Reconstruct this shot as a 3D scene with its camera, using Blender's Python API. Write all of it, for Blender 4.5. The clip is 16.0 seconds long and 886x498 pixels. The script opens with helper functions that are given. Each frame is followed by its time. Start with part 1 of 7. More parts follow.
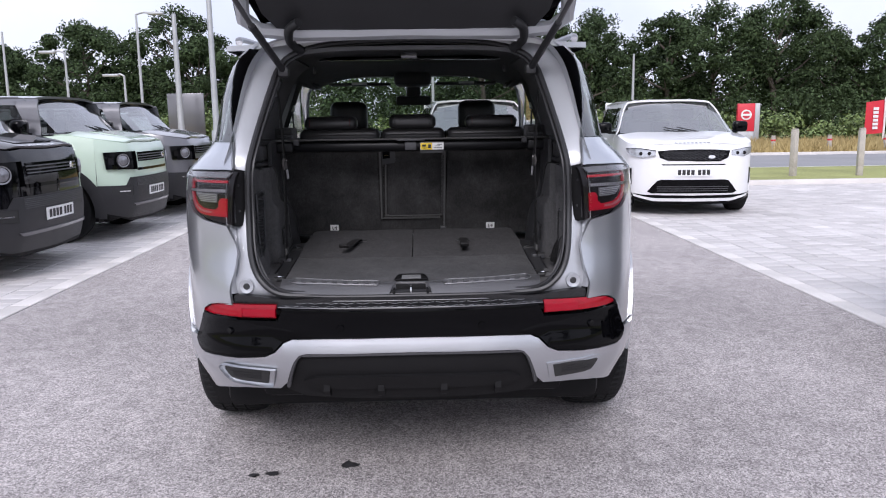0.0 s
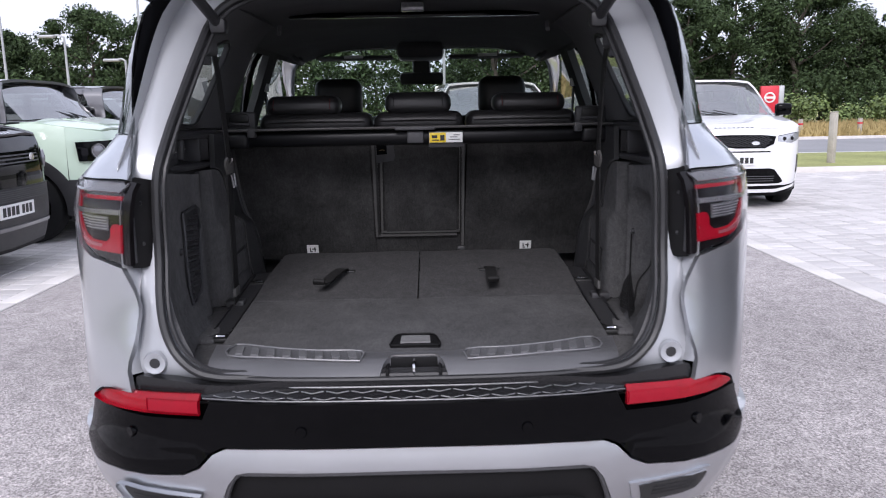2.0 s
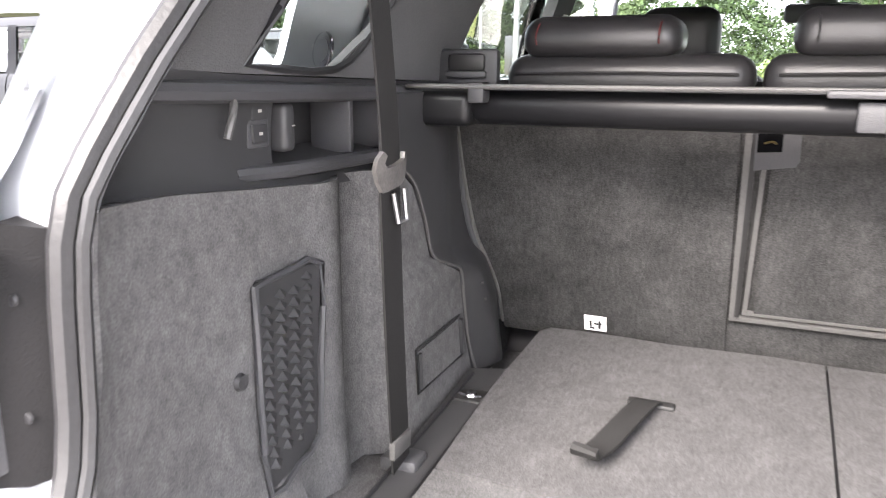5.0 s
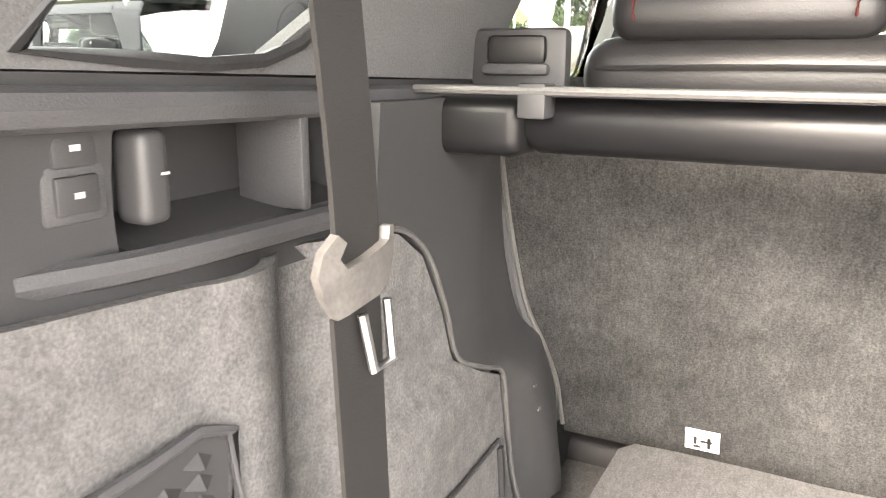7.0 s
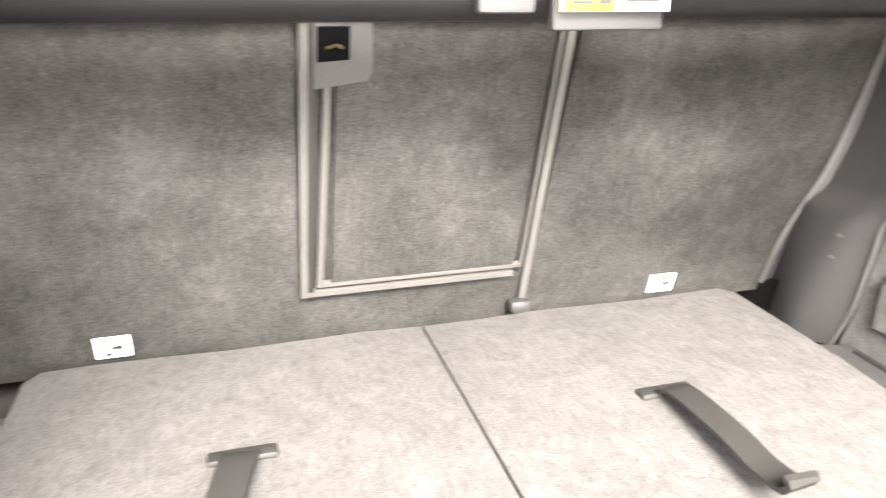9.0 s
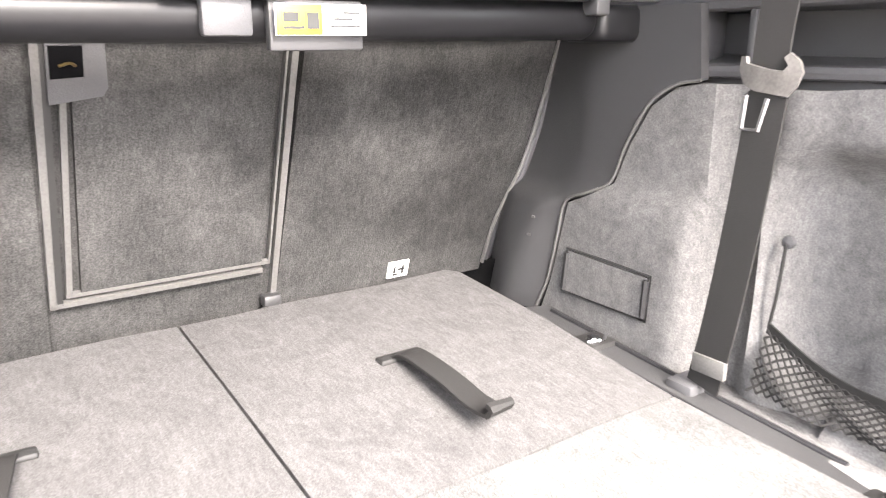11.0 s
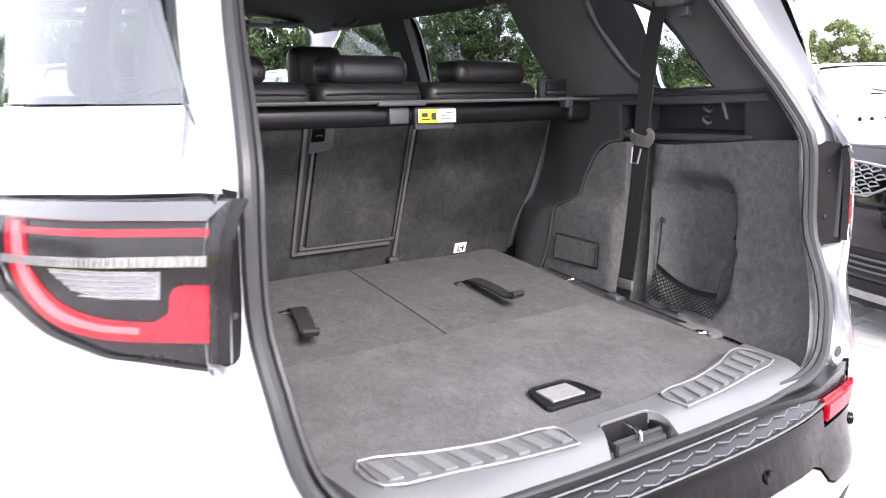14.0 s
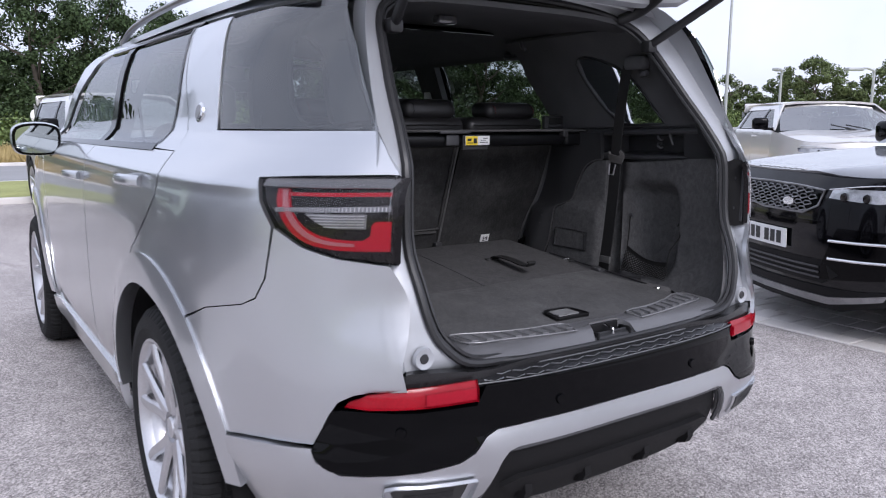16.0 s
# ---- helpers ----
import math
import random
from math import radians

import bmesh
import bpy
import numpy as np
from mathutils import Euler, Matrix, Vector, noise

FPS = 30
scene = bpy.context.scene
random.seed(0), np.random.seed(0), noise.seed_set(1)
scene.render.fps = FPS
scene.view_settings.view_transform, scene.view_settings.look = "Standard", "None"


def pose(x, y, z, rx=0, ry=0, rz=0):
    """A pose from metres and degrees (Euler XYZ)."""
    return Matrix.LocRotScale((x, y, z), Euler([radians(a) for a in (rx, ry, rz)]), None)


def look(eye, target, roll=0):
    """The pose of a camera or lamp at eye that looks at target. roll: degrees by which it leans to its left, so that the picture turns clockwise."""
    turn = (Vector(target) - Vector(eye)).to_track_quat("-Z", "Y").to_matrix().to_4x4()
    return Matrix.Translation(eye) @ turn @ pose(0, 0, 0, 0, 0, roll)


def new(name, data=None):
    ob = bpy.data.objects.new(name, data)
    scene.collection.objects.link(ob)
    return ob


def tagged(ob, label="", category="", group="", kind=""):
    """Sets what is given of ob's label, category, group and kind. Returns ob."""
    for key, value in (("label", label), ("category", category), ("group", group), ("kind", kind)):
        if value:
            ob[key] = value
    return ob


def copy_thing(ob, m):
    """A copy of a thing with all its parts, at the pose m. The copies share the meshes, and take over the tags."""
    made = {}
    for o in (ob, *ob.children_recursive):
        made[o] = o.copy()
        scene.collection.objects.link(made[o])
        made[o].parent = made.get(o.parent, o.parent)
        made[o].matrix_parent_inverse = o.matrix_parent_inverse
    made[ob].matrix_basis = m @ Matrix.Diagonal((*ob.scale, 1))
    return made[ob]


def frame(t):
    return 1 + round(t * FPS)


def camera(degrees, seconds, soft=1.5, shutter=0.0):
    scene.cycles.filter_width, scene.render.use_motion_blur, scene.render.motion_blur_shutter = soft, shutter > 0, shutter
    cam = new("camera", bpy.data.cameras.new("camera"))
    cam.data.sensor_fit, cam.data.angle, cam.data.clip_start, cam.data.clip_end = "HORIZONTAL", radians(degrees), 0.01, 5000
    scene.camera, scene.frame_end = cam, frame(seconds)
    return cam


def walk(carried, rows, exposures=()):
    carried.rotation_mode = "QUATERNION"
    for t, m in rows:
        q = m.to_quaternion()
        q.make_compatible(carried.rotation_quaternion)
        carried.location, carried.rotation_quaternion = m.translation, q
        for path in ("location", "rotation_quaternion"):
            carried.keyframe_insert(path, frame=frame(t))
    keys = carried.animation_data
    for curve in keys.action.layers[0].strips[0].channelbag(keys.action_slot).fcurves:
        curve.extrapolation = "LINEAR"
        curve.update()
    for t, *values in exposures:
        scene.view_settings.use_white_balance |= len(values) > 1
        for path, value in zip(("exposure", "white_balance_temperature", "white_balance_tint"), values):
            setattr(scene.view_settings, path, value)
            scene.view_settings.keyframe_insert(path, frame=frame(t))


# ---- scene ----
cam = camera(60.6, 16.0, soft=1.1, shutter=0.4)
PATH = [
    (0, (0.043, -2.462, 1.323), (0.097, -0.489, 0.995), -0.8),
    (0.5, (0.047, -2.241, 1.316), (0.102, -0.270, 0.982), -0.8),
    (1, (0.026, -1.978, 1.321), (0.084, -0.008, 0.978), -0.9),
    (1.5, (0.035, -1.730, 1.312), (0.085, 0.238, 0.961), -1.1),
    (2, (0.050, -1.474, 1.312), (0.073, 0.492, 0.947), -1.1),
    (2.5, (0.018, -1.215, 1.308), (-0.007, 0.746, 0.916), -0.9),
    (3, (0.002, -0.965, 1.289), (-0.143, 0.985, 0.867), -0.5),
    (3.5, (0.014, -0.737, 1.274), (-0.296, 1.189, 0.832), -0.2),
    (4, (-0.019, -0.526, 1.263), (-0.513, 1.360, 0.817), 0.1),
    (4.5, (-0.062, -0.332, 1.278), (-0.732, 1.499, 0.830), -0.0),
    (7, (-0.277, 0.253, 1.279), (-1.157, 1.985, 0.802), 0.3),
    (7.5, (-0.289, 0.284, 1.251), (-0.896, 2.121, 0.744), 0.2),
    (8, (-0.309, 0.247, 1.219), (-0.484, 2.167, 0.690), -0.0),
    (8.5, (-0.276, 0.217, 1.197), (-0.113, 2.136, 0.658), -0.1),
    (9, (-0.239, 0.230, 1.203), (0.316, 2.065, 0.632), -0.5),
    (9.5, (-0.186, 0.270, 1.182), (0.671, 1.984, 0.608), -0.7),
    (10, (-0.176, 0.258, 1.188), (0.876, 1.858, 0.610), -0.6),
    (12.3, (-0.493, -0.171, 1.263), (0.618, 1.414, 0.761), -0.2),
    (12.5, (-0.528, -0.207, 1.271), (0.580, 1.384, 0.779), -0.3),
    (13, (-0.614, -0.352, 1.272), (0.481, 1.260, 0.820), -0.4),
    (13.5, (-0.694, -0.496, 1.282), (0.376, 1.137, 0.851), -0.7),
    (14, (-0.844, -0.641, 1.277), (0.221, 1.003, 0.873), -0.6),
    (14.5, (-0.974, -0.765, 1.284), (0.093, 0.883, 0.901), -0.4),
    (15, (-1.104, -0.941, 1.281), (-0.027, 0.706, 0.923), -0.1),
    (15.5, (-1.246, -1.078, 1.280), (-0.154, 0.564, 0.945), 0.0),
    (16, (-1.429, -1.217, 1.282), (-0.321, 0.416, 0.955), 0.1),
]
EXPOSURES = [(0.0, 0.5, 5950, 18), (1.5, 0.5, 5950, 18), (2.0, 0.6, 5950, 18), (2.6, 0.92, 6050, 20), (3.0, 1.2, 6150, 22), (3.5, 1.98, 6200, 20), (4.0, 2.55, 6300, 17), (4.7, 3.3, 6500, 15), (7.0, 4.8, 7500, 12), (7.5, 4.5, 7500, 12), (8.0, 4.75, 7400, 12), (8.5, 4.75, 7250, 12), (10.0, 4.55, 6850, 12),
             (12.3, 4.3, 6700, 17), (13.0, 4.0, 6500, 17), (13.6, 3.35, 6350, 17), (14.2, 2.15, 6300, 16), (14.5, 1.5, 6300, 17), (15.0, 0.9, 6200, 17), (16.0, 0.55, 5850, 17)]
walk(cam, [(t, look(eye, target, roll)) for t, eye, target, roll in PATH], EXPOSURES)

# ---- sky and sun: a bright overcast morning ----
world = bpy.data.worlds.new("overcast_sky")
scene.world = world
world.use_nodes = True
wn, wl = world.node_tree.nodes, world.node_tree.links
sky = wn.new("ShaderNodeTexSky")
sky.sky_type, sky.sun_disc = "NISHITA", False
sky.sun_elevation, sky.sun_rotation = radians(38), radians(187.5)
sky.dust_density, sky.air_density = 4.0, 1.0
wn["Background"].inputs["Strength"].default_value = 0.10
clouds = wn.new("ShaderNodeTexNoise")
clouds.inputs["Scale"].default_value, clouds.inputs["Detail"].default_value = 2.2, 6.0
ramp = wn.new("ShaderNodeValToRGB")
ramp.color_ramp.elements[0].position, ramp.color_ramp.elements[0].color = 0.34, (6.2, 6.5, 7.2, 1)
ramp.color_ramp.elements[1].position, ramp.color_ramp.elements[1].color = 0.70, (9.8, 9.9, 10.2, 1)
veil = wn.new("ShaderNodeMix")
veil.data_type = "RGBA"
veil.inputs["Factor"].default_value = 0.82
wl.new(clouds.outputs["Fac"], ramp.inputs["Fac"])
wl.new(sky.outputs["Color"], veil.inputs[6])
wl.new(ramp.outputs["Color"], veil.inputs[7])
wl.new(veil.outputs[2], wn["Background"].inputs["Color"])

sun = new("sun", bpy.data.lights.new("sun", "SUN"))
sun.data.energy, sun.data.angle, sun.data.color = 1.5, radians(25), (1.0, 0.96, 0.9)
sun.matrix_world = look((-1.2, -9, 7.2), (0, 0, 0))
# ---- materials ----
def material(name, color, rough=0.5, metal=0.0, vary=0.15, scale=6.0, fine=120.0, bump=0.0, coat=0.0, stain=0.0, per_piece=0.0, spec=0.5, speck=0.0, brush=0.0, crisp=0.7, hard=0.14):
    """A surface with colour variation at two scales, roughness variation and fine relief."""
    m = bpy.data.materials.new(name)
    m.use_nodes = True
    n, l = m.node_tree.nodes, m.node_tree.links
    p = n["Principled BSDF"]
    p.inputs["Metallic"].default_value = metal
    p.inputs["Coat Weight"].default_value = coat
    p.inputs["Coat Roughness"].default_value = 0.04
    p.inputs["Specular IOR Level"].default_value = spec
    at = n.new("ShaderNodeTexCoord")
    big, small = n.new("ShaderNodeTexNoise"), n.new("ShaderNodeTexNoise")
    for tex, s, d in ((big, scale, 5.0), (small, fine, 3.0)):
        tex.inputs["Scale"].default_value, tex.inputs["Detail"].default_value = s, d
        l.new(at.outputs["Object"], tex.inputs["Vector"])
    both = n.new("ShaderNodeMath")
    both.operation = "MULTIPLY_ADD"
    both.inputs[1].default_value = 0.5
    half = n.new("ShaderNodeMath")
    half.operation = "MULTIPLY"
    half.inputs[1].default_value = 0.5
    l.new(small.outputs["Fac"], half.inputs[0])
    l.new(big.outputs["Fac"], both.inputs[0])
    l.new(half.outputs[0], both.inputs[2])
    r = n.new("ShaderNodeValToRGB")
    r.color_ramp.elements[0].position, r.color_ramp.elements[1].position = 0.32, 0.68
    r.color_ramp.elements[0].color = (*[c * (1 - vary) for c in color], 1)
    r.color_ramp.elements[1].color = (*[min(1, c * (1 + vary)) for c in color], 1)
    l.new(both.outputs[0], r.inputs["Fac"])
    out = r.outputs["Color"]
    if stain:
        s = n.new("ShaderNodeTexNoise")
        s.inputs["Scale"].default_value, s.inputs["Detail"].default_value, s.inputs["Roughness"].default_value = scale * 0.45, 8.0, 0.65
        l.new(at.outputs["Object"], s.inputs["Vector"])
        sr = n.new("ShaderNodeValToRGB")
        sr.color_ramp.elements[0].position, sr.color_ramp.elements[1].position = 0.40, 0.62
        sr.color_ramp.elements[0].color, sr.color_ramp.elements[1].color = (1 - stain,) * 3 + (1,), (1, 1, 1, 1)
        mx = n.new("ShaderNodeMix")
        mx.data_type, mx.blend_type = "RGBA", "MULTIPLY"
        mx.inputs["Factor"].default_value = 1.0
        l.new(s.outputs["Fac"], sr.inputs["Fac"])
        l.new(out, mx.inputs[6])
        l.new(sr.outputs["Color"], mx.inputs[7])
        out = mx.outputs[2]
    if speck:
        st = n.new("ShaderNodeTexNoise")
        st.inputs["Scale"].default_value, st.inputs["Detail"].default_value, st.inputs["Roughness"].default_value = fine, 5.0, crisp
        l.new(at.outputs["Object"], st.inputs["Vector"])
        sp = n.new("ShaderNodeMapRange")
        sp.inputs["From Min"].default_value, sp.inputs["From Max"].default_value = 0.5 - hard, 0.5 + hard
        sp.inputs["To Min"].default_value, sp.inputs["To Max"].default_value = 1 - speck, 1 + speck
        l.new(st.outputs["Fac"], sp.inputs["Value"])
        mx = n.new("ShaderNodeMix")
        mx.data_type, mx.blend_type = "RGBA", "MULTIPLY"
        mx.inputs["Factor"].default_value = 1.0
        l.new(out, mx.inputs[6])
        l.new(sp.outputs["Result"], mx.inputs[7])
        out = mx.outputs[2]
    if brush:
        # pile brushed this way and that: long fine streaks and soft scuffed patches
        mp = n.new("ShaderNodeMapping")
        mp.inputs["Rotation"].default_value, mp.inputs["Scale"].default_value = (0.5, 0.3, 0.6), (1.0, 0.3, 0.3)
        l.new(at.outputs["Object"], mp.inputs["Vector"])
        for vec, s_, d_, r_, w_, k_ in ((mp.outputs["Vector"], 190.0, 3.0, 0.6, 0.0, brush), (at.outputs["Object"], 19.0, 7.0, 0.72, 1.6, brush * 1.25)):
            bt = n.new("ShaderNodeTexNoise")
            for key, val in (("Scale", s_), ("Detail", d_), ("Roughness", r_), ("Distortion", w_)):
                bt.inputs[key].default_value = val
            l.new(vec, bt.inputs["Vector"])
            bp = n.new("ShaderNodeMapRange")
            bp.inputs["From Min"].default_value, bp.inputs["From Max"].default_value = 0.33, 0.67
            bp.inputs["To Min"].default_value, bp.inputs["To Max"].default_value = 1 - k_, 1 + k_
            l.new(bt.outputs["Fac"], bp.inputs["Value"])
            mx = n.new("ShaderNodeMix")
            mx.data_type, mx.blend_type = "RGBA", "MULTIPLY"
            mx.inputs["Factor"].default_value = 1.0
            l.new(out, mx.inputs[6])
            l.new(bp.outputs["Result"], mx.inputs[7])
            out = mx.outputs[2]
    if per_piece:
        info = n.new("ShaderNodeObjectInfo")
        geo = n.new("ShaderNodeNewGeometry")
        add = n.new("ShaderNodeMath")
        add.operation = "ADD"
        wrap = n.new("ShaderNodeMath")
        wrap.operation = "FRACT"
        l.new(info.outputs["Random"], add.inputs[0])
        l.new(geo.outputs["Random Per Island"], add.inputs[1])
        l.new(add.outputs[0], wrap.inputs[0])
        ir = n.new("ShaderNodeMapRange")
        ir.inputs["To Min"].default_value, ir.inputs["To Max"].default_value = 1 - per_piece, 1 + per_piece
        l.new(wrap.outputs[0], ir.inputs["Value"])
        mx = n.new("ShaderNodeMix")
        mx.data_type, mx.blend_type = "RGBA", "MULTIPLY"
        mx.inputs["Factor"].default_value = 1.0
        l.new(out, mx.inputs[6])
        l.new(ir.outputs["Result"], mx.inputs[7])
        out = mx.outputs[2]
    l.new(out, p.inputs["Base Color"])
    rr = n.new("ShaderNodeMapRange")
    rr.inputs["To Min"].default_value, rr.inputs["To Max"].default_value = max(0.02, rough * 0.85), min(1, rough * 1.15)
    l.new(big.outputs["Fac"], rr.inputs["Value"])
    l.new(rr.outputs["Result"], p.inputs["Roughness"])
    if bump:
        b = n.new("ShaderNodeBump")
        b.inputs["Strength"].default_value, b.inputs["Distance"].default_value = min(1.0, bump), 0.002
        l.new(small.outputs["Fac"], b.inputs["Height"])
        l.new(b.outputs["Normal"], p.inputs["Normal"])
    return m


def aggregate(name, color, size=0.006, spread=0.55, rough=0.9):
    """Rolled asphalt: small stones of mixed tone set in dark binder, with soft worn patches."""
    m = bpy.data.materials.new(name)
    m.use_nodes = True
    n, l = m.node_tree.nodes, m.node_tree.links
    p = n["Principled BSDF"]
    p.inputs["Roughness"].default_value, p.inputs["Specular IOR Level"].default_value = rough, 0.2
    at = n.new("ShaderNodeTexCoord")
    tone = None
    heights = []
    for k, (cell, low, high) in enumerate(((size, 1 - spread, 1 + spread), (size * 0.42, 1 - spread * 0.7, 1 + spread * 0.7))):
        v = n.new("ShaderNodeTexVoronoi")
        v.inputs["Scale"].default_value, v.inputs["Randomness"].default_value = 1 / cell, 1.0
        l.new(at.outputs["Object"], v.inputs["Vector"])
        sep = n.new("ShaderNodeSeparateColor")
        l.new(v.outputs["Color"], sep.inputs["Color"])
        r = n.new("ShaderNodeMapRange")
        r.inputs["To Min"].default_value, r.inputs["To Max"].default_value = low, high
        l.new(sep.outputs["Red"], r.inputs["Value"])
        heights.append(v.outputs["Distance"])
        if tone is None:
            tone = r.outputs["Result"]
        else:
            x = n.new("ShaderNodeMath")
            x.operation = "MULTIPLY"
            l.new(tone, x.inputs[0])
            l.new(r.outputs["Result"], x.inputs[1])
            tone = x.outputs[0]
    for scale, detail, low, high in ((0.55, 5.0, 0.84, 1.14), (9.0, 6.0, 0.88, 1.12)):
        t = n.new("ShaderNodeTexNoise")
        t.inputs["Scale"].default_value, t.inputs["Detail"].default_value = scale, detail
        l.new(at.outputs["Object"], t.inputs["Vector"])
        r = n.new("ShaderNodeMapRange")
        r.inputs["From Min"].default_value, r.inputs["From Max"].default_value = 0.32, 0.68
        r.inputs["To Min"].default_value, r.inputs["To Max"].default_value = low, high
        l.new(t.outputs["Fac"], r.inputs["Value"])
        x = n.new("ShaderNodeMath")
        x.operation = "MULTIPLY"
        l.new(tone, x.inputs[0])
        l.new(r.outputs["Result"], x.inputs[1])
        tone = x.outputs[0]
    mix = n.new("ShaderNodeMix")
    mix.data_type, mix.blend_type = "RGBA", "MULTIPLY"
    mix.inputs["Factor"].default_value = 1.0
    mix.inputs[6].default_value = (*color, 1)
    l.new(tone, mix.inputs[7])
    l.new(mix.outputs[2], p.inputs["Base Color"])
    b = n.new("ShaderNodeBump")
    b.invert = True
    b.inputs["Strength"].default_value, b.inputs["Distance"].default_value = 0.35, 0.002
    l.new(heights[0], b.inputs["Height"])
    l.new(b.outputs["Normal"], p.inputs["Normal"])
    return m


def paint(name, color, metal=0.0, rough=0.3, flake=0.0):
    """Car paint under clear lacquer; flake: metallic sparkle."""
    m = material(name, color, rough=rough, metal=metal, vary=0.03 + flake, scale=3.0, fine=900.0, coat=1.0)
    return m


def glass(name, tint, rough=0.0, ior=1.5):
    """Thin tinted glass: clear through the pane, gloss by the angle."""
    m = bpy.data.materials.new(name)
    m.use_nodes = True
    n, l = m.node_tree.nodes, m.node_tree.links
    n.remove(n["Principled BSDF"])
    t, g, f, x = n.new("ShaderNodeBsdfTransparent"), n.new("ShaderNodeBsdfGlossy"), n.new("ShaderNodeLayerWeight"), n.new("ShaderNodeMixShader")
    t.inputs["Color"].default_value = (*tint, 1)
    g.inputs["Roughness"].default_value = rough
    # the same gloss from either side of the pane
    f.inputs["Blend"].default_value = 0.5
    base = ((ior - 1) / (ior + 1)) ** 2
    power, mix = n.new("ShaderNodeMath"), n.new("ShaderNodeMath")
    power.operation, mix.operation = "POWER", "MULTIPLY_ADD"
    power.inputs[1].default_value = 5.0
    mix.inputs[1].default_value, mix.inputs[2].default_value = 1 - base, base
    l.new(f.outputs["Facing"], power.inputs[0])
    l.new(power.outputs[0], mix.inputs[0])
    l.new(mix.outputs[0], x.inputs[0])
    l.new(t.outputs[0], x.inputs[1])
    l.new(g.outputs[0], x.inputs[2])
    l.new(x.outputs[0], n["Material Output"].inputs["Surface"])
    return m


SILVER = paint("silver_metallic_paint", (0.52, 0.532, 0.555), metal=0.95, rough=0.34, flake=0.02)
# the body's own silver, its tone shifted for the light on the boot frame
JAMB = paint("silver_toned_for_light", (0.40, 0.412, 0.435), metal=0.25, rough=0.38)
BLACKGLOSS = material("gloss_black", (0.0015, 0.0015, 0.002), rough=0.04, vary=0.1, spec=0.15)
PLASTIC = material("black_grained_plastic", (0.019, 0.019, 0.021), rough=0.45, vary=0.2, fine=700, bump=0.35)
PLASTIC_GREY = material("dark_grey_plastic", (0.06, 0.06, 0.064), rough=0.45, vary=0.15, fine=600, bump=0.3)
PLASTIC_IN = material("boot_lining_plastic", (0.040, 0.040, 0.042), rough=0.48, vary=0.2, fine=1300, bump=0.14)
SILLGREY = material("grey_sill_plastic", (0.115, 0.115, 0.12), rough=0.30, vary=0.18, fine=900, bump=0.15)
PALEPAINT = paint("pale_champagne_paint", (0.62, 0.60, 0.58), metal=0.3, rough=0.3)
TRIM_LIGHT = material("worn_grey_trim", (0.092, 0.09, 0.088), rough=0.45, vary=0.25, fine=300, bump=0.1)
VALANCE = material("textured_black_valance", (0.009, 0.0088, 0.0093), spec=0.17, rough=0.6, vary=0.25, fine=500, bump=0.4)
PADBLACK = material("satin_black_step", (0.014, 0.014, 0.015), rough=0.26, vary=0.2, fine=400, bump=0.15, spec=0.5)
BLIND = material("black_blind_cover", (0.008, 0.008, 0.009), rough=0.36, vary=0.2, fine=900, bump=0.05, spec=0.3)
WORNRIDGE = material("worn_bright_ridge", (0.15, 0.15, 0.155), rough=0.32, metal=0.3, vary=0.3, scale=40, fine=300)
RUBBER = material("seal_rubber", (0.021, 0.021, 0.0225), rough=0.45, vary=0.2, fine=200, bump=0.2)
TYRE = material("tyre_rubber", (0.014, 0.014, 0.0145), spec=0.25, rough=0.8, vary=0.3, scale=12, fine=150, bump=0.3, stain=0.2)
CARPET = material("charcoal_carpet", (0.103, 0.102, 0.103), rough=0.97, vary=0.24, scale=9, fine=430, bump=0.45, stain=0.14, spec=0.1, speck=0.16, brush=0.10)
CARPET_PANEL = material("rear_floor_carpet", (0.076, 0.0745, 0.0755), rough=0.97, vary=0.12, scale=16, fine=430, bump=0.45, spec=0.1, speck=0.16, brush=0.12)
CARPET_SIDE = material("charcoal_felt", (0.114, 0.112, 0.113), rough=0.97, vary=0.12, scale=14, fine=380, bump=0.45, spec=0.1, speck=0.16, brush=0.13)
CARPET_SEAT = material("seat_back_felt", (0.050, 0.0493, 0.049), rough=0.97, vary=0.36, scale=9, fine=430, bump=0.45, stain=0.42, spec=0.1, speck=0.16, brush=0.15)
LEATHER = material("black_leather", (0.02, 0.019, 0.02), rough=0.38, vary=0.2, scale=14, fine=520, bump=0.14)
HEADLINER = material("black_headliner_cloth", (0.10, 0.10, 0.103), rough=0.95, vary=0.2, fine=500, bump=0.4, spec=0.1)
WEB = material("seat_belt_webbing", (0.021, 0.0205, 0.0205), rough=0.7, vary=0.2, fine=900, bump=0.2, spec=0.22)
STITCH = material("red_stitching", (0.09, 0.012, 0.012), rough=0.7, fine=300)
SHADEBLACK = material("recess_shade", (0.0025, 0.0025, 0.003), rough=0.8, vary=0.2, spec=0.05)
BRASS = material("dull_brass", (0.16, 0.115, 0.05), rough=0.4, metal=0.8, vary=0.2, fine=300)
CHROME = material("bright_chrome", (0.72, 0.72, 0.73), rough=0.12, metal=1.0, vary=0.05)
STEEL = material("scuffed_aluminium", (0.30, 0.30, 0.31), rough=0.38, metal=0.9, vary=0.25, scale=18, fine=300, bump=0.15)
TREAD = material("ribbed_tread_plate", (0.20, 0.20, 0.205), rough=0.36, metal=0.25, vary=0.25, scale=22, fine=300, bump=0.12)
ALLOY_WORN = material("pale_worn_trim", (0.095, 0.09, 0.087), rough=0.4, vary=0.3, scale=40, fine=300, bump=0.1)
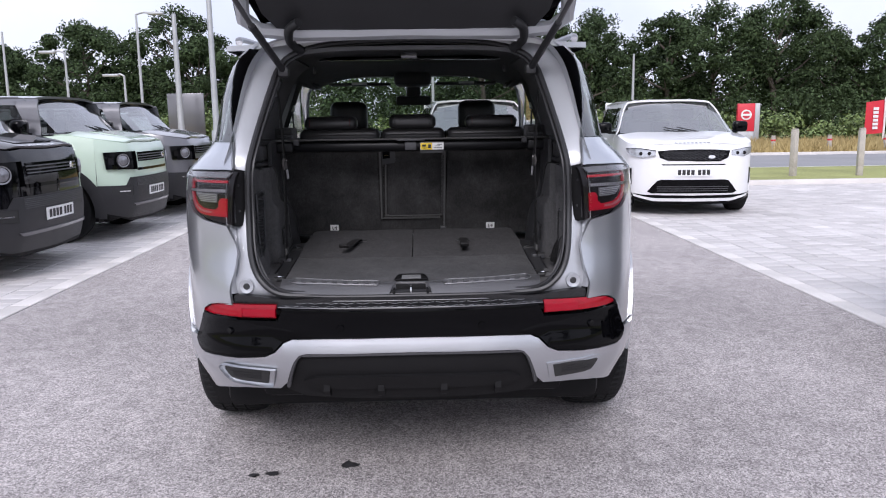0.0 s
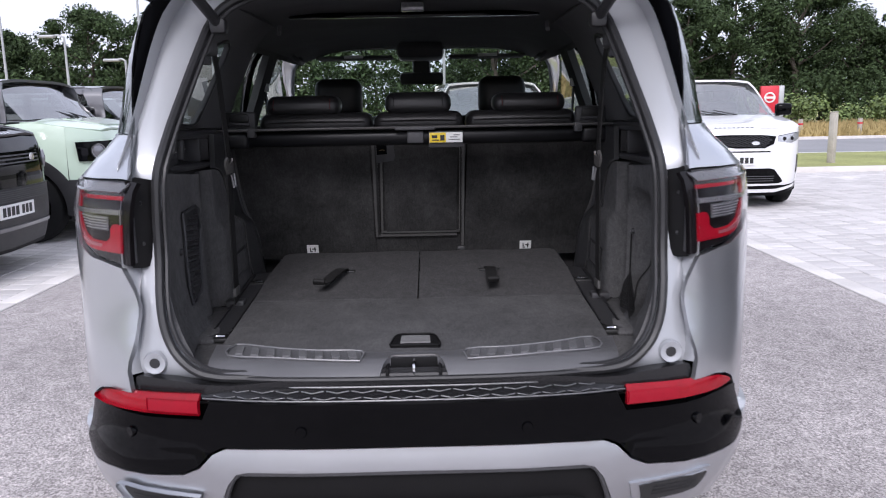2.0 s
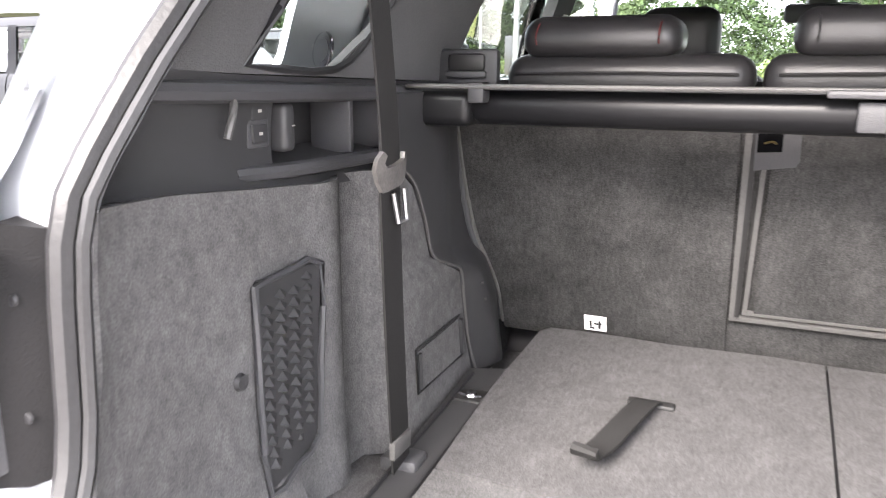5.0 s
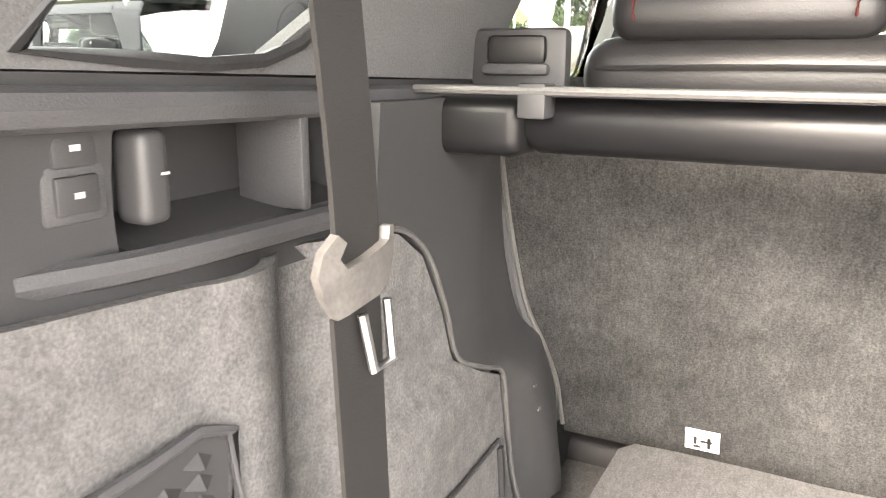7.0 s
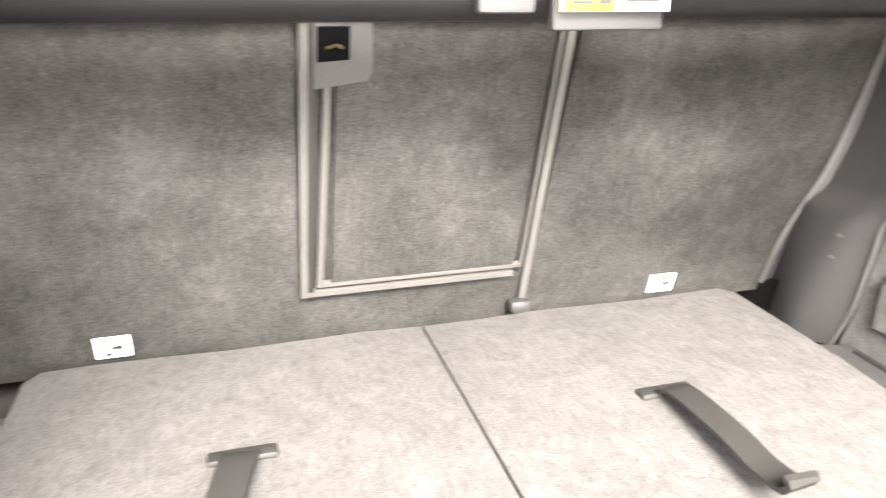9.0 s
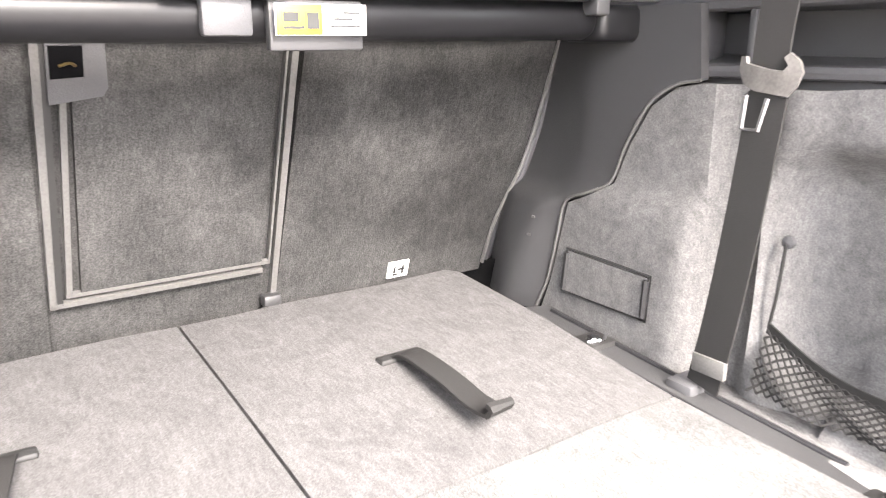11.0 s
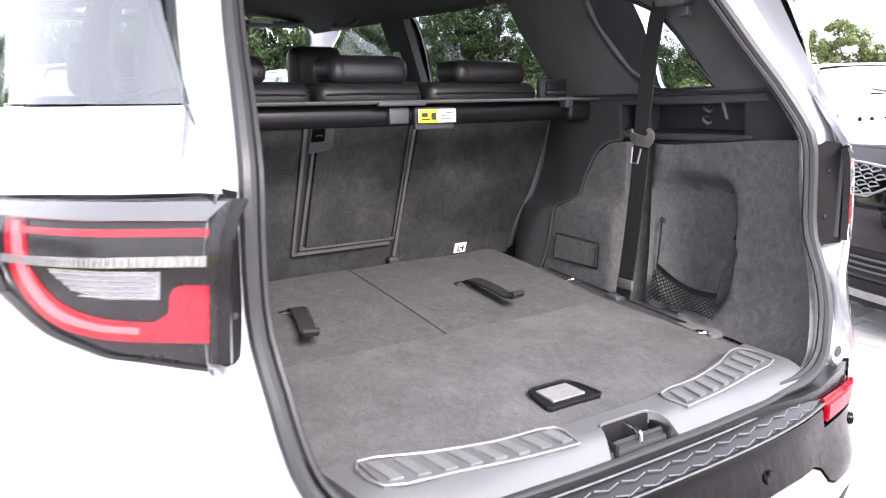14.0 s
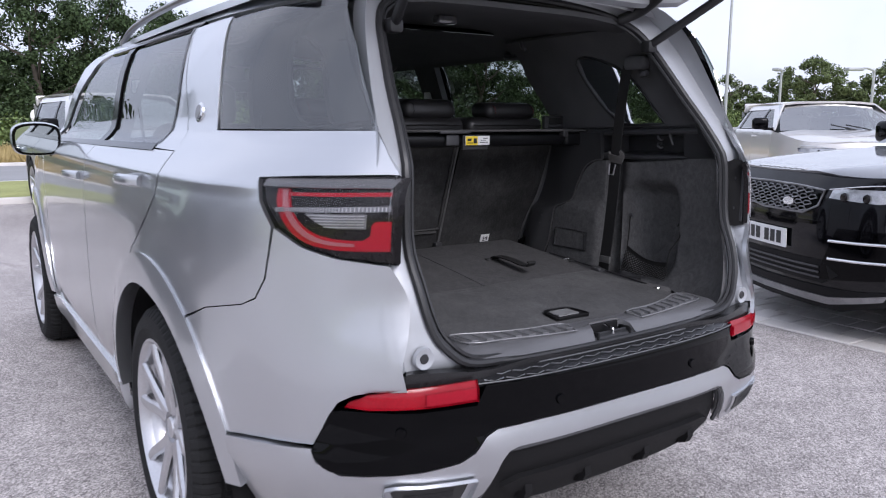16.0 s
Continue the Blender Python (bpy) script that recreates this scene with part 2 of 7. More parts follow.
ALLOY = material("silver_alloy", (0.58, 0.58, 0.6), rough=0.3, metal=0.85, vary=0.06, coat=0.3)
WHITE = material("white_print", (0.78, 0.78, 0.77), rough=0.5, vary=0.04)
YELLOW = material("yellow_print", (0.85, 0.62, 0.02), rough=0.45, vary=0.04)
INK = material("black_print", (0.02, 0.02, 0.02), rough=0.5)
REDLENS = material("red_lamp_lens", (0.27, 0.003, 0.011), rough=0.12, vary=0.15, scale=30, fine=200, spec=0.35)
REDBRIGHT = material("bright_red_light_guide", (0.28, 0.004, 0.015), rough=0.14, vary=0.08, spec=0.35)
PINKLENS = material("pink_light_guide", (0.27, 0.085, 0.10), rough=0.1, vary=0.1, spec=0.5)
SKYSMOKE = material("lamp_brow_sky_sheen", (0.06, 0.06, 0.064), rough=0.16, vary=0.1, spec=0.6, coat=0.6)
SMOKE = material("smoked_lamp_lens", (0.007, 0.006, 0.007), rough=0.1, vary=0.2, spec=0.25)
CLEARLENS = material("clear_lamp_lens", (0.22, 0.22, 0.235), rough=0.14, metal=0.5, vary=0.3, scale=40, fine=180)
HEADLENS = material("clear_headlamp", (0.55, 0.56, 0.58), rough=0.12, metal=0.6, vary=0.3, scale=30, fine=160)
GLASS = glass("window_glass", (0.80, 0.86, 0.83))
SCREENGLASS = glass("windscreen_glass", (0.62, 0.68, 0.66), ior=4.5)
PRIVACY = glass("privacy_glass", (0.40, 0.44, 0.43), ior=2.4)
DOORGLASS = glass("door_glass", (0.42, 0.47, 0.45), ior=2.2)
LAMPGLASS = glass("lamp_cover", (0.98, 0.97, 0.97), ior=1.36)
MIRROR = material("mirror_glass", (0.42, 0.46, 0.48), rough=0.02, metal=1.0, vary=0.01)
WHITEPAINT = paint("white_paint", (0.80, 0.80, 0.80), rough=0.35)
BLACKPAINT = material("black_paint", (0.004, 0.004, 0.005), rough=0.06, vary=0.1, scale=3, fine=900, spec=0.42)
GREENPAINT = paint("pale_green_paint", (0.50, 0.62, 0.50), rough=0.4)
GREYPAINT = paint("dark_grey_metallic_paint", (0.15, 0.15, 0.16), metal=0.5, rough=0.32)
ASPHALT = aggregate("asphalt", (0.37, 0.342, 0.332))
PAVER = material("pale_concrete_paver", (0.60, 0.575, 0.56), rough=0.9, vary=0.16, scale=1.5, fine=160, bump=0.6, stain=0.15, per_piece=0.12, spec=0.3)
EDGING = material("pale_concrete_edging", (0.66, 0.63, 0.60), rough=0.9, vary=0.15, scale=2, fine=140, bump=0.5, stain=0.12, per_piece=0.06)
JOINT = material("jointing_sand", (0.24, 0.22, 0.2), rough=0.95, vary=0.3, scale=2, fine=90, bump=0.5)
GRASS = material("mown_grass", (0.30, 0.315, 0.125), rough=0.95, vary=0.35, scale=0.7, fine=25, bump=0.6, spec=0.2)
DRYGRASS = material("dry_grass", (0.33, 0.26, 0.12), rough=0.95, vary=0.4, scale=0.5, fine=14, bump=0.8, spec=0.2)
ROADTAR = material("road_tarmac", (0.26, 0.26, 0.265), rough=0.9, vary=0.2, scale=0.5, fine=40, bump=0.4)
LEAF = material("tree_leaves", (0.046, 0.070, 0.030), rough=0.7, vary=0.55, scale=0.35, fine=3, per_piece=0.5, spec=0.12)
# lighter green for the eastern trees, with haze mixed into the colour
LEAF_HAZED = material("hazed_tree_leaves", (0.105, 0.135, 0.055), rough=0.7, vary=0.5, scale=0.35, fine=3, per_piece=0.45, spec=0.15)
HEDGELEAF = material("hedge_leaves", (0.135, 0.185, 0.062), rough=0.6, vary=0.4, scale=0.5, fine=4, per_piece=0.4, spec=0.3)
BARK = material("bark", (0.09, 0.075, 0.06), rough=0.95, vary=0.35, scale=3, fine=30, bump=0.8)
GALV = material("galvanised_steel", (0.42, 0.43, 0.44), rough=0.5, metal=0.4, vary=0.15, scale=3, fine=60)
TIMBER = material("weathered_timber", (0.42, 0.39, 0.34), rough=0.9, vary=0.25, scale=5, fine=60, bump=0.5)
SIGNRED = material("red_sign_face", (0.62, 0.03, 0.05), rough=0.45, vary=0.05)
# ---- building tools ----
def part(name, bm, mat, parent=None, label="", smooth=40.0, mats=()):
    """Links a bmesh as one mesh object, under a thing or a part."""
    me = bpy.data.meshes.new(name)
    bmesh.ops.recalc_face_normals(bm, faces=bm.faces) if smooth is None else None
    for f in bm.faces:
        f.smooth = True
    bm.to_mesh(me)
    bm.free()
    if smooth:
        me.set_sharp_from_angle(angle=radians(smooth))
    for m in (mat, *mats):
        me.materials.append(m)
    ob = new(name, me)
    if parent:
        ob.parent = parent
    if label:
        tagged(ob, label)
    return ob


def thing(name, label, category, at=None, group="", kind=""):
    ob = new(name)
    if at is not None:
        ob.matrix_world = at
    return tagged(ob, label, category, group, kind)


def box(bm, lo, hi, bevel=0.0, seg=2, m=None, mat=0):
    """A bevelled box from corner to corner, added to bm."""
    lo, hi = Vector(lo), Vector(hi)
    made = bmesh.ops.create_cube(bm, size=1.0, matrix=Matrix.Translation((lo + hi) / 2) @ Matrix.Diagonal((*(hi - lo), 1)))
    verts = made["verts"]
    if bevel:
        edges = list({e for v in verts for e in v.link_edges})
        res = bmesh.ops.bevel(bm, geom=edges, offset=bevel, segments=seg, affect="EDGES", profile=0.5)
        verts = list({v for f in res["faces"] for v in f.verts} | {v for v in verts if v.is_valid})
    if m is not None:
        bmesh.ops.transform(bm, matrix=m, verts=verts)
    if mat:
        for f in {f for v in verts for f in v.link_faces}:
            f.material_index = mat
    return verts


def boxes(*specs):
    bm = bmesh.new()
    for s in specs:
        box(bm, *s)
    return bm


def spline(points, n):
    """Points along a Catmull-Rom curve through the given ones."""
    p = [Vector(q) for q in points]
    p = [2 * p[0] - p[1], *p, 2 * p[-1] - p[-2]]
    out = []
    for i in range(1, len(p) - 2):
        for k in range(n):
            t = k / n
            out.append(0.5 * ((2 * p[i]) + (p[i + 1] - p[i - 1]) * t + (2 * p[i - 1] - 5 * p[i] + 4 * p[i + 1] - p[i + 2]) * t * t + (3 * p[i] - p[i - 1] - 3 * p[i + 1] + p[i + 2]) * t ** 3))
    out.append(p[-2])
    return out


def tube(points, radius, sides=8, smooth=4, closed=False, flat=1.0, up=(0, 0, 1), bm=None):
    """A pipe along a smooth curve; flat squeezes it to a band."""
    pts = spline([*points, points[0]] if closed else points, smooth) if smooth > 1 else [Vector(q) for q in points]
    if closed:
        pts = pts[:-1]
    bm = bm or bmesh.new()
    rings = []
    count = len(pts)
    for i, c in enumerate(pts):
        a, b = pts[i - 1] if (i or closed) else pts[0], pts[(i + 1) % count] if (i < count - 1 or closed) else pts[-1]
        d = (b - a).normalized()
        s = d.cross(Vector(up))
        s = s.normalized() if s.length > 1e-4 else d.orthogonal().normalized()
        w = s.cross(d)
        r = radius(i / max(1, count - 1)) if callable(radius) else radius
        rings.append([bm.verts.new(c + r * (math.cos(k * 2 * math.pi / sides) * s + flat * math.sin(k * 2 * math.pi / sides) * w)) for k in range(sides)])
    for i in range(count if closed else count - 1):
        a, b = rings[i], rings[(i + 1) % count]
        for k in range(sides):
            bm.faces.new((a[k], a[(k + 1) % sides], b[(k + 1) % sides], b[k]))
    if not closed:
        bm.faces.new(rings[0][::-1])
        bm.faces.new(rings[-1])
    return bm


def ribbon(points, width, thick, across, smooth=5, bm=None):
    """A flat band along a smooth curve; across: the direction of its width."""
    pts = spline(points, smooth)
    bm = bm or bmesh.new()
    rings = []
    for i, c in enumerate(pts):
        d = (pts[min(i + 1, len(pts) - 1)] - pts[max(i - 1, 0)]).normalized()
        s = Vector(across)
        s = (s - d * s.dot(d)).normalized()
        w = s.cross(d)
        rings.append([bm.verts.new(c + s * a * width / 2 + w * b * thick / 2) for a, b in ((-1, -1), (1, -1), (1, 1), (-1, 1))])
    for a, b in zip(rings, rings[1:]):
        for k in range(4):
            bm.faces.new((a[k], a[(k + 1) % 4], b[(k + 1) % 4], b[k]))
    bm.faces.new(rings[0][::-1])
    bm.faces.new(rings[-1])
    return bm


def lathe(profile, n, m=None, bm=None, wave=None):
    """Turns (radius, along) pairs round the x axis."""
    bm = bm or bmesh.new()
    rings = []
    for i in range(n):
        a = 2 * math.pi * i / n
        ring = []
        for j, (r, x) in enumerate(profile):
            rr = r + (wave(i, j) if wave else 0)
            ring.append(bm.verts.new((x, rr * math.cos(a), rr * math.sin(a))))
        rings.append(ring)
    for i in range(n):
        a, b = rings[i], rings[(i + 1) % n]
        for k in range(len(profile) - 1):
            bm.faces.new((a[k], a[k + 1], b[k + 1], b[k]))
    if m is not None:
        bmesh.ops.transform(bm, matrix=m, verts=[v for r in rings for v in r])
    return bm


def skin(outline, shape, us=(), vs=(), depth=0.012, out=1, lip=0.003):
    """A sheet with the outline given in (u, v), cut along us and vs, laid on shape(u, v), with edges turned in by depth."""
    bm = bmesh.new()
    bm.faces.new([bm.verts.new((u, v, 0)) for u, v in outline])
    for axis, cuts in ((0, us), (1, vs)):
        for c in cuts:
            co, no = [0, 0, 0], [0, 0, 0]
            co[axis], no[axis] = c, 1
            bmesh.ops.bisect_plane(bm, geom=[*bm.verts, *bm.edges, *bm.faces], dist=1e-5, plane_co=co, plane_no=no)
    big = [f for f in bm.faces if len(f.verts) > 4]
    bmesh.ops.triangulate(bm, faces=big)
    bm.verts.ensure_lookup_table()
    e = 0.004
    normals, flat = {}, {}
    for v in bm.verts:
        u, w = v.co.x, v.co.y
        flat[v] = (u, w)
        p = Vector(shape(u, w))
        a, b = Vector(shape(u + e, w)) - Vector(shape(u - e, w)), Vector(shape(u, w + e)) - Vector(shape(u, w - e))
        normals[v] = (a.cross(b)).normalized() * out
        v.co = p
    if out < 0:
        bmesh.ops.reverse_faces(bm, faces=bm.faces)
    if depth:
        rim = [ed for ed in bm.edges if ed.is_boundary]
        inner = {}
        for ed in rim:
            for v in ed.verts:
                if v not in inner:
                    inner[v] = bm.verts.new(v.co - normals[v] * depth)
        for ed in rim:
            f = ed.link_faces[0]
            a, b = ed.verts
            for lp in f.loops:
                if lp.edge == ed:
                    a, b = lp.vert, lp.link_loop_next.vert
            bm.faces.new((b, a, inner[a], inner[b]))
    return bm


def steps(a, b, n):
    return [a + (b - a) * i / n for i in range(1, n)]


def table(points):
    """A smooth function through (x, value) pairs, in order of x."""
    xs, ys = [p[0] for p in points], [p[1] for p in points]
    slopes = []
    for i in range(len(xs)):
        if i == 0 or i == len(xs) - 1:
            j = max(0, min(i, len(xs) - 2))
            slopes.append((ys[j + 1] - ys[j]) / (xs[j + 1] - xs[j]))
        else:
            a, b = (ys[i] - ys[i - 1]) / (xs[i] - xs[i - 1]), (ys[i + 1] - ys[i]) / (xs[i + 1] - xs[i])
            slopes.append(0 if a * b <= 0 else 2 * a * b / (a + b))
    def value(x):
        if x <= xs[0]:
            return ys[0] + slopes[0] * (x - xs[0])
        if x >= xs[-1]:
            return ys[-1] + slopes[-1] * (x - xs[-1])
        i = max(k for k in range(len(xs) - 1) if xs[k] <= x)
        h = xs[i + 1] - xs[i]
        t = (x - xs[i]) / h
        return (2 * t ** 3 - 3 * t * t + 1) * ys[i] + (t ** 3 - 2 * t * t + t) * h * slopes[i] + (-2 * t ** 3 + 3 * t * t) * ys[i + 1] + (t ** 3 - t * t) * h * slopes[i + 1]
    return value


def arc(cx, cy, r, a0, a1, n):
    return [(cx + r * math.cos(radians(a0 + (a1 - a0) * i / n)), cy + r * math.sin(radians(a0 + (a1 - a0) * i / n))) for i in range(n + 1)]


# ---- ground ----
def sheet(name, x0, x1, y0, y1, z, mat, nx=1, ny=1, label="", category="ground"):
    bm = bmesh.new()
    vs = [[bm.verts.new((x0 + (x1 - x0) * i / nx, y0 + (y1 - y0) * j / ny, z)) for j in range(ny + 1)] for i in range(nx + 1)]
    for i in range(nx):
        for j in range(ny):
            bm.faces.new((vs[i][j], vs[i + 1][j], vs[i + 1][j + 1], vs[i][j + 1]))
    return tagged(part(name, bm, mat), label, category, kind="structure")


KERB_Y = 12.6
sheet("ground", -600, 600, -600, 600, -0.06, GRASS, label="green grass ground running out to the horizon")
sheet("road", -2.92, 2.96, -30, KERB_Y, 0.0, ASPHALT, label="grey speckled asphalt lane of the car park", category="road")


def kerb(name, x0, x1, y0, y1, top, mat, label):
    bm = boxes(((x0, y0, -0.2), (x1, y1, top), 0.015))
    return tagged(part(name, bm, mat), label, "kerb", kind="structure")


west_bed = sheet("paving_west", -30, -2.92, -30, KERB_Y, -0.012, JOINT, label="pale block paving with sandy joints", category="pavement")
east_bed = sheet("paving_east", 2.96, 30, -30, KERB_Y, -0.012, JOINT, label="pale block paving with sandy joints", category="pavement")
kerb("kerb", -40, 40, KERB_Y, KERB_Y + .14, 0.10, EDGING, "pale concrete kerb beside the grass strip")
sheet("grass_verge", -60, 60, KERB_Y + .14, 16.8, 0.09, GRASS, label="mown green grass verge behind the kerb", category="grass")
sheet("main_road", -300, 300, 16.8, 24, 0.05, ROADTAR, label="grey main road beyond the verge", category="road")
kerb("kerb_far", -300, 300, 24, 24.15, 0.14, EDGING, "pale kerb of the main road")
sheet("dry_bank", -300, 300, 24.15, 40, 0.1, DRYGRASS, label="bank of dry yellow grass", category="grass")
sheet("side_lawn_east", 16, 60, -30, KERB_Y - .1, 0.03, GRASS, label="grass beyond the parking bays", category="grass")
sheet("side_lawn_west", -60, -16, -30, KERB_Y - .1, 0.03, GRASS, label="grass beyond the parking bays", category="grass")
line = sheet("road_line", -300, 300, 17.3, 17.42, 0.056, WHITE, label="white painted edge line", category="line")
# ---- the silver estate car with its open boot ----
car = thing("silver_car", "silver metallic family estate car with its tailgate raised", "car")
W = table([(.10, .585), (.115, .625), (.145, .668), (.2, .735), (.3, .80), (.45, .858), (.62, .90), (.8, .918), (1.03, .928), (1.6, .932),
           (2.6, .932), (3.3, .925), (3.8, .905), (4.2, .85), (4.45, .74), (4.6, .5)])
T = table([(.2, -.06), (.35, -.03), (.5, -.008), (.7, 0), (.95, 0), (1.08, -.006), (1.15, -.02), (1.2, -.06), (1.26, -.12), (1.42, -.154),
           (1.54, -.195), (1.6, -.25), (1.65, -.33), (1.7, -.5)])
REAR_HUB, FRONT_HUB, HUB_Z, ARCH = 1.03, 3.77, .37, .455


def body_x(y, z):
    # above the bumper the tail leans forward
    lean = max(0.0, min(1.0, (z - .72) / .22))
    y = y - .036 * lean * lean * (3 - 2 * lean) * max(0.0, min(1.0, (.42 - y) / .22))
    # a soft swell over each wheel
    f = 0.0
    for hub in (REAR_HUB, FRONT_HUB):
        d = math.hypot(y - hub, z - HUB_Z)
        f += .022 * math.exp(-((d - .47) / .09) ** 2) * (1 if z > .3 else .5)
    # pressed crease below the glass
    f += .006 * math.exp(-((z - 1.142) / .012) ** 2) * (1 if y > .42 else 0)
    # the glass house draws in towards the rear
    draw = max(0.0, min(1.0, (.95 - y) / .4)) * max(0.0, z - 1.29) * .04
    return W(y) + T(z) + f - draw


def side(sgn, off=0.0):
    return lambda y, z: (sgn * (body_x(y, z) + off), y, z)


YS = [.108, .118, .128, .14, .155, .175, .2, .23, .265, .3, .34, .38, .43, .48, .54, .6, .66, .72, .78, .84, .9, .96, 1.03, 1.1, 1.17, 1.24, 1.32, 1.4, 1.5, 1.65, 1.8, 2, 2.2, 2.5, 2.8, 3.1, 3.25, 3.32, 3.39, 3.46, 3.53, 3.6, 3.7, 3.8, 3.9, 4.0, 4.1, 4.2, 4.3, 4.38, 4.45, 4.5]
ZS = [.3, .36, .42, .48, .54, .6, .66, .72, .78, .83, .88, .93, .98, 1.03, 1.08, 1.11, 1.128, 1.136, 1.142, 1.148, 1.156, 1.17, 1.19, 1.21, 1.23, 1.26, 1.3, 1.36, 1.42, 1.48, 1.54, 1.58, 1.6, 1.62, 1.64]

LAMP = [(.150, .986), (.150, 1.168), (.175, 1.17), (.30, 1.166), (.405, 1.16), (.387, 1.11), (.35, 1.062), (.285, 1.024), (.22, 1.0), (.175, .99)]
QUARTER = [(.160, 1.174), (.175, 1.175), (.30, 1.171), (.412, 1.164), (.394, 1.113), (.357, 1.058), (.364, 1.0), (.376, .94), (.405, .893), (.45, .872), (.60, .84),
           *arc(1.03, .37, .535, 127, 74, 14), (1.195, .90), (1.13, .945), (1.035, 1.01), (.94, 1.085), (.918, 1.15), (.935, 1.2), (.985, 1.26), (1.075, 1.4), (1.14, 1.562),
           (.865, 1.567), (.82, 1.45), (.785, 1.3), (.765, 1.263), (.5, 1.264), (.236, 1.266), (.20, 1.22)]
CORNER = [(.112, .712), (.119, .76), (.124, .82), (.137, .90), (.147, .95), (.156, .981), (.175, .985), (.22, .995), (.285, 1.018), (.35, 1.056), (.3585, 1.0), (.371, .94), (.402, .890), (.45, .869), (.60, .837),
          *arc(1.03, .37, .535, 128, 161, 8), (.26, .578), (.238, .62), (.225, .65), (.205, .685), (.18, .703), (.155, .711)]
QGLASS = [(.236, 1.268), (.757, 1.267), (.777, 1.3), (.81, 1.45), (.855, 1.56), (.388, 1.572), (.308, 1.45)]
REAR_DOOR = [(.924, 1.15), (.945, 1.088), (1.04, 1.016), (1.135, .95), (1.2, .906), *arc(1.03, .37, .535, 71, 6, 10), (1.60, .405), (1.62, .37), (2.015, .37), (2.015, 1.205), (.945, 1.205)]
FRONT_DOOR = [(2.025, .37), (3.18, .37), (3.2, .6), (3.22, .9), (3.3, 1.14), (3.28, 1.17), (3.2, 1.19), (2.025, 1.205)]
WING = [(3.21, .37), (3.235, .37), *arc(3.77, .37, .535, 175, 8, 16), (4.36, .5), (4.42, .62), (4.44, .78), (4.40, .92), (4.2, 1.0), (3.75, 1.09), (3.4, 1.13), (3.31, 1.13), (3.232, .9)]
RGLASS = [(1.17, 1.222), (1.95, 1.215), (1.95, 1.575), (1.165, 1.57), (1.135, 1.46), (1.125, 1.35), (1.14, 1.26)]
DOOR_CORNER = [(.94, 1.207), (1.19, 1.210), (1.165, 1.222), (1.135, 1.26), (1.12, 1.35), (1.13, 1.46), (1.16, 1.566), (1.147, 1.566), (1.082, 1.4), (.99, 1.262)]
FGLASS = [(2.05, 1.215), (3.15, 1.205), (3.02, 1.28), (2.75, 1.46), (2.55, 1.55), (2.40, 1.575), (2.05, 1.58)]
BPILLAR = [(1.955, 1.21), (2.045, 1.21), (2.045, 1.59), (1.955, 1.59)]
CANT = [(.44, 1.575), (2.42, 1.585), (2.6, 1.565), (2.95, 1.42), (3.3, 1.19), (3.38, 1.15), (3.42, 1.16), (3.2, 1.38), (2.98, 1.55), (2.85, 1.64), (.47, 1.64)]


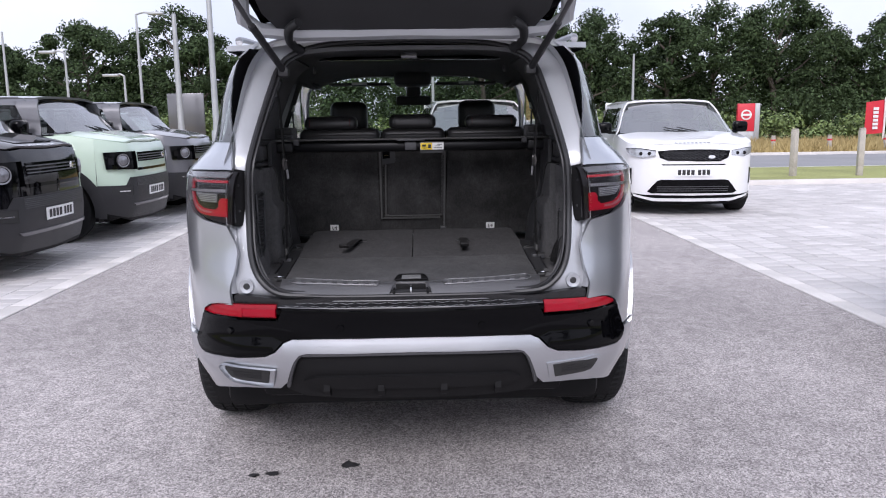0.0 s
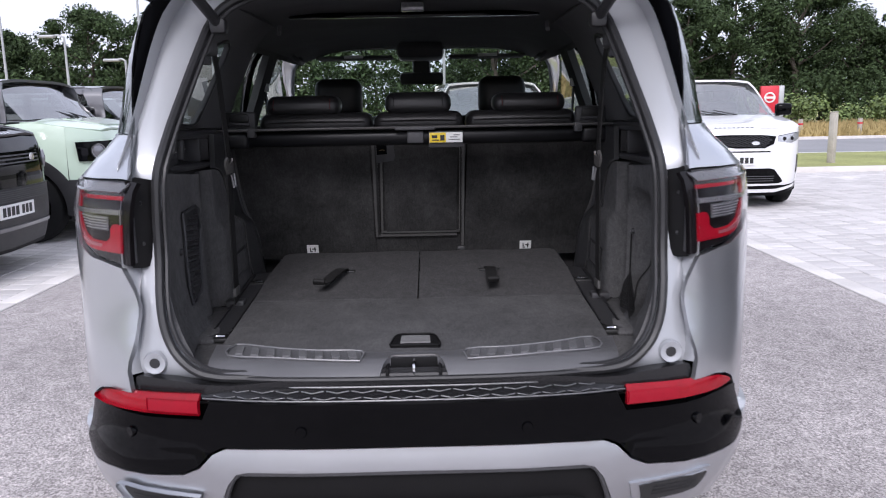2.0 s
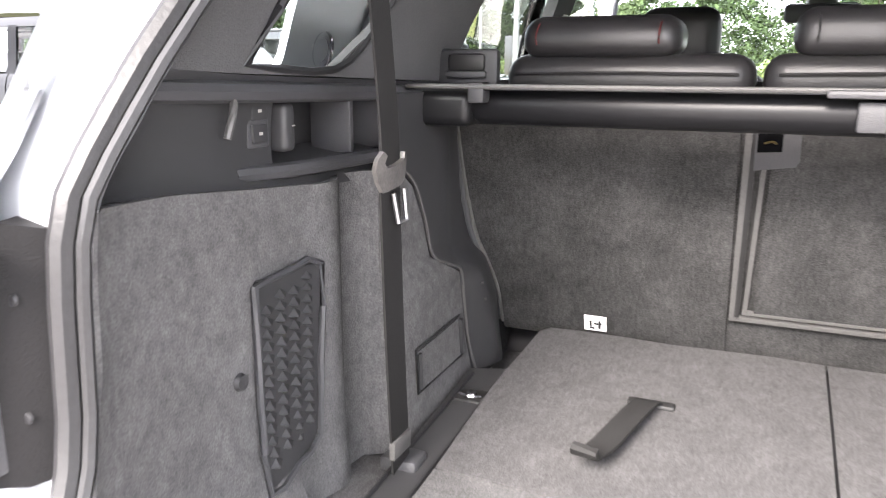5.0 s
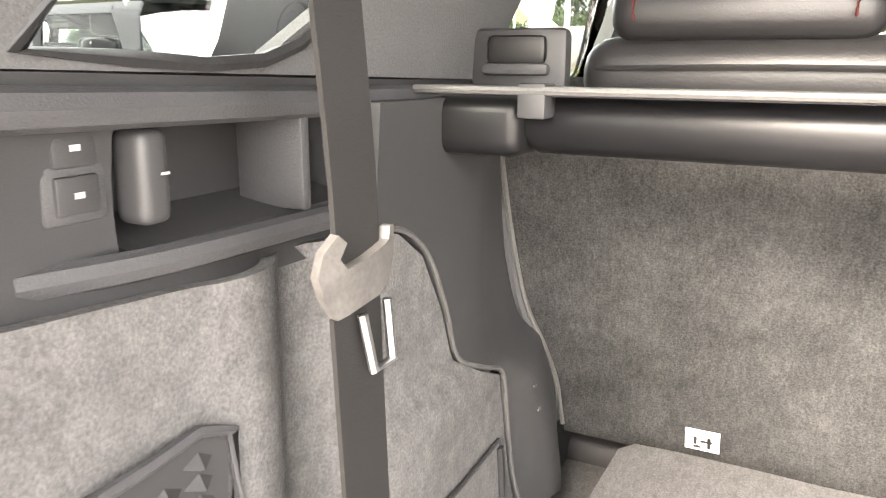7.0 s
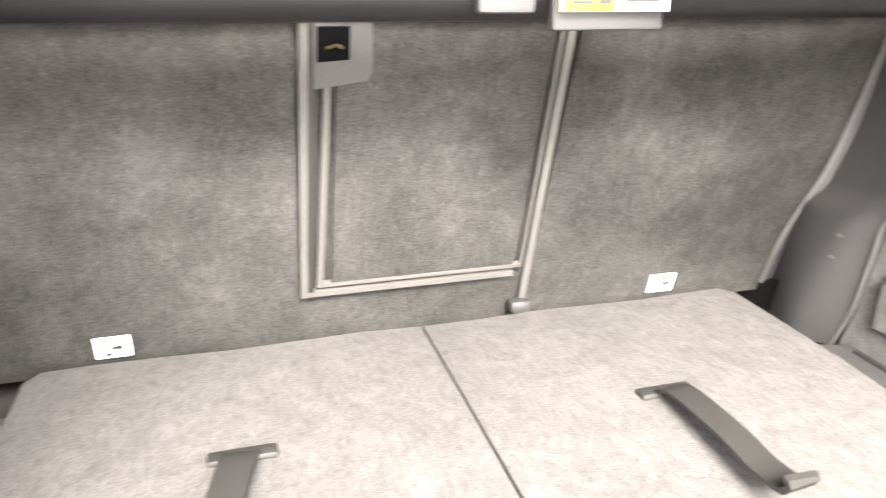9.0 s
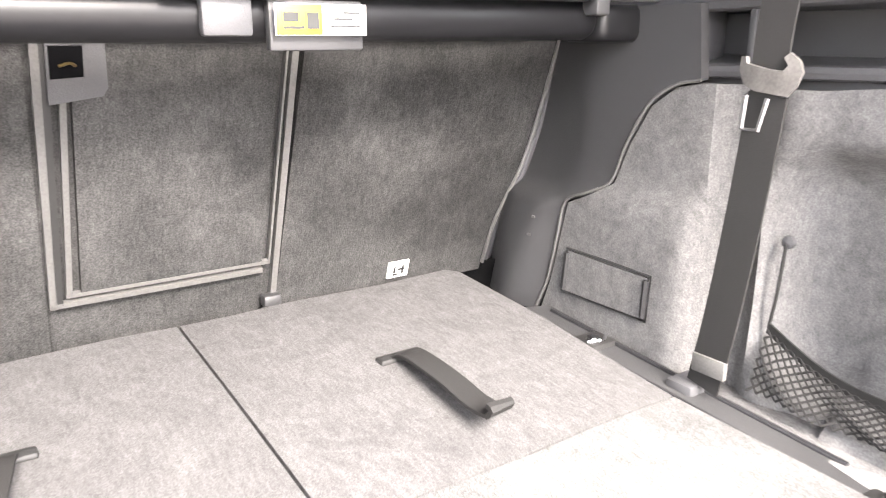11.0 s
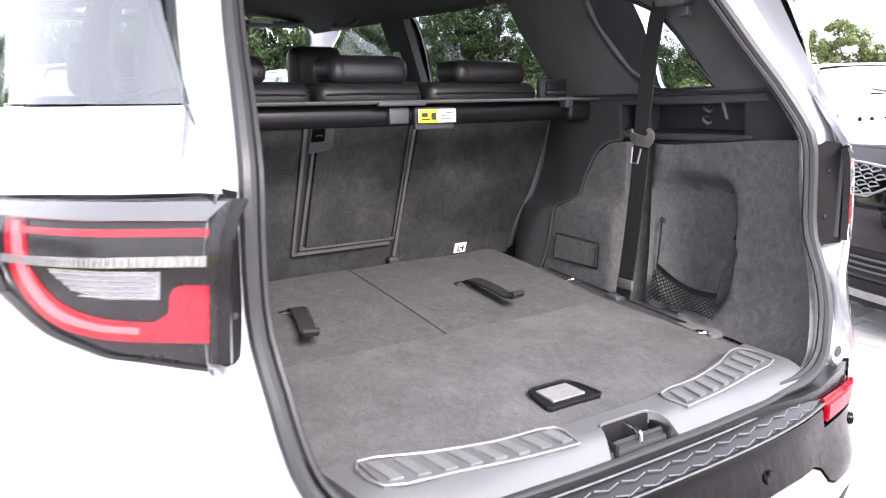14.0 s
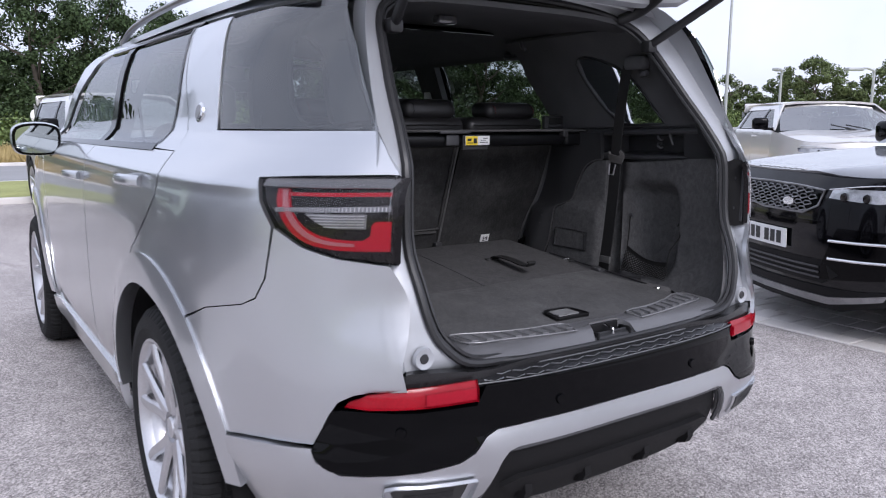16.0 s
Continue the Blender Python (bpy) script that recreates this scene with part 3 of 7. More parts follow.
def lamp_parts(sgn, lamp):
    def at(o):
        return side(sgn, o)
    cuts = ([.128, .14, .155, .175, .2, .23, .265, .3, .34, .38], [1.0, 1.03, 1.06, 1.09, 1.12, 1.15])

    def inw(outline):
        # keeps the pieces inside the tapering cover
        return [(.405 - (.405 - y) * .862, z) for y, z in outline]

    def curve(outline):
        return [(p.x, p.y) for p in spline([(y, z, 0) for y, z in inw(outline)], 3)]
    part("housing", skin(LAMP, at(-.012), *cuts, depth=.012, out=sgn), SMOKE, lamp, "smoked black lamp housing")
    band = [(.124, 1.129), (.320, 1.127), (.326, 1.134), (.124, 1.138)]
    part("light_strip", skin(inw(band), at(-.008), *cuts, depth=.006, out=sgn), REDLENS, lamp, "red upper light strip")
    bar = [(.121, 1.097), (.346, 1.091), (.352, 1.101), (.121, 1.109)]
    part("clear_strip", skin(inw(bar), at(-.005), *cuts, depth=.008, out=sgn), CLEARLENS, lamp, "clear horizontal strip")
    for k in range(38):
        y = .126 + .0058 * k
        z = 1.0985 - .026 * (y - .121)
        part("strip_rib", skin(inw([(y, z), (y + .0018, z), (y + .0018, z + .0085), (y, z + .0085)]), at(-.0035), (), (), depth=.003, out=sgn), STEEL, lamp)
    lens = [(.158, 1.060), (.20, 1.060), (.235, 1.068), (.262, 1.085), (.268, 1.091), (.158, 1.091)]
    part("indicator_lens", skin(inw(lens), at(-.008), *cuts, depth=.006, out=sgn), CLEARLENS, lamp, "clear ribbed indicator lens")
    for k in range(5):
        z = 1.0625 + k * .006
        part("rib", skin(inw([(.16, z), (.225 + .009 * k, z), (.225 + .009 * k, z + .002), (.16, z + .002)]), at(-.005), *cuts, depth=.003, out=sgn), STEEL, lamp)
    outer = curve([(.352, 1.142), (.350, 1.118), (.342, 1.095), (.325, 1.07), (.300, 1.046), (.262, 1.026), (.215, 1.016), (.165, 1.012), (.121, 1.012)])
    inner = curve([(.121, 1.076), (.142, 1.076), (.150, 1.068), (.152, 1.046), (.158, 1.036), (.185, 1.036), (.225, 1.042), (.262, 1.056), (.29, 1.078), (.307, 1.104), (.316, 1.142)])
    part("light_guide", skin(outer + inner, at(-.009), *cuts, depth=.008, out=sgn), REDLENS, lamp, "deep red light guide")
    block = [(.121, 1.014), (.121, 1.075), (.141, 1.075), (.149, 1.066), (.150, 1.046), (.160, 1.036), (.172, 1.034), (.172, 1.014)]
    part("lamp_block", skin(inw(block), at(-.006), *cuts, depth=.006, out=sgn), REDBRIGHT, lamp, "bright red corner of the light guide")
    mid_out = curve([(.332, 1.140), (.326, 1.108), (.310, 1.080), (.288, 1.056), (.256, 1.036), (.215, 1.026), (.172, 1.022)])
    mid_in = curve([(.172, 1.029), (.215, 1.034), (.252, 1.046), (.280, 1.066), (.300, 1.090), (.312, 1.114), (.318, 1.140)])
    part("guide_band", skin(mid_out + mid_in, at(-.005), *cuts, depth=.004, out=sgn), PINKLENS, lamp, "pale pink clear band of the light guide")
    # sloping top of the lamp; reflected sky is put in as a grey colour
    part("lamp_brow", skin([(.158, 1.147), (.385, 1.147), (.392, 1.163), (.158, 1.166)], lambda y, z: at(.0055 - .75 * (z - 1.147))(y, z), cuts[0], [1.152, 1.158], depth=.004, out=sgn), SKYSMOKE, lamp, "glossy smoked lamp brow greyed with sky sheen")
    part("lamp_cover", skin(LAMP, at(.003), *cuts, depth=.006, out=sgn), LAMPGLASS, lamp, "clear glossy lamp cover")


def body_side(sgn):
    s = side(sgn)
    part("quarter_panel", skin(QUARTER, s, YS, ZS, out=sgn), SILVER, car, "silver metallic quarter panel", smooth=70)
    part("bumper_corner", skin(CORNER, s, YS, ZS, out=sgn), SILVER, car, "silver metallic bumper corner", smooth=70)
    part("rear_door", skin(REAR_DOOR, s, YS, ZS, out=sgn), SILVER, car)
    part("front_door", skin(FRONT_DOOR, s, YS, ZS, out=sgn), SILVER, car)
    part("front_wing", skin(WING, s, YS, ZS, out=sgn), SILVER, car)
    part("cant_rail", skin(CANT, s, YS, ZS, out=sgn), SILVER, car)
    part("quarter_window", skin(QGLASS, side(sgn, -.004), YS, ZS, depth=.005, out=sgn), PRIVACY, car, "dark privacy glass")
    part("rear_door_window", skin(RGLASS, side(sgn, -.008), YS, ZS, depth=.005, out=sgn), PRIVACY, car, "dark privacy glass")
    part("front_door_window", skin(FGLASS, side(sgn, -.008), YS, ZS, depth=.005, out=sgn), DOORGLASS, car, "tinted door glass")
    part("pillar_trim", skin(BPILLAR, side(sgn, .001), YS, ZS, out=sgn), BLACKGLOSS, car, "gloss black pillar cover")
    # door frame bands round the glass
    part("door_corner", skin(DOOR_CORNER, s, YS, ZS, out=sgn), SILVER, car)
    frame_band = [(1.15, 1.203), (3.2, 1.193), (3.17, 1.21), (1.17, 1.222)]
    part("waist_seal", skin(frame_band, side(sgn, .004), YS, ZS, depth=.01, out=sgn), BLACKGLOSS, car, "black waist seal")
    part("door_frame", skin([(1.155, 1.222), (1.185, 1.222), (1.152, 1.262), (1.137, 1.35), (1.147, 1.46), (1.178, 1.566), (1.160, 1.566), (1.13, 1.46), (1.12, 1.35), (1.135, 1.262)], side(sgn, .002), YS, ZS, out=sgn), BLACKGLOSS, car, "black door frame edge")
    part("drip_rail", skin([(1.1, 1.566), (2.42, 1.574), (2.42, 1.588), (1.1, 1.58)], side(sgn, .003), YS, ZS, out=sgn), BLACKGLOSS, car)
    part("sill", skin([(1.55, .27), (3.25, .27), (3.24, .375), (1.56, .375)], side(sgn, .012), YS, ZS, depth=.03, out=sgn), SILVER, car, "silver sill skirt")
    for hub in (REAR_HUB, FRONT_HUB):
        a0, a1 = (2, 176) if hub == REAR_HUB else (18, 178)
        lip = arc(0, 0, 1, a1, a0, 34)
        # the lip thins out towards the bumper
        thin = [.042 * max(0, k - 20) / 14 if hub == REAR_HUB else 0 for k in range(len(lip) - 1, -1, -1)]
        ring = [(hub + a, HUB_Z + b) for a, b in [*arc(0, 0, .545, a0, a1, 34), *[(a * (ARCH + q), b * (ARCH + q)) for (a, b), q in zip(lip, thin)]]]
        bm = skin(ring, side(sgn, .006), [hub + k * .06 for k in range(-9, 10)], [HUB_Z + k * .06 for k in range(-3, 10)], depth=.05, out=sgn)
        part("wheel_arch", bm, SILVER, car, "silver wheel arch lip")
        liner = bmesh.new()
        prof = [(ARCH + .012, 0.0), (ARCH + .012, -.32)]
        n, rows = 26, []
        for i in range(n + 1):
            a = radians(-25 + 230 * i / n)
            yy, zz = hub + math.cos(a) * prof[0][0], HUB_Z + math.sin(a) * prof[0][0]
            rows.append([liner.verts.new((sgn * (body_x(yy, zz) - .02), yy, zz)), liner.verts.new((sgn * .56, yy, zz))])
        for a, b in zip(rows, rows[1:]):
            liner.faces.new((a[0], b[0], b[1], a[1]))
        liner.faces.new([r[1] for r in rows])
        part("arch_liner", liner, VALANCE, car, "black arch liner")
    lamp = part("tail_lamp", skin([(.405 - (.405 - y) * .72, z) for y, z in LAMP], side(sgn, -.030), YS, ZS, depth=.02, out=sgn), SMOKE, car, "red and smoked wraparound tail lamp")
    lamp_parts(sgn, lamp)
    # door handles and mirror
    for y, z in ((1.19, 1.115), (2.21, 1.075)):
        x = body_x(y, z)
        bm = tube([(sgn * (x + .005), y - .10, z), (sgn * (x + .032), y - .06, z + .003), (sgn * (x + .036), y + .05, z), (sgn * (x + .005), y + .10, z - .006)], .014, 8, 5, flat=1.2)
        part("door_handle", bm, SILVER, car)
    m = tube([(sgn * .87, 2.95, 1.165), (sgn * .93, 2.92, 1.15)], .028, 8, 2)
    stalk = part("mirror_arm", m, BLACKGLOSS, car)
    ring = [(-.100, .02), (-.086, .060), (-.03, .078), (.05, .076), (.095, .055), (.106, .005), (.094, -.045), (.055, -.066), (-.045, -.068), (-.088, -.045)]
    ring = [(p.x, p.y) for p in spline([(u, v, 0) for u, v in [*ring, ring[0]]], 4)][:-1]
    mx, my, mz = .985, 2.84, 1.20
    shell, loops = bmesh.new(), []
    for dy, k in ((0, 1.0), (.02, 1.06), (.06, 1.0), (.10, .8), (.125, .5), (.13, .1)):
        loops.append([shell.verts.new((sgn * (mx + u * k), my + dy, mz + v * k + .1 * dy)) for u, v in ring])
    for a, b in zip(loops, loops[1:]):
        for i in range(len(ring)):
            j = (i + 1) % len(ring)
            shell.faces.new((a[i], b[i], b[j], a[j]) if sgn > 0 else (a[j], b[j], b[i], a[i]))
    shell.faces.new(loops[-1])
    part("mirror_housing", shell, SILVER, stalk, "silver mirror housing")
    flat = lambda o: (lambda u, v: (sgn * (mx + u), my + o, mz + v))
    part("mirror_bezel", skin(ring, flat(-.001), (), (), depth=.012, out=sgn), BLACKGLOSS, stalk, "black mirror bezel")
    part("mirror_face", skin([(u * .88, v * .86) for u, v in ring], flat(-.004), (), (), depth=.003, out=sgn), MIRROR, stalk, "mirror glass")


body_side(-1)
body_side(1)

# round badge on the pillar
bm = lathe([(.0, .006), (.022, .006), (.028, .003), (.03, -.004)], 24, pose(-body_x(.916, 1.311), .916, 1.311, 0, -12, 180))
part("pillar_badge", bm, CHROME, car, "round chrome badge")
bm = lathe([(.0, .008), (.02, .008), (.02, .0)], 20, pose(-body_x(.916, 1.311), .916, 1.311, 0, -12, 180))
part("badge_face", bm, GREYPAINT, car, "dark badge face")

# roof, bonnet and glass
ZR = table([(.44, 1.652), (.7, 1.685), (1.2, 1.712), (1.9, 1.722), (2.5, 1.705), (2.9, 1.66)])


def roof_at(x, y):
    e = body_x(y, 1.635) + .012
    k = min(1.0, abs(x) / e)
    return (x, y, ZR(y) - (ZR(y) - 1.632) * k ** 4 - .012 * k * k)


ROOF = [(-.68, .5), (-.5, .455), (0, .44), (.5, .455), (.68, .5), (.695, 1.2), (.69, 2.0), (.66, 2.6), (.6, 2.86), (0, 2.92), (-.6, 2.86), (-.66, 2.6), (-.69, 2.0), (-.695, 1.2)]
XS9 = [x / 10 for x in range(-8, 9)]
part("roof", skin(ROOF, roof_at, XS9, [.6, .8, 1, 1.3, 1.6, 2, 2.4, 2.7], depth=.02), SILVER, car, "silver roof")
part("glass_roof", skin([(-.5, 1.1), (.5, 1.1), (.5, 2.6), (-.5, 2.6)], lambda x, y: (x, y, roof_at(x, y)[2] + .004), XS9, [1.3, 1.6, 2, 2.4], depth=.01), BLACKGLOSS, car, "black panoramic glass roof")


def screen_at(u, v):
    # v runs from the roof edge down to the scuttle
    y, z = 2.9 + .82 * v, 1.655 - .56 * v - .03 * v * v
    e = .60 + .19 * v
    return (u * e, y - .16 * (u * u) * 1.0 * (.4 + .6 * v), z - .02 * u * u)


part("windscreen", skin([(-1, 0), (1, 0), (1, 1), (-1, 1)], screen_at, steps(-1, 1, 12), steps(0, 1, 6), depth=.004, out=-1), GLASS, car, "clear windscreen")


def bonnet_at(x, y):
    k = abs(x) / .86
    return (x, y, 1.115 - .02 * (y - 3.65) - .10 * max(0, y - 3.9) ** 2 / .36 - .07 * k ** 4)


part("bonnet", skin([(-.80, 3.55), (-.5, 3.66), (0, 3.7), (.5, 3.66), (.80, 3.55), (.82, 3.9), (.78, 4.2), (.62, 4.42), (0, 4.52), (-.62, 4.42), (-.78, 4.2), (-.82, 3.9)], bonnet_at, XS9, [3.7, 3.9, 4.1, 4.25, 4.4], depth=.02), SILVER, car, "silver bonnet")


def nose_at(x, z):
    y = 4.60 - .30 * (abs(x) / .86) ** 3 - .10 * ((z - .65) / .35) ** 2
    return (x, y, z)


part("front_bumper", skin([(-.86, .32), (.86, .32), (.86, .95), (.6, 1.0), (-.6, 1.0), (-.86, .95)], nose_at, XS9, [.4, .5, .6, .7, .8, .9], depth=.02, out=-1), SILVER, car)
part("underbody", boxes(((-.74, .42, .22), (.74, 4.3, .40), .04), ((-.55, .2, .34), (.55, .6, .5), .03)), VALANCE, car, "dark underbody")

# ---- rear bumper ----
PLAN = [(0, .038), (.2, .041), (.35, .054), (.465, .078), (.56, .098), (.62, .119), (.668, .145), (.735, .2), (.80, .3), (.858, .45), (.885, .55), (.895, .6)]
RUN = [0.0]
for (xa, ya), (xb, yb) in zip(PLAN, PLAN[1:]):
    RUN.append(RUN[-1] + math.hypot(xb - xa, yb - ya))
PX, PY = table([(s, p[0]) for s, p in zip(RUN, PLAN)]), table([(s, p[1]) for s, p in zip(RUN, PLAN)])
SY = table([(p[1], s) for s, p in zip(RUN, PLAN)])
SX = table([(p[0], s) for s, p in zip(RUN, PLAN)])
BULGE = table([(.34, -.06), (.42, -.02), (.47, .004), (.52, .014), (.56, .014), (.60, .004), (.66, 0), (.70, 0), (.72, -.012)])


def rear(off=0.0):
    def at(s, z):
        a = abs(s)
        d = Vector((PX(a + .004) - PX(max(0, a - .004)), PY(a + .004) - PY(max(0, a - .004)), 0)).normalized()
        o = BULGE(z) + off
        x, y = PX(a) + d.y * o, PY(a) - d.x * o
        return (math.copysign(x, s) if s else 0.0, y, z)
    return at


def both(half):
    """A symmetric outline from its right half, which starts and ends on the middle line."""
    return [*half, *[(-s, z) for s, z in half[::-1] if s > 1e-6]]


SS = [k * .06 for k in range(-20, 21)]
ZB = [.33, .36, .4, .44, .47, .5, .53, .56, .59, .62, .65, .68, .70]
INSERT = [(0, .708), (.44, .704), (.462, .66), (.60, .66), (SY(.2), .668), (SY(.225), .64), (SY(.25), .58), (SY(.24), .548), (SY(.2), .528), (.60, .532), (.51, .54), (.475, .556), (.445, .588), (.415, .602), (.3, .606), (0, .608)]
TIP = [(p.x, p.y) for p in spline([(s, z, 0) for s, z in INSERT[3:10]], 5)]
INSERT = [*INSERT[:3], *TIP, *INSERT[10:]]
part("bumper_insert", skin(both(INSERT), rear(.002), SS, ZB, depth=.03), BLACKGLOSS, car, "gloss black bumper insert", smooth=70)
BAND = [(0, .604), (.3, .602), (.41, .598), (.44, .584), (.47, .552), (.508, .535), (.60, .527), (SY(.2), .523), (SY(.245), .545), (SY(.256), .574), (SY(.4), .555), (SY(.523), .538), (SY(.513), .50), (SY(.502), .44), (SY(.497), .37), (SY(.497), .33), (SY(.4), .33), (SY(.28), .36), (.70, .395), (.60, .408), (.47, .412),
        (.44, .44), (.405, .52), (.385, .545), (.36, .552), (0, .556)]
part("bumper_band", skin(both(BAND), rear(), SS, ZB, depth=.03), SILVER, car, "silver lower bumper band")
VAL = [(0, .553), (.36, .549), (.38, .541), (.40, .515), (.435, .438), (.46, .40), (.40, .372), (.2, .362), (0, .36)]
part("valance", skin(both(VAL), rear(-.028), SS, ZB, depth=.05), VALANCE, car, "textured black valance")
lip = [(p.x, p.y) for p in spline([(s, z, 0) for s, z in ((-.445, .418), (-.408, .510), (-.388, .538), (-.35, .545), (0, .549), (.35, .545), (.388, .538), (.408, .510), (.445, .418))], 5)]
part("valance_lip", tube([rear(-.012)(s, z) for s, z in lip], .007, 6, 1, up=(0, 1, 0)), PLASTIC_GREY, car, "dark grey lip under the bumper band")
part("valance_shelf", skin(both([(0, .462), (.34, .458), (.385, .44), (.34, .41), (0, .408)]), rear(-.014), SS, ZB, depth=.03), VALANCE, car)
for x in (-.30, -.11, .11, .30):
    # upright fins under the valance
    fin = bmesh.new()
    y0 = rear(-.014)(x, .42)[1]
    side_a, side_b = [[fin.verts.new((x + d, y0 + dy, z)) for dy, z in ((.012, .452), (-.002, .440), (-.006, .405), (.004, .386), (.035, .374), (.10, .376))] for d in (-.011, .011)]
    fin.faces.new(side_a[::-1])
    fin.faces.new(side_b)
    for k in range(6):
        fin.faces.new((side_a[k], side_a[(k + 1) % 6], side_b[(k + 1) % 6], side_b[k]))
    part("diffuser_fin", fin, VALANCE, car, smooth=20)
for sgn in (-1, 1):
    ring = [(.468, .494), (.60, .500), (SY(.128), .504), (SY(.140), .500), (SY(.143), .488), (SY(.130), .448), (SY(.124), .441), (.63, .437), (.50, .426), (.487, .430)]
    mid = [(.490, .488), (.62, .493), (SY(.131), .495), (SY(.135), .488), (SY(.126), .449), (.62, .444), (.506, .436)]
    flip = lambda pts: [(sgn * s, z) for s, z in pts]
    trim = part("exhaust_trim", skin(flip(ring), rear(.006), SS, ZB, depth=.012, out=sgn), SILVER, car, "silver exhaust surround")
    part("exhaust_mesh", skin(flip(mid), rear(.0078), SS, ZB, depth=.001, out=sgn), INK, trim, "black mesh panel")
    part("surround_rim", tube([rear(.007)(sgn * s, z) for s, z in mid], .0015, 6, 1, closed=True, up=(0, 1, 0)), SILVER, trim)
    for k in range(3):
        z = .456 + k * .010
        part("slat", skin(flip([(.525, z), (SY(.122), z + .003), (SY(.122), z + .005), (.525, z + .002)]), rear(.0095), SS, ZB, depth=.001, out=sgn), PLASTIC, trim)
    refl = [(.462, .674), (.60, .674), (SY(.16), .676), (SY(.19), .682), (SY(.185), .692), (SY(.16), .706), (.62, .714), (.462, .717)]
    part("reflector", skin([(sgn * s, z) for s, z in refl], rear(.005), [*SS, *[s + .02 for s in SS]], ZB, depth=.008, out=sgn), REDLENS, car, "red bumper reflector")
    part("fog_lens", skin([(sgn * s, z) for s, z in ((.465, .677), (.585, .677), (.585, .704), (.465, .705))], rear(.0075), SS, ZB, depth=.003, out=sgn), REDBRIGHT, car, "bright red fog lamp lens")
    for x, z in ((.24, .642), (.63, .62)):
        p = Vector(rear(.004)(sgn * SX(x), z))
        part("parking_sensor", lathe([(.0, .003), (.011, .003), (.0125, 0), (.0125, -.01)], 16, pose(*p, 0, 0, -90 + sgn * (4 if x < .3 else 38))), BLACKGLOSS, car)

# step pad with its honeycomb ridges
def pad_y(x):
    return PY(SX(abs(x)))


pad = bmesh.new()
nx, ny = 24, 5
grid = []
for i in range(nx + 1):
    x = -.462 + .924 * i / nx
    grid.append([pad.verts.new((x, pad_y(x) + .006 + (.112 - pad_y(x)) * j / ny, .706 + .016 * min(1, j / 2.5))) for j in range(ny + 1)])
for i in range(nx):
    for j in range(ny):
        pad.faces.new((grid[i][j], grid[i + 1][j], grid[i + 1][j + 1], grid[i][j + 1]))
pad_ob = part("step_pad", pad, PADBLACK, car, "black loading step with honeycomb ridges")
def ridge(x, mid):
    return (x, pad_y(x) + .006 + mid, .7078 + .016 * min(1, mid / .03))


for row, mid in enumerate((.008, .024)):
    for i in range(-9, 9):
        # shallow vees with a gap between them
        x = (i + .5 * row) * .0545
        if abs(x) < .455 and abs(x + .0545) < .455:
            part("pad_ridge", tube([ridge(x + .003, mid), ridge(x + .027, mid - .0055), ridge(x + .0515, mid)], .0011, 5, 1), WORNRIDGE, pad_ob)
part("pad_line", tube([ridge(x, .038) for x in (-.455, -.35, -.2, 0, .2, .35, .455)], .0017, 6, 3), WORNRIDGE, pad_ob, "bright worn edge of the loading step")
part("pad_edge", tube([(x, pad_y(x) + .005, .706) for x in (-.46, -.35, -.2, 0, .2, .35, .46)], .005, 8, 3), BLACKGLOSS, car)
part("pad_line", tube([(x, pad_y(x) + .001, .709) for x in (-.455, -.35, -.2, 0, .2, .35, .455)], .0016, 6, 3), WORNRIDGE, pad_ob)
def riser_at(x, z):
    return (x, max(.088, pad_y(x) + .012), z)


part("pad_riser", skin([(-.62, .709), (.62, .709), (.612, .744), (.596, .747), (.515, .741), (.46, .735), (.40, .731), (.3, .738), (-.3, .738), (-.40, .731), (-.46, .735), (-.515, .741), (-.596, .747), (-.612, .744)], riser_at, [k * .05 for k in range(-12, 13)], (), depth=.03), PADBLACK, car, "black upright behind the loading step")
# ---- boot opening ----
YA = table([(.72, .112), (.755, .116), (.78, .120), (.815, .133), (.86, .144), (.93, .168), (.98, .192), (1.02, .203), (1.17, .211), (1.25, .254), (1.36, .338), (1.46, .41), (1.6, .515), (1.68, .585)])
AP = [(0, .742), (.2, .742), (.36, .744), (.43, .748), (.470, .760), (.500, .783), (.526, .815), (.543, .862), (.553, .93), (.560, 1.03), (.556, 1.16), (.543, 1.25), (.522, 1.36), (.499, 1.46), (.478, 1.53), (.435, 1.58), (.33, 1.616), (.16, 1.634), (0, 1.638)]
JA = [(0, .722), (.2, .722), (.40, .724), (.47, .728), (.54, .732), (.598, .740), (.611, .79), (.611, .86), (.610, .93), (.622, 1.04), (.638, 1.17), (.617, 1.26), (.60, 1.38), (.58, 1.49), (.555, 1.56), (.50, 1.622), (.37, 1.654), (.18, 1.668), (0, 1.672)]
HIGH = table([(1.05, 0), (1.2, 1)])
full = lambda half: [*half, *[(-x, z) for x, z in half[-2:0:-1]]]
inner, outer = [(p.x, p.y) for p in spline([(x, z, 0) for x, z in AP], 3)], [(p.x, p.y) for p in spline([(x, z, 0) for x, z in JA], 3)]
inner, outer = full(inner), full(outer)
bm = bmesh.new()
rows = []
for (xi, zi), (xo, zo) in zip(inner, outer):
    a, b = Vector((xi, YA(zi) + .004, zi)), Vector((xo, YA(zo) + .006 - .012 * HIGH(zo), zo))
    rows.append([bm.verts.new(p) for p in (a + Vector((0, .016, 0)), a, a.lerp(b, .3) + Vector((0, -.004, 0)), a.lerp(b, .75) + Vector((0, -.003, 0)), b, b + Vector((0, .004 - .022 * HIGH(zo), 0)) + (b - a).normalized() * .004)])
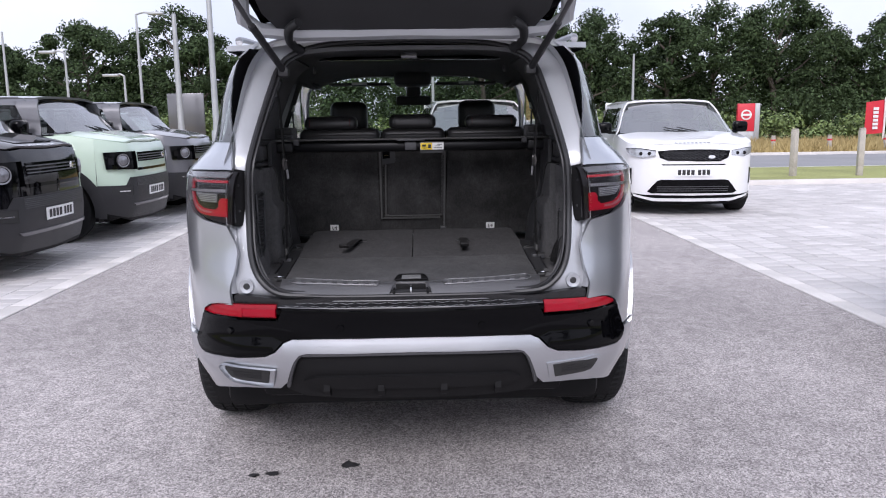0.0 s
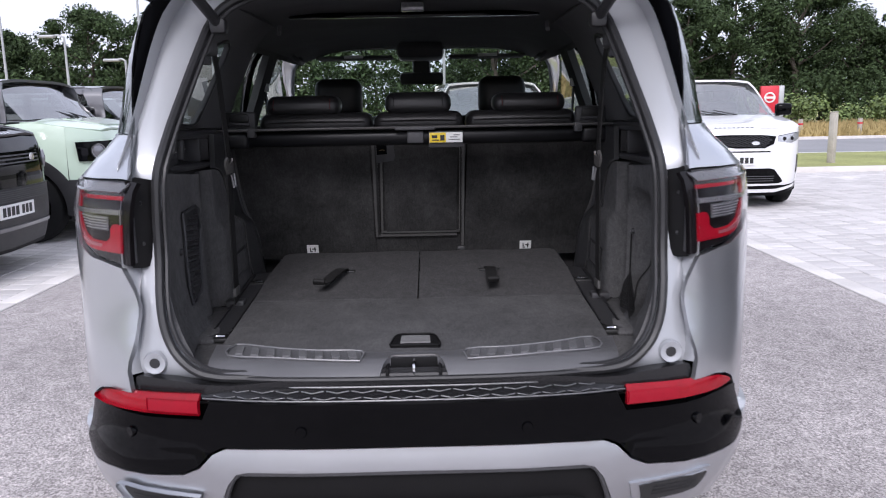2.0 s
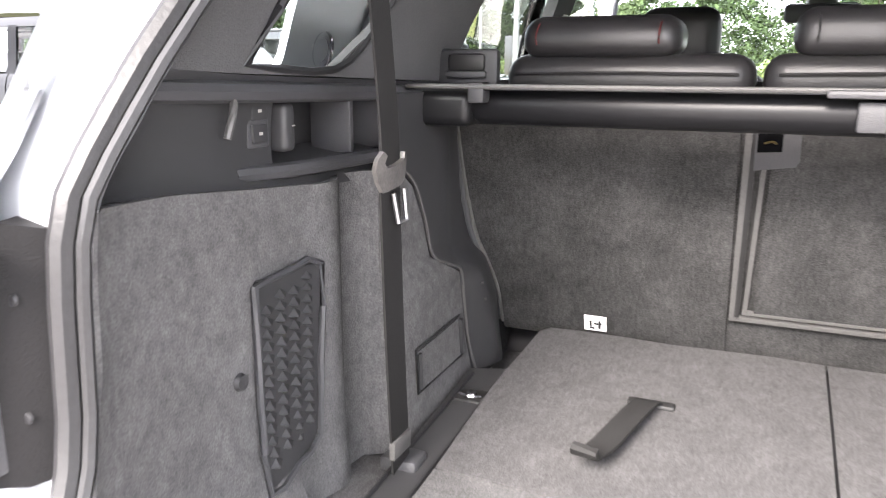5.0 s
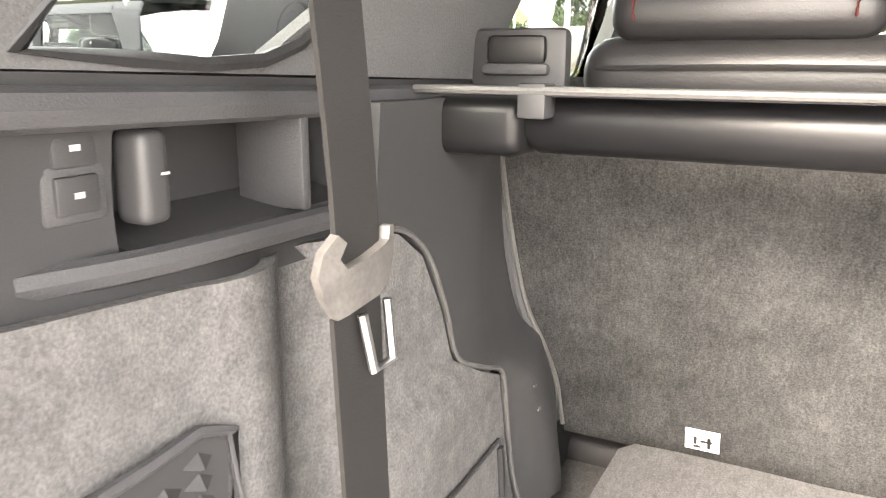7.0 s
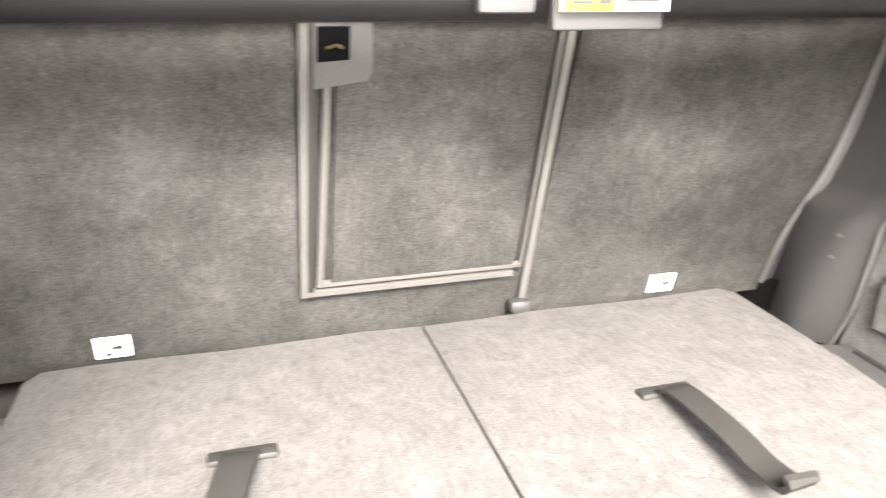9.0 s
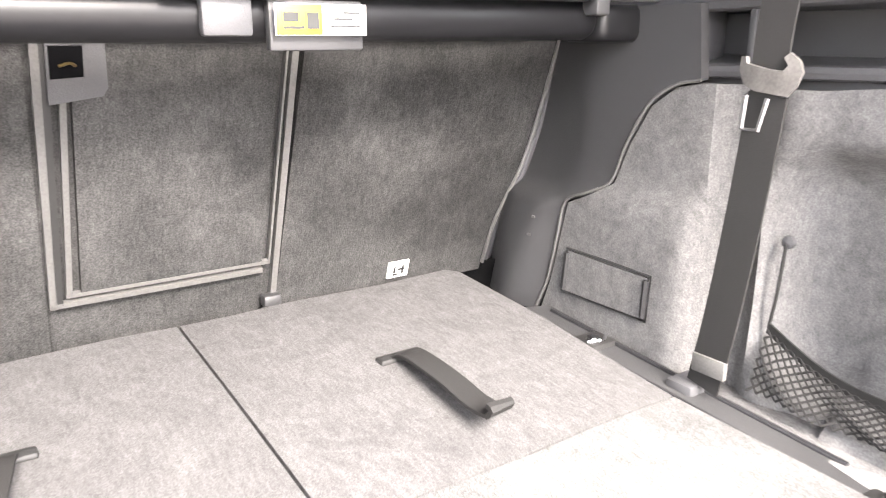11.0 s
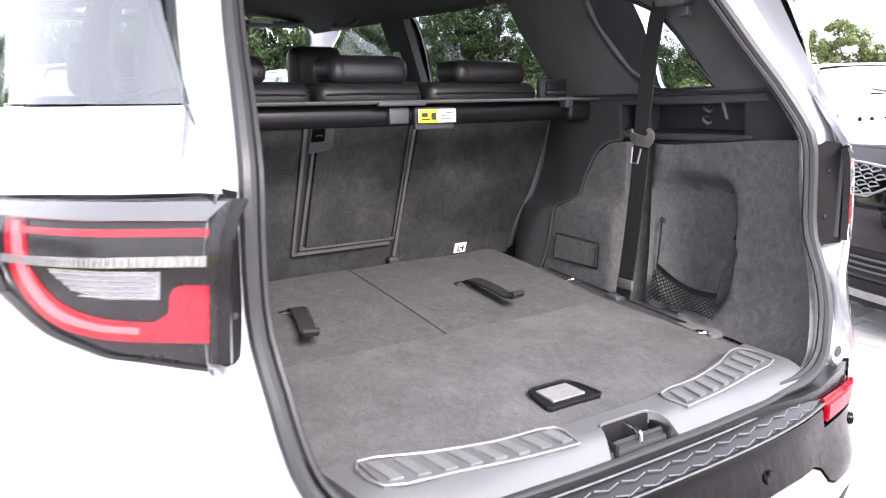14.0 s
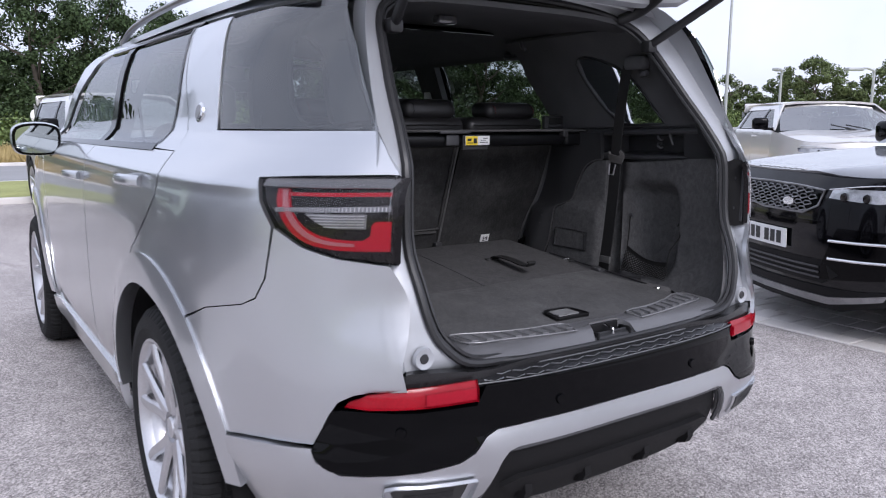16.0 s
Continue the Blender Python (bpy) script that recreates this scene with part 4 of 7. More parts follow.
for i in range(len(rows)):
    a, b = rows[i], rows[(i + 1) % len(rows)]
    for k in range(5):
        bm.faces.new((a[k], b[k], b[k + 1], a[k + 1]))
for sgn in (-1, 1):
    # gloss black cover between the quarter glass and the boot frame
    panel, rows2 = bmesh.new(), []
    JX = table([(z, x) for x, z in JA[5:15]])
    for k in range(13):
        z = 1.275 + (1.60 - 1.275) * k / 12
        yq = .236 + (z - 1.268) * .50
        p, q = Vector(side(sgn, -.006)(yq + .004, z)), Vector((sgn * (JX(z) + .004), YA(z) - .018, z))
        rows2.append([panel.verts.new(v) for v in (p, p.lerp(q, .5) + Vector((0, -.006, 0)), q)])
    for a, b in zip(rows2, rows2[1:]):
        for k in range(2):
            panel.faces.new((a[k], b[k], b[k + 1], a[k + 1]) if sgn < 0 else (a[k + 1], b[k + 1], b[k], a[k]))
    part("pillar_cover", panel, BLACKGLOSS, car, "gloss black rear pillar cover")
EDGE_Y = table([(.74, .120), (.82, .126), (.90, .139), (.95, .149), (.981, .158), (1.174, .162), (1.22, .20), (1.27, .238), (1.30, .252)])
for sgn in (-1, 1):
    # painted flange closing the body side to the boot frame
    flange, rows3 = bmesh.new(), []
    JX = table([(z, x) for x, z in JA[5:15]])
    for k in range(28):
        z = .748 + (1.285 - .748) * k / 27
        p, q = Vector(side(sgn, -.006)(EDGE_Y(z) + .002, z)), Vector((sgn * (JX(z) - .004), YA(z) + .004 - .016 * HIGH(z), z))
        rows3.append([flange.verts.new(v) for v in (p, p.lerp(q, .35) + Vector((-sgn * .004, 0, 0)), q)])
    for a, b in zip(rows3, rows3[1:]):
        for k in range(2):
            flange.faces.new((a[k], b[k], b[k + 1], a[k + 1]) if sgn < 0 else (a[k + 1], b[k + 1], b[k], a[k]))
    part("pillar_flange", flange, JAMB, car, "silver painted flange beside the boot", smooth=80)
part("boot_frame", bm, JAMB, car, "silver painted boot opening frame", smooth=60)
loop = [(x, YA(z) - .004, z) for x, z in inner]
part("boot_seal", tube([(x * 1.009, y, 1.17 + (z - 1.17) * 1.008) for x, y, z in loop], .0105, 8, 1, closed=True, up=(0, 1, 0)), RUBBER, car, "black rubber boot seal")
part("seal_lip", tube([(x * .979, y + .004, 1.17 + (z - 1.17) * .982) for x, y, z in loop], .0052, 6, 1, closed=True, up=(0, 1, 0)), RUBBER, car)
for sgn in (-1, 1):
    stop = part("bump_stop", lathe([(.0, .001), (.017, .001), (.0205, .003), (.0235, .0035), (.0265, -.006)], 28, pose(sgn * .568, .1245, .774, 0, 0, -90)), JAMB, car, "round dish on the boot frame")
    part("stop_centre", lathe([(.0, .002), (.010, .002), (.0115, .0005), (.012, -.004)], 20, pose(sgn * .568, .1235, .774, 0, 0, -90)), RUBBER, stop, "dark rubber stop centre")
    bm = bmesh.new()
    pts = [(.562, .985), (.595, .975), (.612, .980), (.612, 1.170), (.595, 1.176), (.562, 1.165)]
    f = [bm.verts.new((sgn * x, .163 + (.612 - x) * 1.2, z)) for x, z in pts]
    b = [bm.verts.new((sgn * (x + .03), .25, z)) for x, z in pts]
    bm.faces.new(f if sgn > 0 else f[::-1])
    for k in range(6):
        q = (f[k], b[k], b[(k + 1) % 6], f[(k + 1) % 6])
        bm.faces.new(q if sgn > 0 else q[::-1])
    cover = part("lamp_return", bm, VALANCE, car, "black plastic lamp return")
    for z in (1.03, 1.12):
        part("clip_screw", lathe([(.0, .002), (.004, .002), (.005, 0)], 10, pose(sgn * .592, .187, z, 0, 0, -90)), PLASTIC, cover)
    part("lamp_rib", boxes(((sgn * .605 - .002, .166, .99), (sgn * .605 + .002, .180, 1.16), .001)), PLASTIC_GREY, cover)

# ---- wheels ----
def wheel(hub_y, sgn):
    root = new("wheel")
    root.parent = car
    x = sgn * (.803 if hub_y == REAR_HUB else .820)
    root.matrix_local = pose(x, hub_y, HUB_Z + .008, 0, 0, 0 if sgn > 0 else 180) @ Matrix.Diagonal((1.02, 1.02, 1.02, 1))
    prof = [(.262, -.115), (.30, -.125), (.345, -.118), (.362, -.10), (.369, -.07), (.37, -.05), (.363, -.048), (.363, -.040), (.37, -.038), (.371, 0), (.363, .002), (.363, .010), (.37, .012), (.37, .045), (.363, .047), (.363, .055), (.369, .057), (.366, .085), (.357, .105), (.335, .122), (.30, .127), (.268, .118), (.262, .105)]
    bm = lathe(prof, 288, wave=lambda i, j: (-.007 if (i % 4 == 0 and j in (3, 4, 5, 8, 9, 12, 13, 16, 17, 18)) else 0))
    part("tyre", bm, TYRE, root, "black treaded tyre", smooth=16)
    rim = lathe([(.262, -.115), (.25, -.10), (.235, -.06), (.235, .06), (.25, .095), (.266, .112), (.27, .118), (.262, .12), (.25, .108), (.244, .07)], 64)
    part("rim", rim, ALLOY, root, "silver alloy rim")
    part("barrel", lathe([(.0, -.02), (.17, -.02), (.17, -.035), (.0, -.035)], 32), STEEL, root, "brake disc")
    for k in range(5):
        for d in (-11, 11):
            a = radians(k * 72 + d + 90)
            a2 = radians(k * 72 + d * 1.35 + 90)
            pts = [(.075, .05 * math.cos(a), .05 * math.sin(a)), (.085, .12 * math.cos(a), .12 * math.sin(a)), (.098, .20 * math.cos(a2), .20 * math.sin(a2)), (.103, .252 * math.cos(a2), .252 * math.sin(a2))]
            part("spoke", tube(pts, lambda t: .021 - .004 * t, 8, 4, flat=.75, up=(1, 0, 0)), ALLOY, root)
    part("hub_cap", lathe([(.0, .092), (.03, .09), (.034, .08), (.06, .07), (.065, .04)], 24), ALLOY, root, "hub centre")


for hy in (REAR_HUB, FRONT_HUB):
    for sg in (-1, 1):
        wheel(hy, sg)
# ---- boot lining ----
FINGER = material("bright_finger_plate", (0.3, 0.3, 0.3), rough=0.4, metal=0.3, vary=0.2, scale=30)
def floor_z(y):
    return .752 + (y - .2) * .05 + max(0, y - .66) * .06


def floor_at(x, y):
    return (x, y, floor_z(y) + .0015 * math.sin(x * 23 + y * 9))


def sill_y(x):
    return .172 + .083 * (abs(x) / .42) ** 2


front_edge = [(x, sill_y(x)) for x in (-.47, -.38, -.28, -.18, -.08, .08, .18, .28, .38, .47)]
GX, GY = [k * .08 for k in range(-6, 7)], [.25, .32, .4, .48, .56, .64, .72, .8, .88, .96, 1.04]
liner = part("boot_floor", skin([*front_edge, (.475, .652), (-.475, .652)], floor_at, GX, GY, depth=.02), CARPET, car, "worn charcoal carpet boot floor")
floor_panels = []
for sgn in (-1, 1):
    o = [(sgn * .002, .656), (sgn * .475, .656), (sgn * .478, .9), (sgn * .466, 1.10), (sgn * .45, 1.118), (sgn * .002, 1.118)]
    p = part("floor_panel", skin(o if sgn > 0 else o[::-1], floor_at, GX, GY, depth=.025), CARPET_PANEL, car, "folded carpeted seat panel with a pull strap")
    floor_panels.append(p)
    x, y = (-.239, .905) if sgn < 0 else (.224, .898)
    z = floor_z(y)
    part("strap_slot", boxes(((x - .034, y - .009, z - .004), (x + .034, y + .011, z + .006), .004)), INK, p)
    lean = -.050 if sgn < 0 else -.003
    pts = [(x, y + .005, z + .002), (x + lean * .1, y - .03, z + .016), (x + lean * .45, y - .11, z + .014), (x + lean * .75, y - .165, z + .007), (x + lean, y - .205, z + .010), (x + lean * 1.02, y - .214, z + .020)]
    part("pull_strap", ribbon(pts, .034, .004, (1, .12 * sgn, 0), 6), WEB, p, "black webbing pull strap")
    part("strap_end", ribbon([pts[-2], pts[-1], (x + lean * .98, y - .207, z + .023)], .034, .006, (1, .12 * sgn, 0), 3), WEB, p)
part("under_panel", boxes(((-.62, .16, .66), (.62, 1.25, .735), .01)), CARPET_SIDE, car, "carpeted boot base")

# D-shaped floor handle
o = [(-.060, .254), (-.056, .250), (.056, .250), (.060, .254), (.058, .275), (.052, .305), (.045, .321), (.034, .328), (-.034, .328), (-.045, .321), (-.052, .305), (-.058, .275)]
handle = part("floor_handle", skin(o, lambda x, y: (x, y, floor_z(y) + .006), (), (), depth=.012), VALANCE, car, "black floor handle with a bright finger plate")
part("finger_plate", skin([(-.036, .268), (.036, .268), (.034, .316), (-.034, .316)], lambda x, y: (x, y, floor_z(y) + .0095 - .02 * max(0, y - .268)), (), (), depth=.004), FINGER, handle, "worn bright finger plate")
part("handle_rim", tube([(x, y, floor_z(y) + .008) for x, y in o], .0025, 6, 1, closed=True), VALANCE, handle)

# sill plate with its two tread strips and the latch
def sill_at(x, y):
    e = sill_y(x)
    t = min(1.0, max(0.0, (y - .095) / (e - .095)))
    return (x, y, .742 + .029 * math.sin(min(1, t * 2.6) * math.pi / 2))


o = [(-.452, .112), (-.3, .098), (-.075, .094), (-.055, .138), (-.046, .144), (.046, .144), (.055, .138), (.075, .094), (.3, .098), (.452, .112), (.470, .262), *[(x, sill_y(x) + .002) for x in (.38, .28, .18, .08, -.08, -.18, -.28, -.38)], (-.470, .262)]
sill = part("sill_trim", skin(o, sill_at, [k * .06 for k in range(-7, 8)], [.11, .125, .14, .16, .18, .2], depth=.02), SILLGREY, car, "dark grey plastic loading sill")
for sgn in (-1, 1):
    def tread_at(u, v, h=.004):
        x = .119 + (.418 - .119) * u
        y = (.116 + .047 * abs(u) ** 1.6) * (1 - v) + (.172 + .071 * abs(u) ** 1.6) * v
        p = sill_at(x, y)
        return (sgn * x, y, p[2] + h)
    part("tread_strip", skin([(0, 0), (1, 0), (1, 1), (0, 1)], tread_at, steps(0, 1, 12), (), depth=.006, out=sgn), SILLGREY, sill, "scuffed ribbed tread strip")
    part("tread_rim", tube([tread_at(u, v, .005) for u, v in ((0, 0), (.33, 0), (.66, 0), (1, 0), (1, 1), (.66, 1), (.33, 1), (0, 1))], .0022, 6, 3, closed=True), TREAD, sill)
    for k in range(8):
        a, b = k / 8 + .02, (k + 1) / 8 - .02
        tilt = .025
        ring = [(a, .14), (b - tilt, .14), (b, .86), (a + tilt, .86)]
        part("tread_bar", skin(ring, lambda u, v: tread_at(u, v, .0075), (), (), depth=.005, out=sgn), TREAD, sill)
# the latch sits in a dark notch cut into the middle of the sill
latch = part("latch_well", boxes(((-.055, .140, .728), (.055, .150, .769), .002), ((-.060, .094, .722), (.060, .142, .736), .002)), VALANCE, sill, "black latch recess")
for sgn in (-1, 1):
    part("well_side", boxes(((sgn * .058 - .004, .098, .726), (sgn * .058 + .004, .146, .758), .003)), VALANCE, latch)
part("latch_lip", tube([(-.057, .136, .7700), (-.046, .1455, .7715), (0, .1465, .7715), (.046, .1455, .7715), (.057, .136, .7700)], .0025, 6, 3), TRIM_LIGHT, latch)
part("striker", tube([(0, .106, .730), (0, .106, .752), (0, .112, .762), (0, .142, .764)], .0038, 8, 4, up=(1, 0, 0)), CHROME, latch, "chrome striker loop")
part("sill_lip", tube([(x, .090 + .035 * (abs(x) / .44) ** 4, .738 + .004 * (abs(x) / .44) ** 4) for x in (-.44, -.38, -.3, -.15, 0, .15, .3, .38, .44)], .0065, 8, 3), RUBBER, car)

APX = table([(z, x) for x, z in AP[3:14]])


def near_seal(y, z):
    """How far the lining may stand out close behind the seal."""
    return APX(max(.75, min(1.52, z))) - .012 + 1.2 * max(0.0, y - YA(z) - .012)


LOW = table([(.12, .50), (.2, .55), (.3, .58), (.40, .594), (.56, .598), (.605, .588), (.628, .592), (.66, .612), (.69, .606), (.715, .570), (.74, .560), (.85, .558), (.95, .560), (1.0, .56)])
FOOT = table([(.74, .045), (.78, .028), (.83, .01), (.9, 0), (1.2, 0)])


def lining(sgn):
    def at(y, z):
        x = min(LOW(y) - FOOT(z) * (1 if y < .52 else .2), near_seal(y, z))
        if y > .69:
            # the padded box stands proud of the lining above it
            k = max(0.0, min(1.0, (z - .972) / .035)) * max(0.0, min(1.0, (y - .69) / .05))
            x += .020 * k * k * (3 - 2 * k)
        if sgn > 0:
            # deep pocket with rounded corners
            py, pz = abs((y - .512) / .112), abs((z - .925) / .155)
            q = (py ** 5 + pz ** 5) ** .2
            k = max(0.0, min(1.0, (1.12 - q) / .38))
            x += .078 * k * k * (3 - 2 * k)
        return (sgn * x, y, z)
    return at


LY = [.135, .145, .16, .18, .2, .22, .25, .28, .31, .34, .37, *[.385 + .0125 * k for k in range(30)], .775, .8, .85, .9, .95]
LZ = [*[.76 + .0155 * k for k in range(25)], 1.15]
CARPET_WALL = [(.132, .74), (.995, .755), (.972, .83), (.955, .91), (.942, .961), (.898, .981), (.866, 1.001), (.842, 1.06), (.807, 1.118), (.768, 1.145), (.73, 1.152), (.58, 1.150), (.46, 1.160), (.34, 1.172), (.232, 1.178), (.226, 1.1), (.194, .95), (.160, .85), (.140, .79)]


SEAT_Y = lambda z: 1.152 - .345 * (z - .83)


def boot_side(sgn):
    wall = part("side_lining", skin(CARPET_WALL, lining(sgn), LY, LZ, depth=.01, out=-sgn), CARPET_SIDE, car, "charcoal carpet side lining")
    # plastic upper trim with the oddments shelf
    def upper(y, z):
        x = .605 + .012 * math.sin((z - 1.13) / .14 * math.pi)
        y0 = .40 if sgn > 0 else .53
        if y0 < y < .85 and 1.176 < z < 1.248:
            k = min(1, (y - y0) / (.03 if sgn > 0 else .008), (.85 - y) / .03, (z - 1.176) / .010, (1.248 - z) / .008)
            x += .06 * max(0, k)
        return (sgn * min(x, near_seal(y, z)), y, z)
    ub = [(.232, 1.180), (.34, 1.166), (.46, 1.154), (.58, 1.142), (.80, 1.138), (.98, 1.132), (.98, 1.262), (.70, 1.268), (.45, 1.275), (.292, 1.285), (.262, 1.24)]
    trim = part("shelf_trim", skin(ub, upper, [.18, .2, .23, .27, .31, .35, .40, .415, .43, .48, .53, .538, .55, .6, .7, .77, .82, .835, .85, .9], [1.15, 1.16, 1.17, 1.176, 1.181, 1.186, 1.2, 1.22, 1.24, 1.248, 1.255, 1.26], depth=.01, out=-sgn), PLASTIC_IN, car, "black plastic side trim with a shelf recess")
    part("shelf_edge", tube([(sgn * .612, .31, 1.262), (sgn * .602, .45, 1.258), (sgn * .604, .7, 1.252), (sgn * .604, .96, 1.248)], .011, 8, 4), PLASTIC_GREY, trim)
    part("shelf_lip", tube([(sgn * .622, .38 if sgn > 0 else .47, 1.172), (sgn * .606, .55, 1.170), (sgn * .602, .68, 1.168), (sgn * .600, .82, 1.166)], .009, 8, 4), PLASTIC_GREY, trim)
    for y in (.682, .765, .822):
        part("shelf_rib", boxes(((sgn * .632 - .03, y - .005, 1.177), (sgn * .632 + .03, y + .005, 1.247), .003)), PLASTIC_GREY, trim)
    # bag hook and switches
    part("bag_hook", tube([(sgn * .612, .448, 1.252), (sgn * .598, .446, 1.250), (sgn * .592, .438, 1.238), (sgn * .594, .430, 1.214)], .004, 8, 4), TRIM_LIGHT, trim, "small metal bag hook")
    if sgn < 0:
        sw = part("switch_panel", boxes(((-.625, .488, 1.198), (-.6145, .526, 1.252), .003)), PLASTIC_GREY, trim, "seat folding switches")
        for z in (1.213, 1.237):
            part("switch", boxes(((-.618, .494, z - .010), (-.612, .520, z + .010), .002)), PLASTIC_IN, sw)
            part("switch_mark", boxes(((-.6122, .504, z - .0016), (-.6116, .510, z + .0016))), PALEPAINT, sw)
        part("socket", boxes(((-.63, .540, 1.190), (-.604, .562, 1.244), .007, 3)), PLASTIC_IN, trim, "power socket cover")
        part("socket_mark", boxes(((-.6042, .553, 1.218), (-.6036, .559, 1.2195))), PALEPAINT, trim)
    else:
        for z in (1.209, 1.236):
            part("side_hook", tube([(.640, .512, z + .008), (.618, .508, z + .008), (.612, .506, z), (.614, .494, z - .008), (.622, .492, z - .004)], .0035, 6, 3), STEEL, trim, "small metal hook")
    # grille pocket on the one side, net pocket on the other
    if sgn < 0:
        L = lining(-1)
        fr = [(.454, 1.055), (.463, 1.063), (.566, 1.059), (.575, 1.050), (.562, .852), (.552, .840), (.464, .825), (.454, .832)]
        def on(y, z, o):
            x, yy, zz = L(y, max(z, .85))
            return (x + o, yy, z)
        gr = part("grille", skin(fr, lambda y, z: on(y, z, .006), [.48, .51, .54], [.85, .9, .95, 1.0], depth=.015, out=1), PLASTIC_IN, car, "black moulded vent grille")
        part("grille_rim", tube([on(y, z, .008) for y, z in ((.452, 1.060), (.515, 1.063), (.577, 1.058), (.571, .94), (.563, .843), (.51, .831), (.453, .822), (.452, .94))], .0042, 6, 2, closed=True), PLASTIC_GREY, gr)
        for c in range(4):
            for r in range(14):
                # low pointed studs in staggered columns
                z = .864 + r * .0136 + .0068 * (c % 2) - .004 * (3 - c)
                y = .472 + c * .0265 - .004 * (13 - r) / 13
                bm = bmesh.new()
                p = Vector(on(y, z, .006))
                vs = [bm.verts.new(p + Vector(d)) for d in ((0, -.0125, 0), (0, 0, -.0068), (0, .0125, 0), (0, 0, .0068), (.009, -.003, -.002))]
                for k in range(4):
                    bm.faces.new((vs[k], vs[(k + 1) % 4], vs[4]))
                part("grille_stud", bm, PLASTIC_IN, gr, smooth=10)
        part("lining_clip", lathe([(.0, .006), (.008, .005), (.010, 0)], 12, pose(*on(.425, .965, .002), 0, 0, 0)), PLASTIC_IN, wall)
    else:
        L = lining(1)
        # elastic net across the foot of the pocket
        net = bmesh.new()
        nu, nv = 16, 6
        def net_at(u, v):
            y = .613 - .212 * u
            sag = .018 * math.sin(u * math.pi) + .004 * math.sin(u * 17 + v * 5) * (1 - v)
            return Vector((.566 - .012 * u + (.036 - .030 * u) * v + .006 * math.sin(u * 11 + v * 7) * (1 - v), y, .772 + (.078 - .026 * u - sag) * v))
        for i in range(nu):
            for j in range(nv):
                u0, u1, v0, v1 = i / nu, (i + 1) / nu, j / nv, (j + 1) / nv
                for a, b in (((u0, v0), (u1, v1)), ((u1, v0), (u0, v1))):
                    tube([net_at(*a), net_at(*b)], .0016, 4, 1, bm=net)
        netob = part("net_pocket", net, WEB, car, "black elastic luggage net")
        part("net_band", ribbon([net_at(u / 6, 1) for u in range(7)], .014, .003, (0, 0, 1), 3), WEB, netob)
        part("net_cord", tube([net_at(0, 1), (.600, .606, .90), (.600, .602, .963)], .0022, 6, 4), WEB, netob)
        part("net_button", lathe([(.0, .008), (.008, .006), (.009, 0)], 12, pose(.606, .601, .966, 0, 0, 180)), PLASTIC_GREY, netob)
        part("net_cord", tube([net_at(1, 1), (.566, .396, .87), (.590, .380, .915), (.600, .392, .955), (.606, .402, .948)], .0022, 6, 4), WEB, netob)
    # little hatch in the forward lining
    L2 = lining(sgn)
    def fwd(o):
        return lambda y, z: (L2(y, z)[0] - sgn * o, y, z)
    HATCH = [(.773, .822), (.937, .822), (.932, .887), (.771, .883)]
    hg = ([.79, .82, .85, .88, .91], [.84, .855, .87])
    h = part("service_hatch", skin(HATCH, fwd(.005), *hg, depth=.006, out=-sgn), CARPET_SIDE, car, "small felt-covered service hatch with black edges")
    part("hatch_rim", tube([fwd(.004)(y, z) for y, z in ((.770, .819), (.768, .886), (.85, .889), (.935, .890), (.940, .819), (.85, .819))], .0022, 5, 1, closed=True), RUBBER, h)
    part("hatch_tab", tube([fwd(.006)(y, z) for y, z in ((.774, .825), (.773, .880))], .0050, 6, 1), RUBBER, h)
    part("hatch_tab", tube([fwd(.006)(y, z) for y, z in ((.936, .825), (.932, .884))], .0050, 6, 1), RUBBER, h)
    # plastic post trim between lining and seat
    STRIP = table([(.78, .555), (.82, .557), (.887, .560), (.94, .573), (1.0, .590), (1.08, .598), (1.25, .600)])
    EDGE = table([(.772, 1.0), (.83, .976), (.91, .959), (.946, .946), (.984, .902), (1.06, .846), (1.156, .73)])
    def post(y, z):
        t = max(0.0, min(1.0, (y - max(.93, EDGE(z))) / .15))
        x = (abs(L2(min(y, .95), z)[0]) - .003) * (1 - t) + (STRIP(z) + .012) * t
        # shoulder: the lower half swells out towards the floor panel
        k = max(0.0, min(1.0, (.982 - z) / .03)) * max(0.0, min(1.0, (y - EDGE(z) - .003) / .045)) * max(0.0, min(1.0, (1.14 - y) / .06))
        x -= k * k * (3 - 2 * k) * (.022 + .06 * max(0, .97 - z))
        return (sgn * x, y, z)
    edge_line = [(1.0, .772), (.976, .83), (.959, .91), (.946, .963), (.902, .984), (.870, 1.004), (.846, 1.06), (.811, 1.119), (.772, 1.147), (.730, 1.156)]
    po = [*edge_line, (.74, 1.25), (1.03, 1.25), (1.08, 1.1), (1.11, 1.0), (1.16, .93), (1.22, .84), (1.22, .772)]
    pt = part("post_trim", skin(po, post, [.8, .85, .9, .93, .95, .965, .98, 1.0, 1.03, 1.06, 1.1, 1.12, 1.15], [.80, .83, .86, .89, .92, .94, .95, .96, .97, .98, .99, 1.02, 1.06, 1.1, 1.15, 1.2], depth=.015, out=-sgn), PLASTIC_IN, car, "black plastic post trim")
    part("post_edge", tube([post(y, z) for y, z in edge_line], .0026, 6, 4), TRIM_LIGHT, pt, "pale worn trim edge")
    for y, z in ((1.0, .93), (1.005, .90)):
        part("scuff", boxes(((post(y, z)[0] - .001, y - .004, z - .002), (post(y, z)[0] + .001, y + .004, z + .002), .0005)), TRIM_LIGHT, pt)
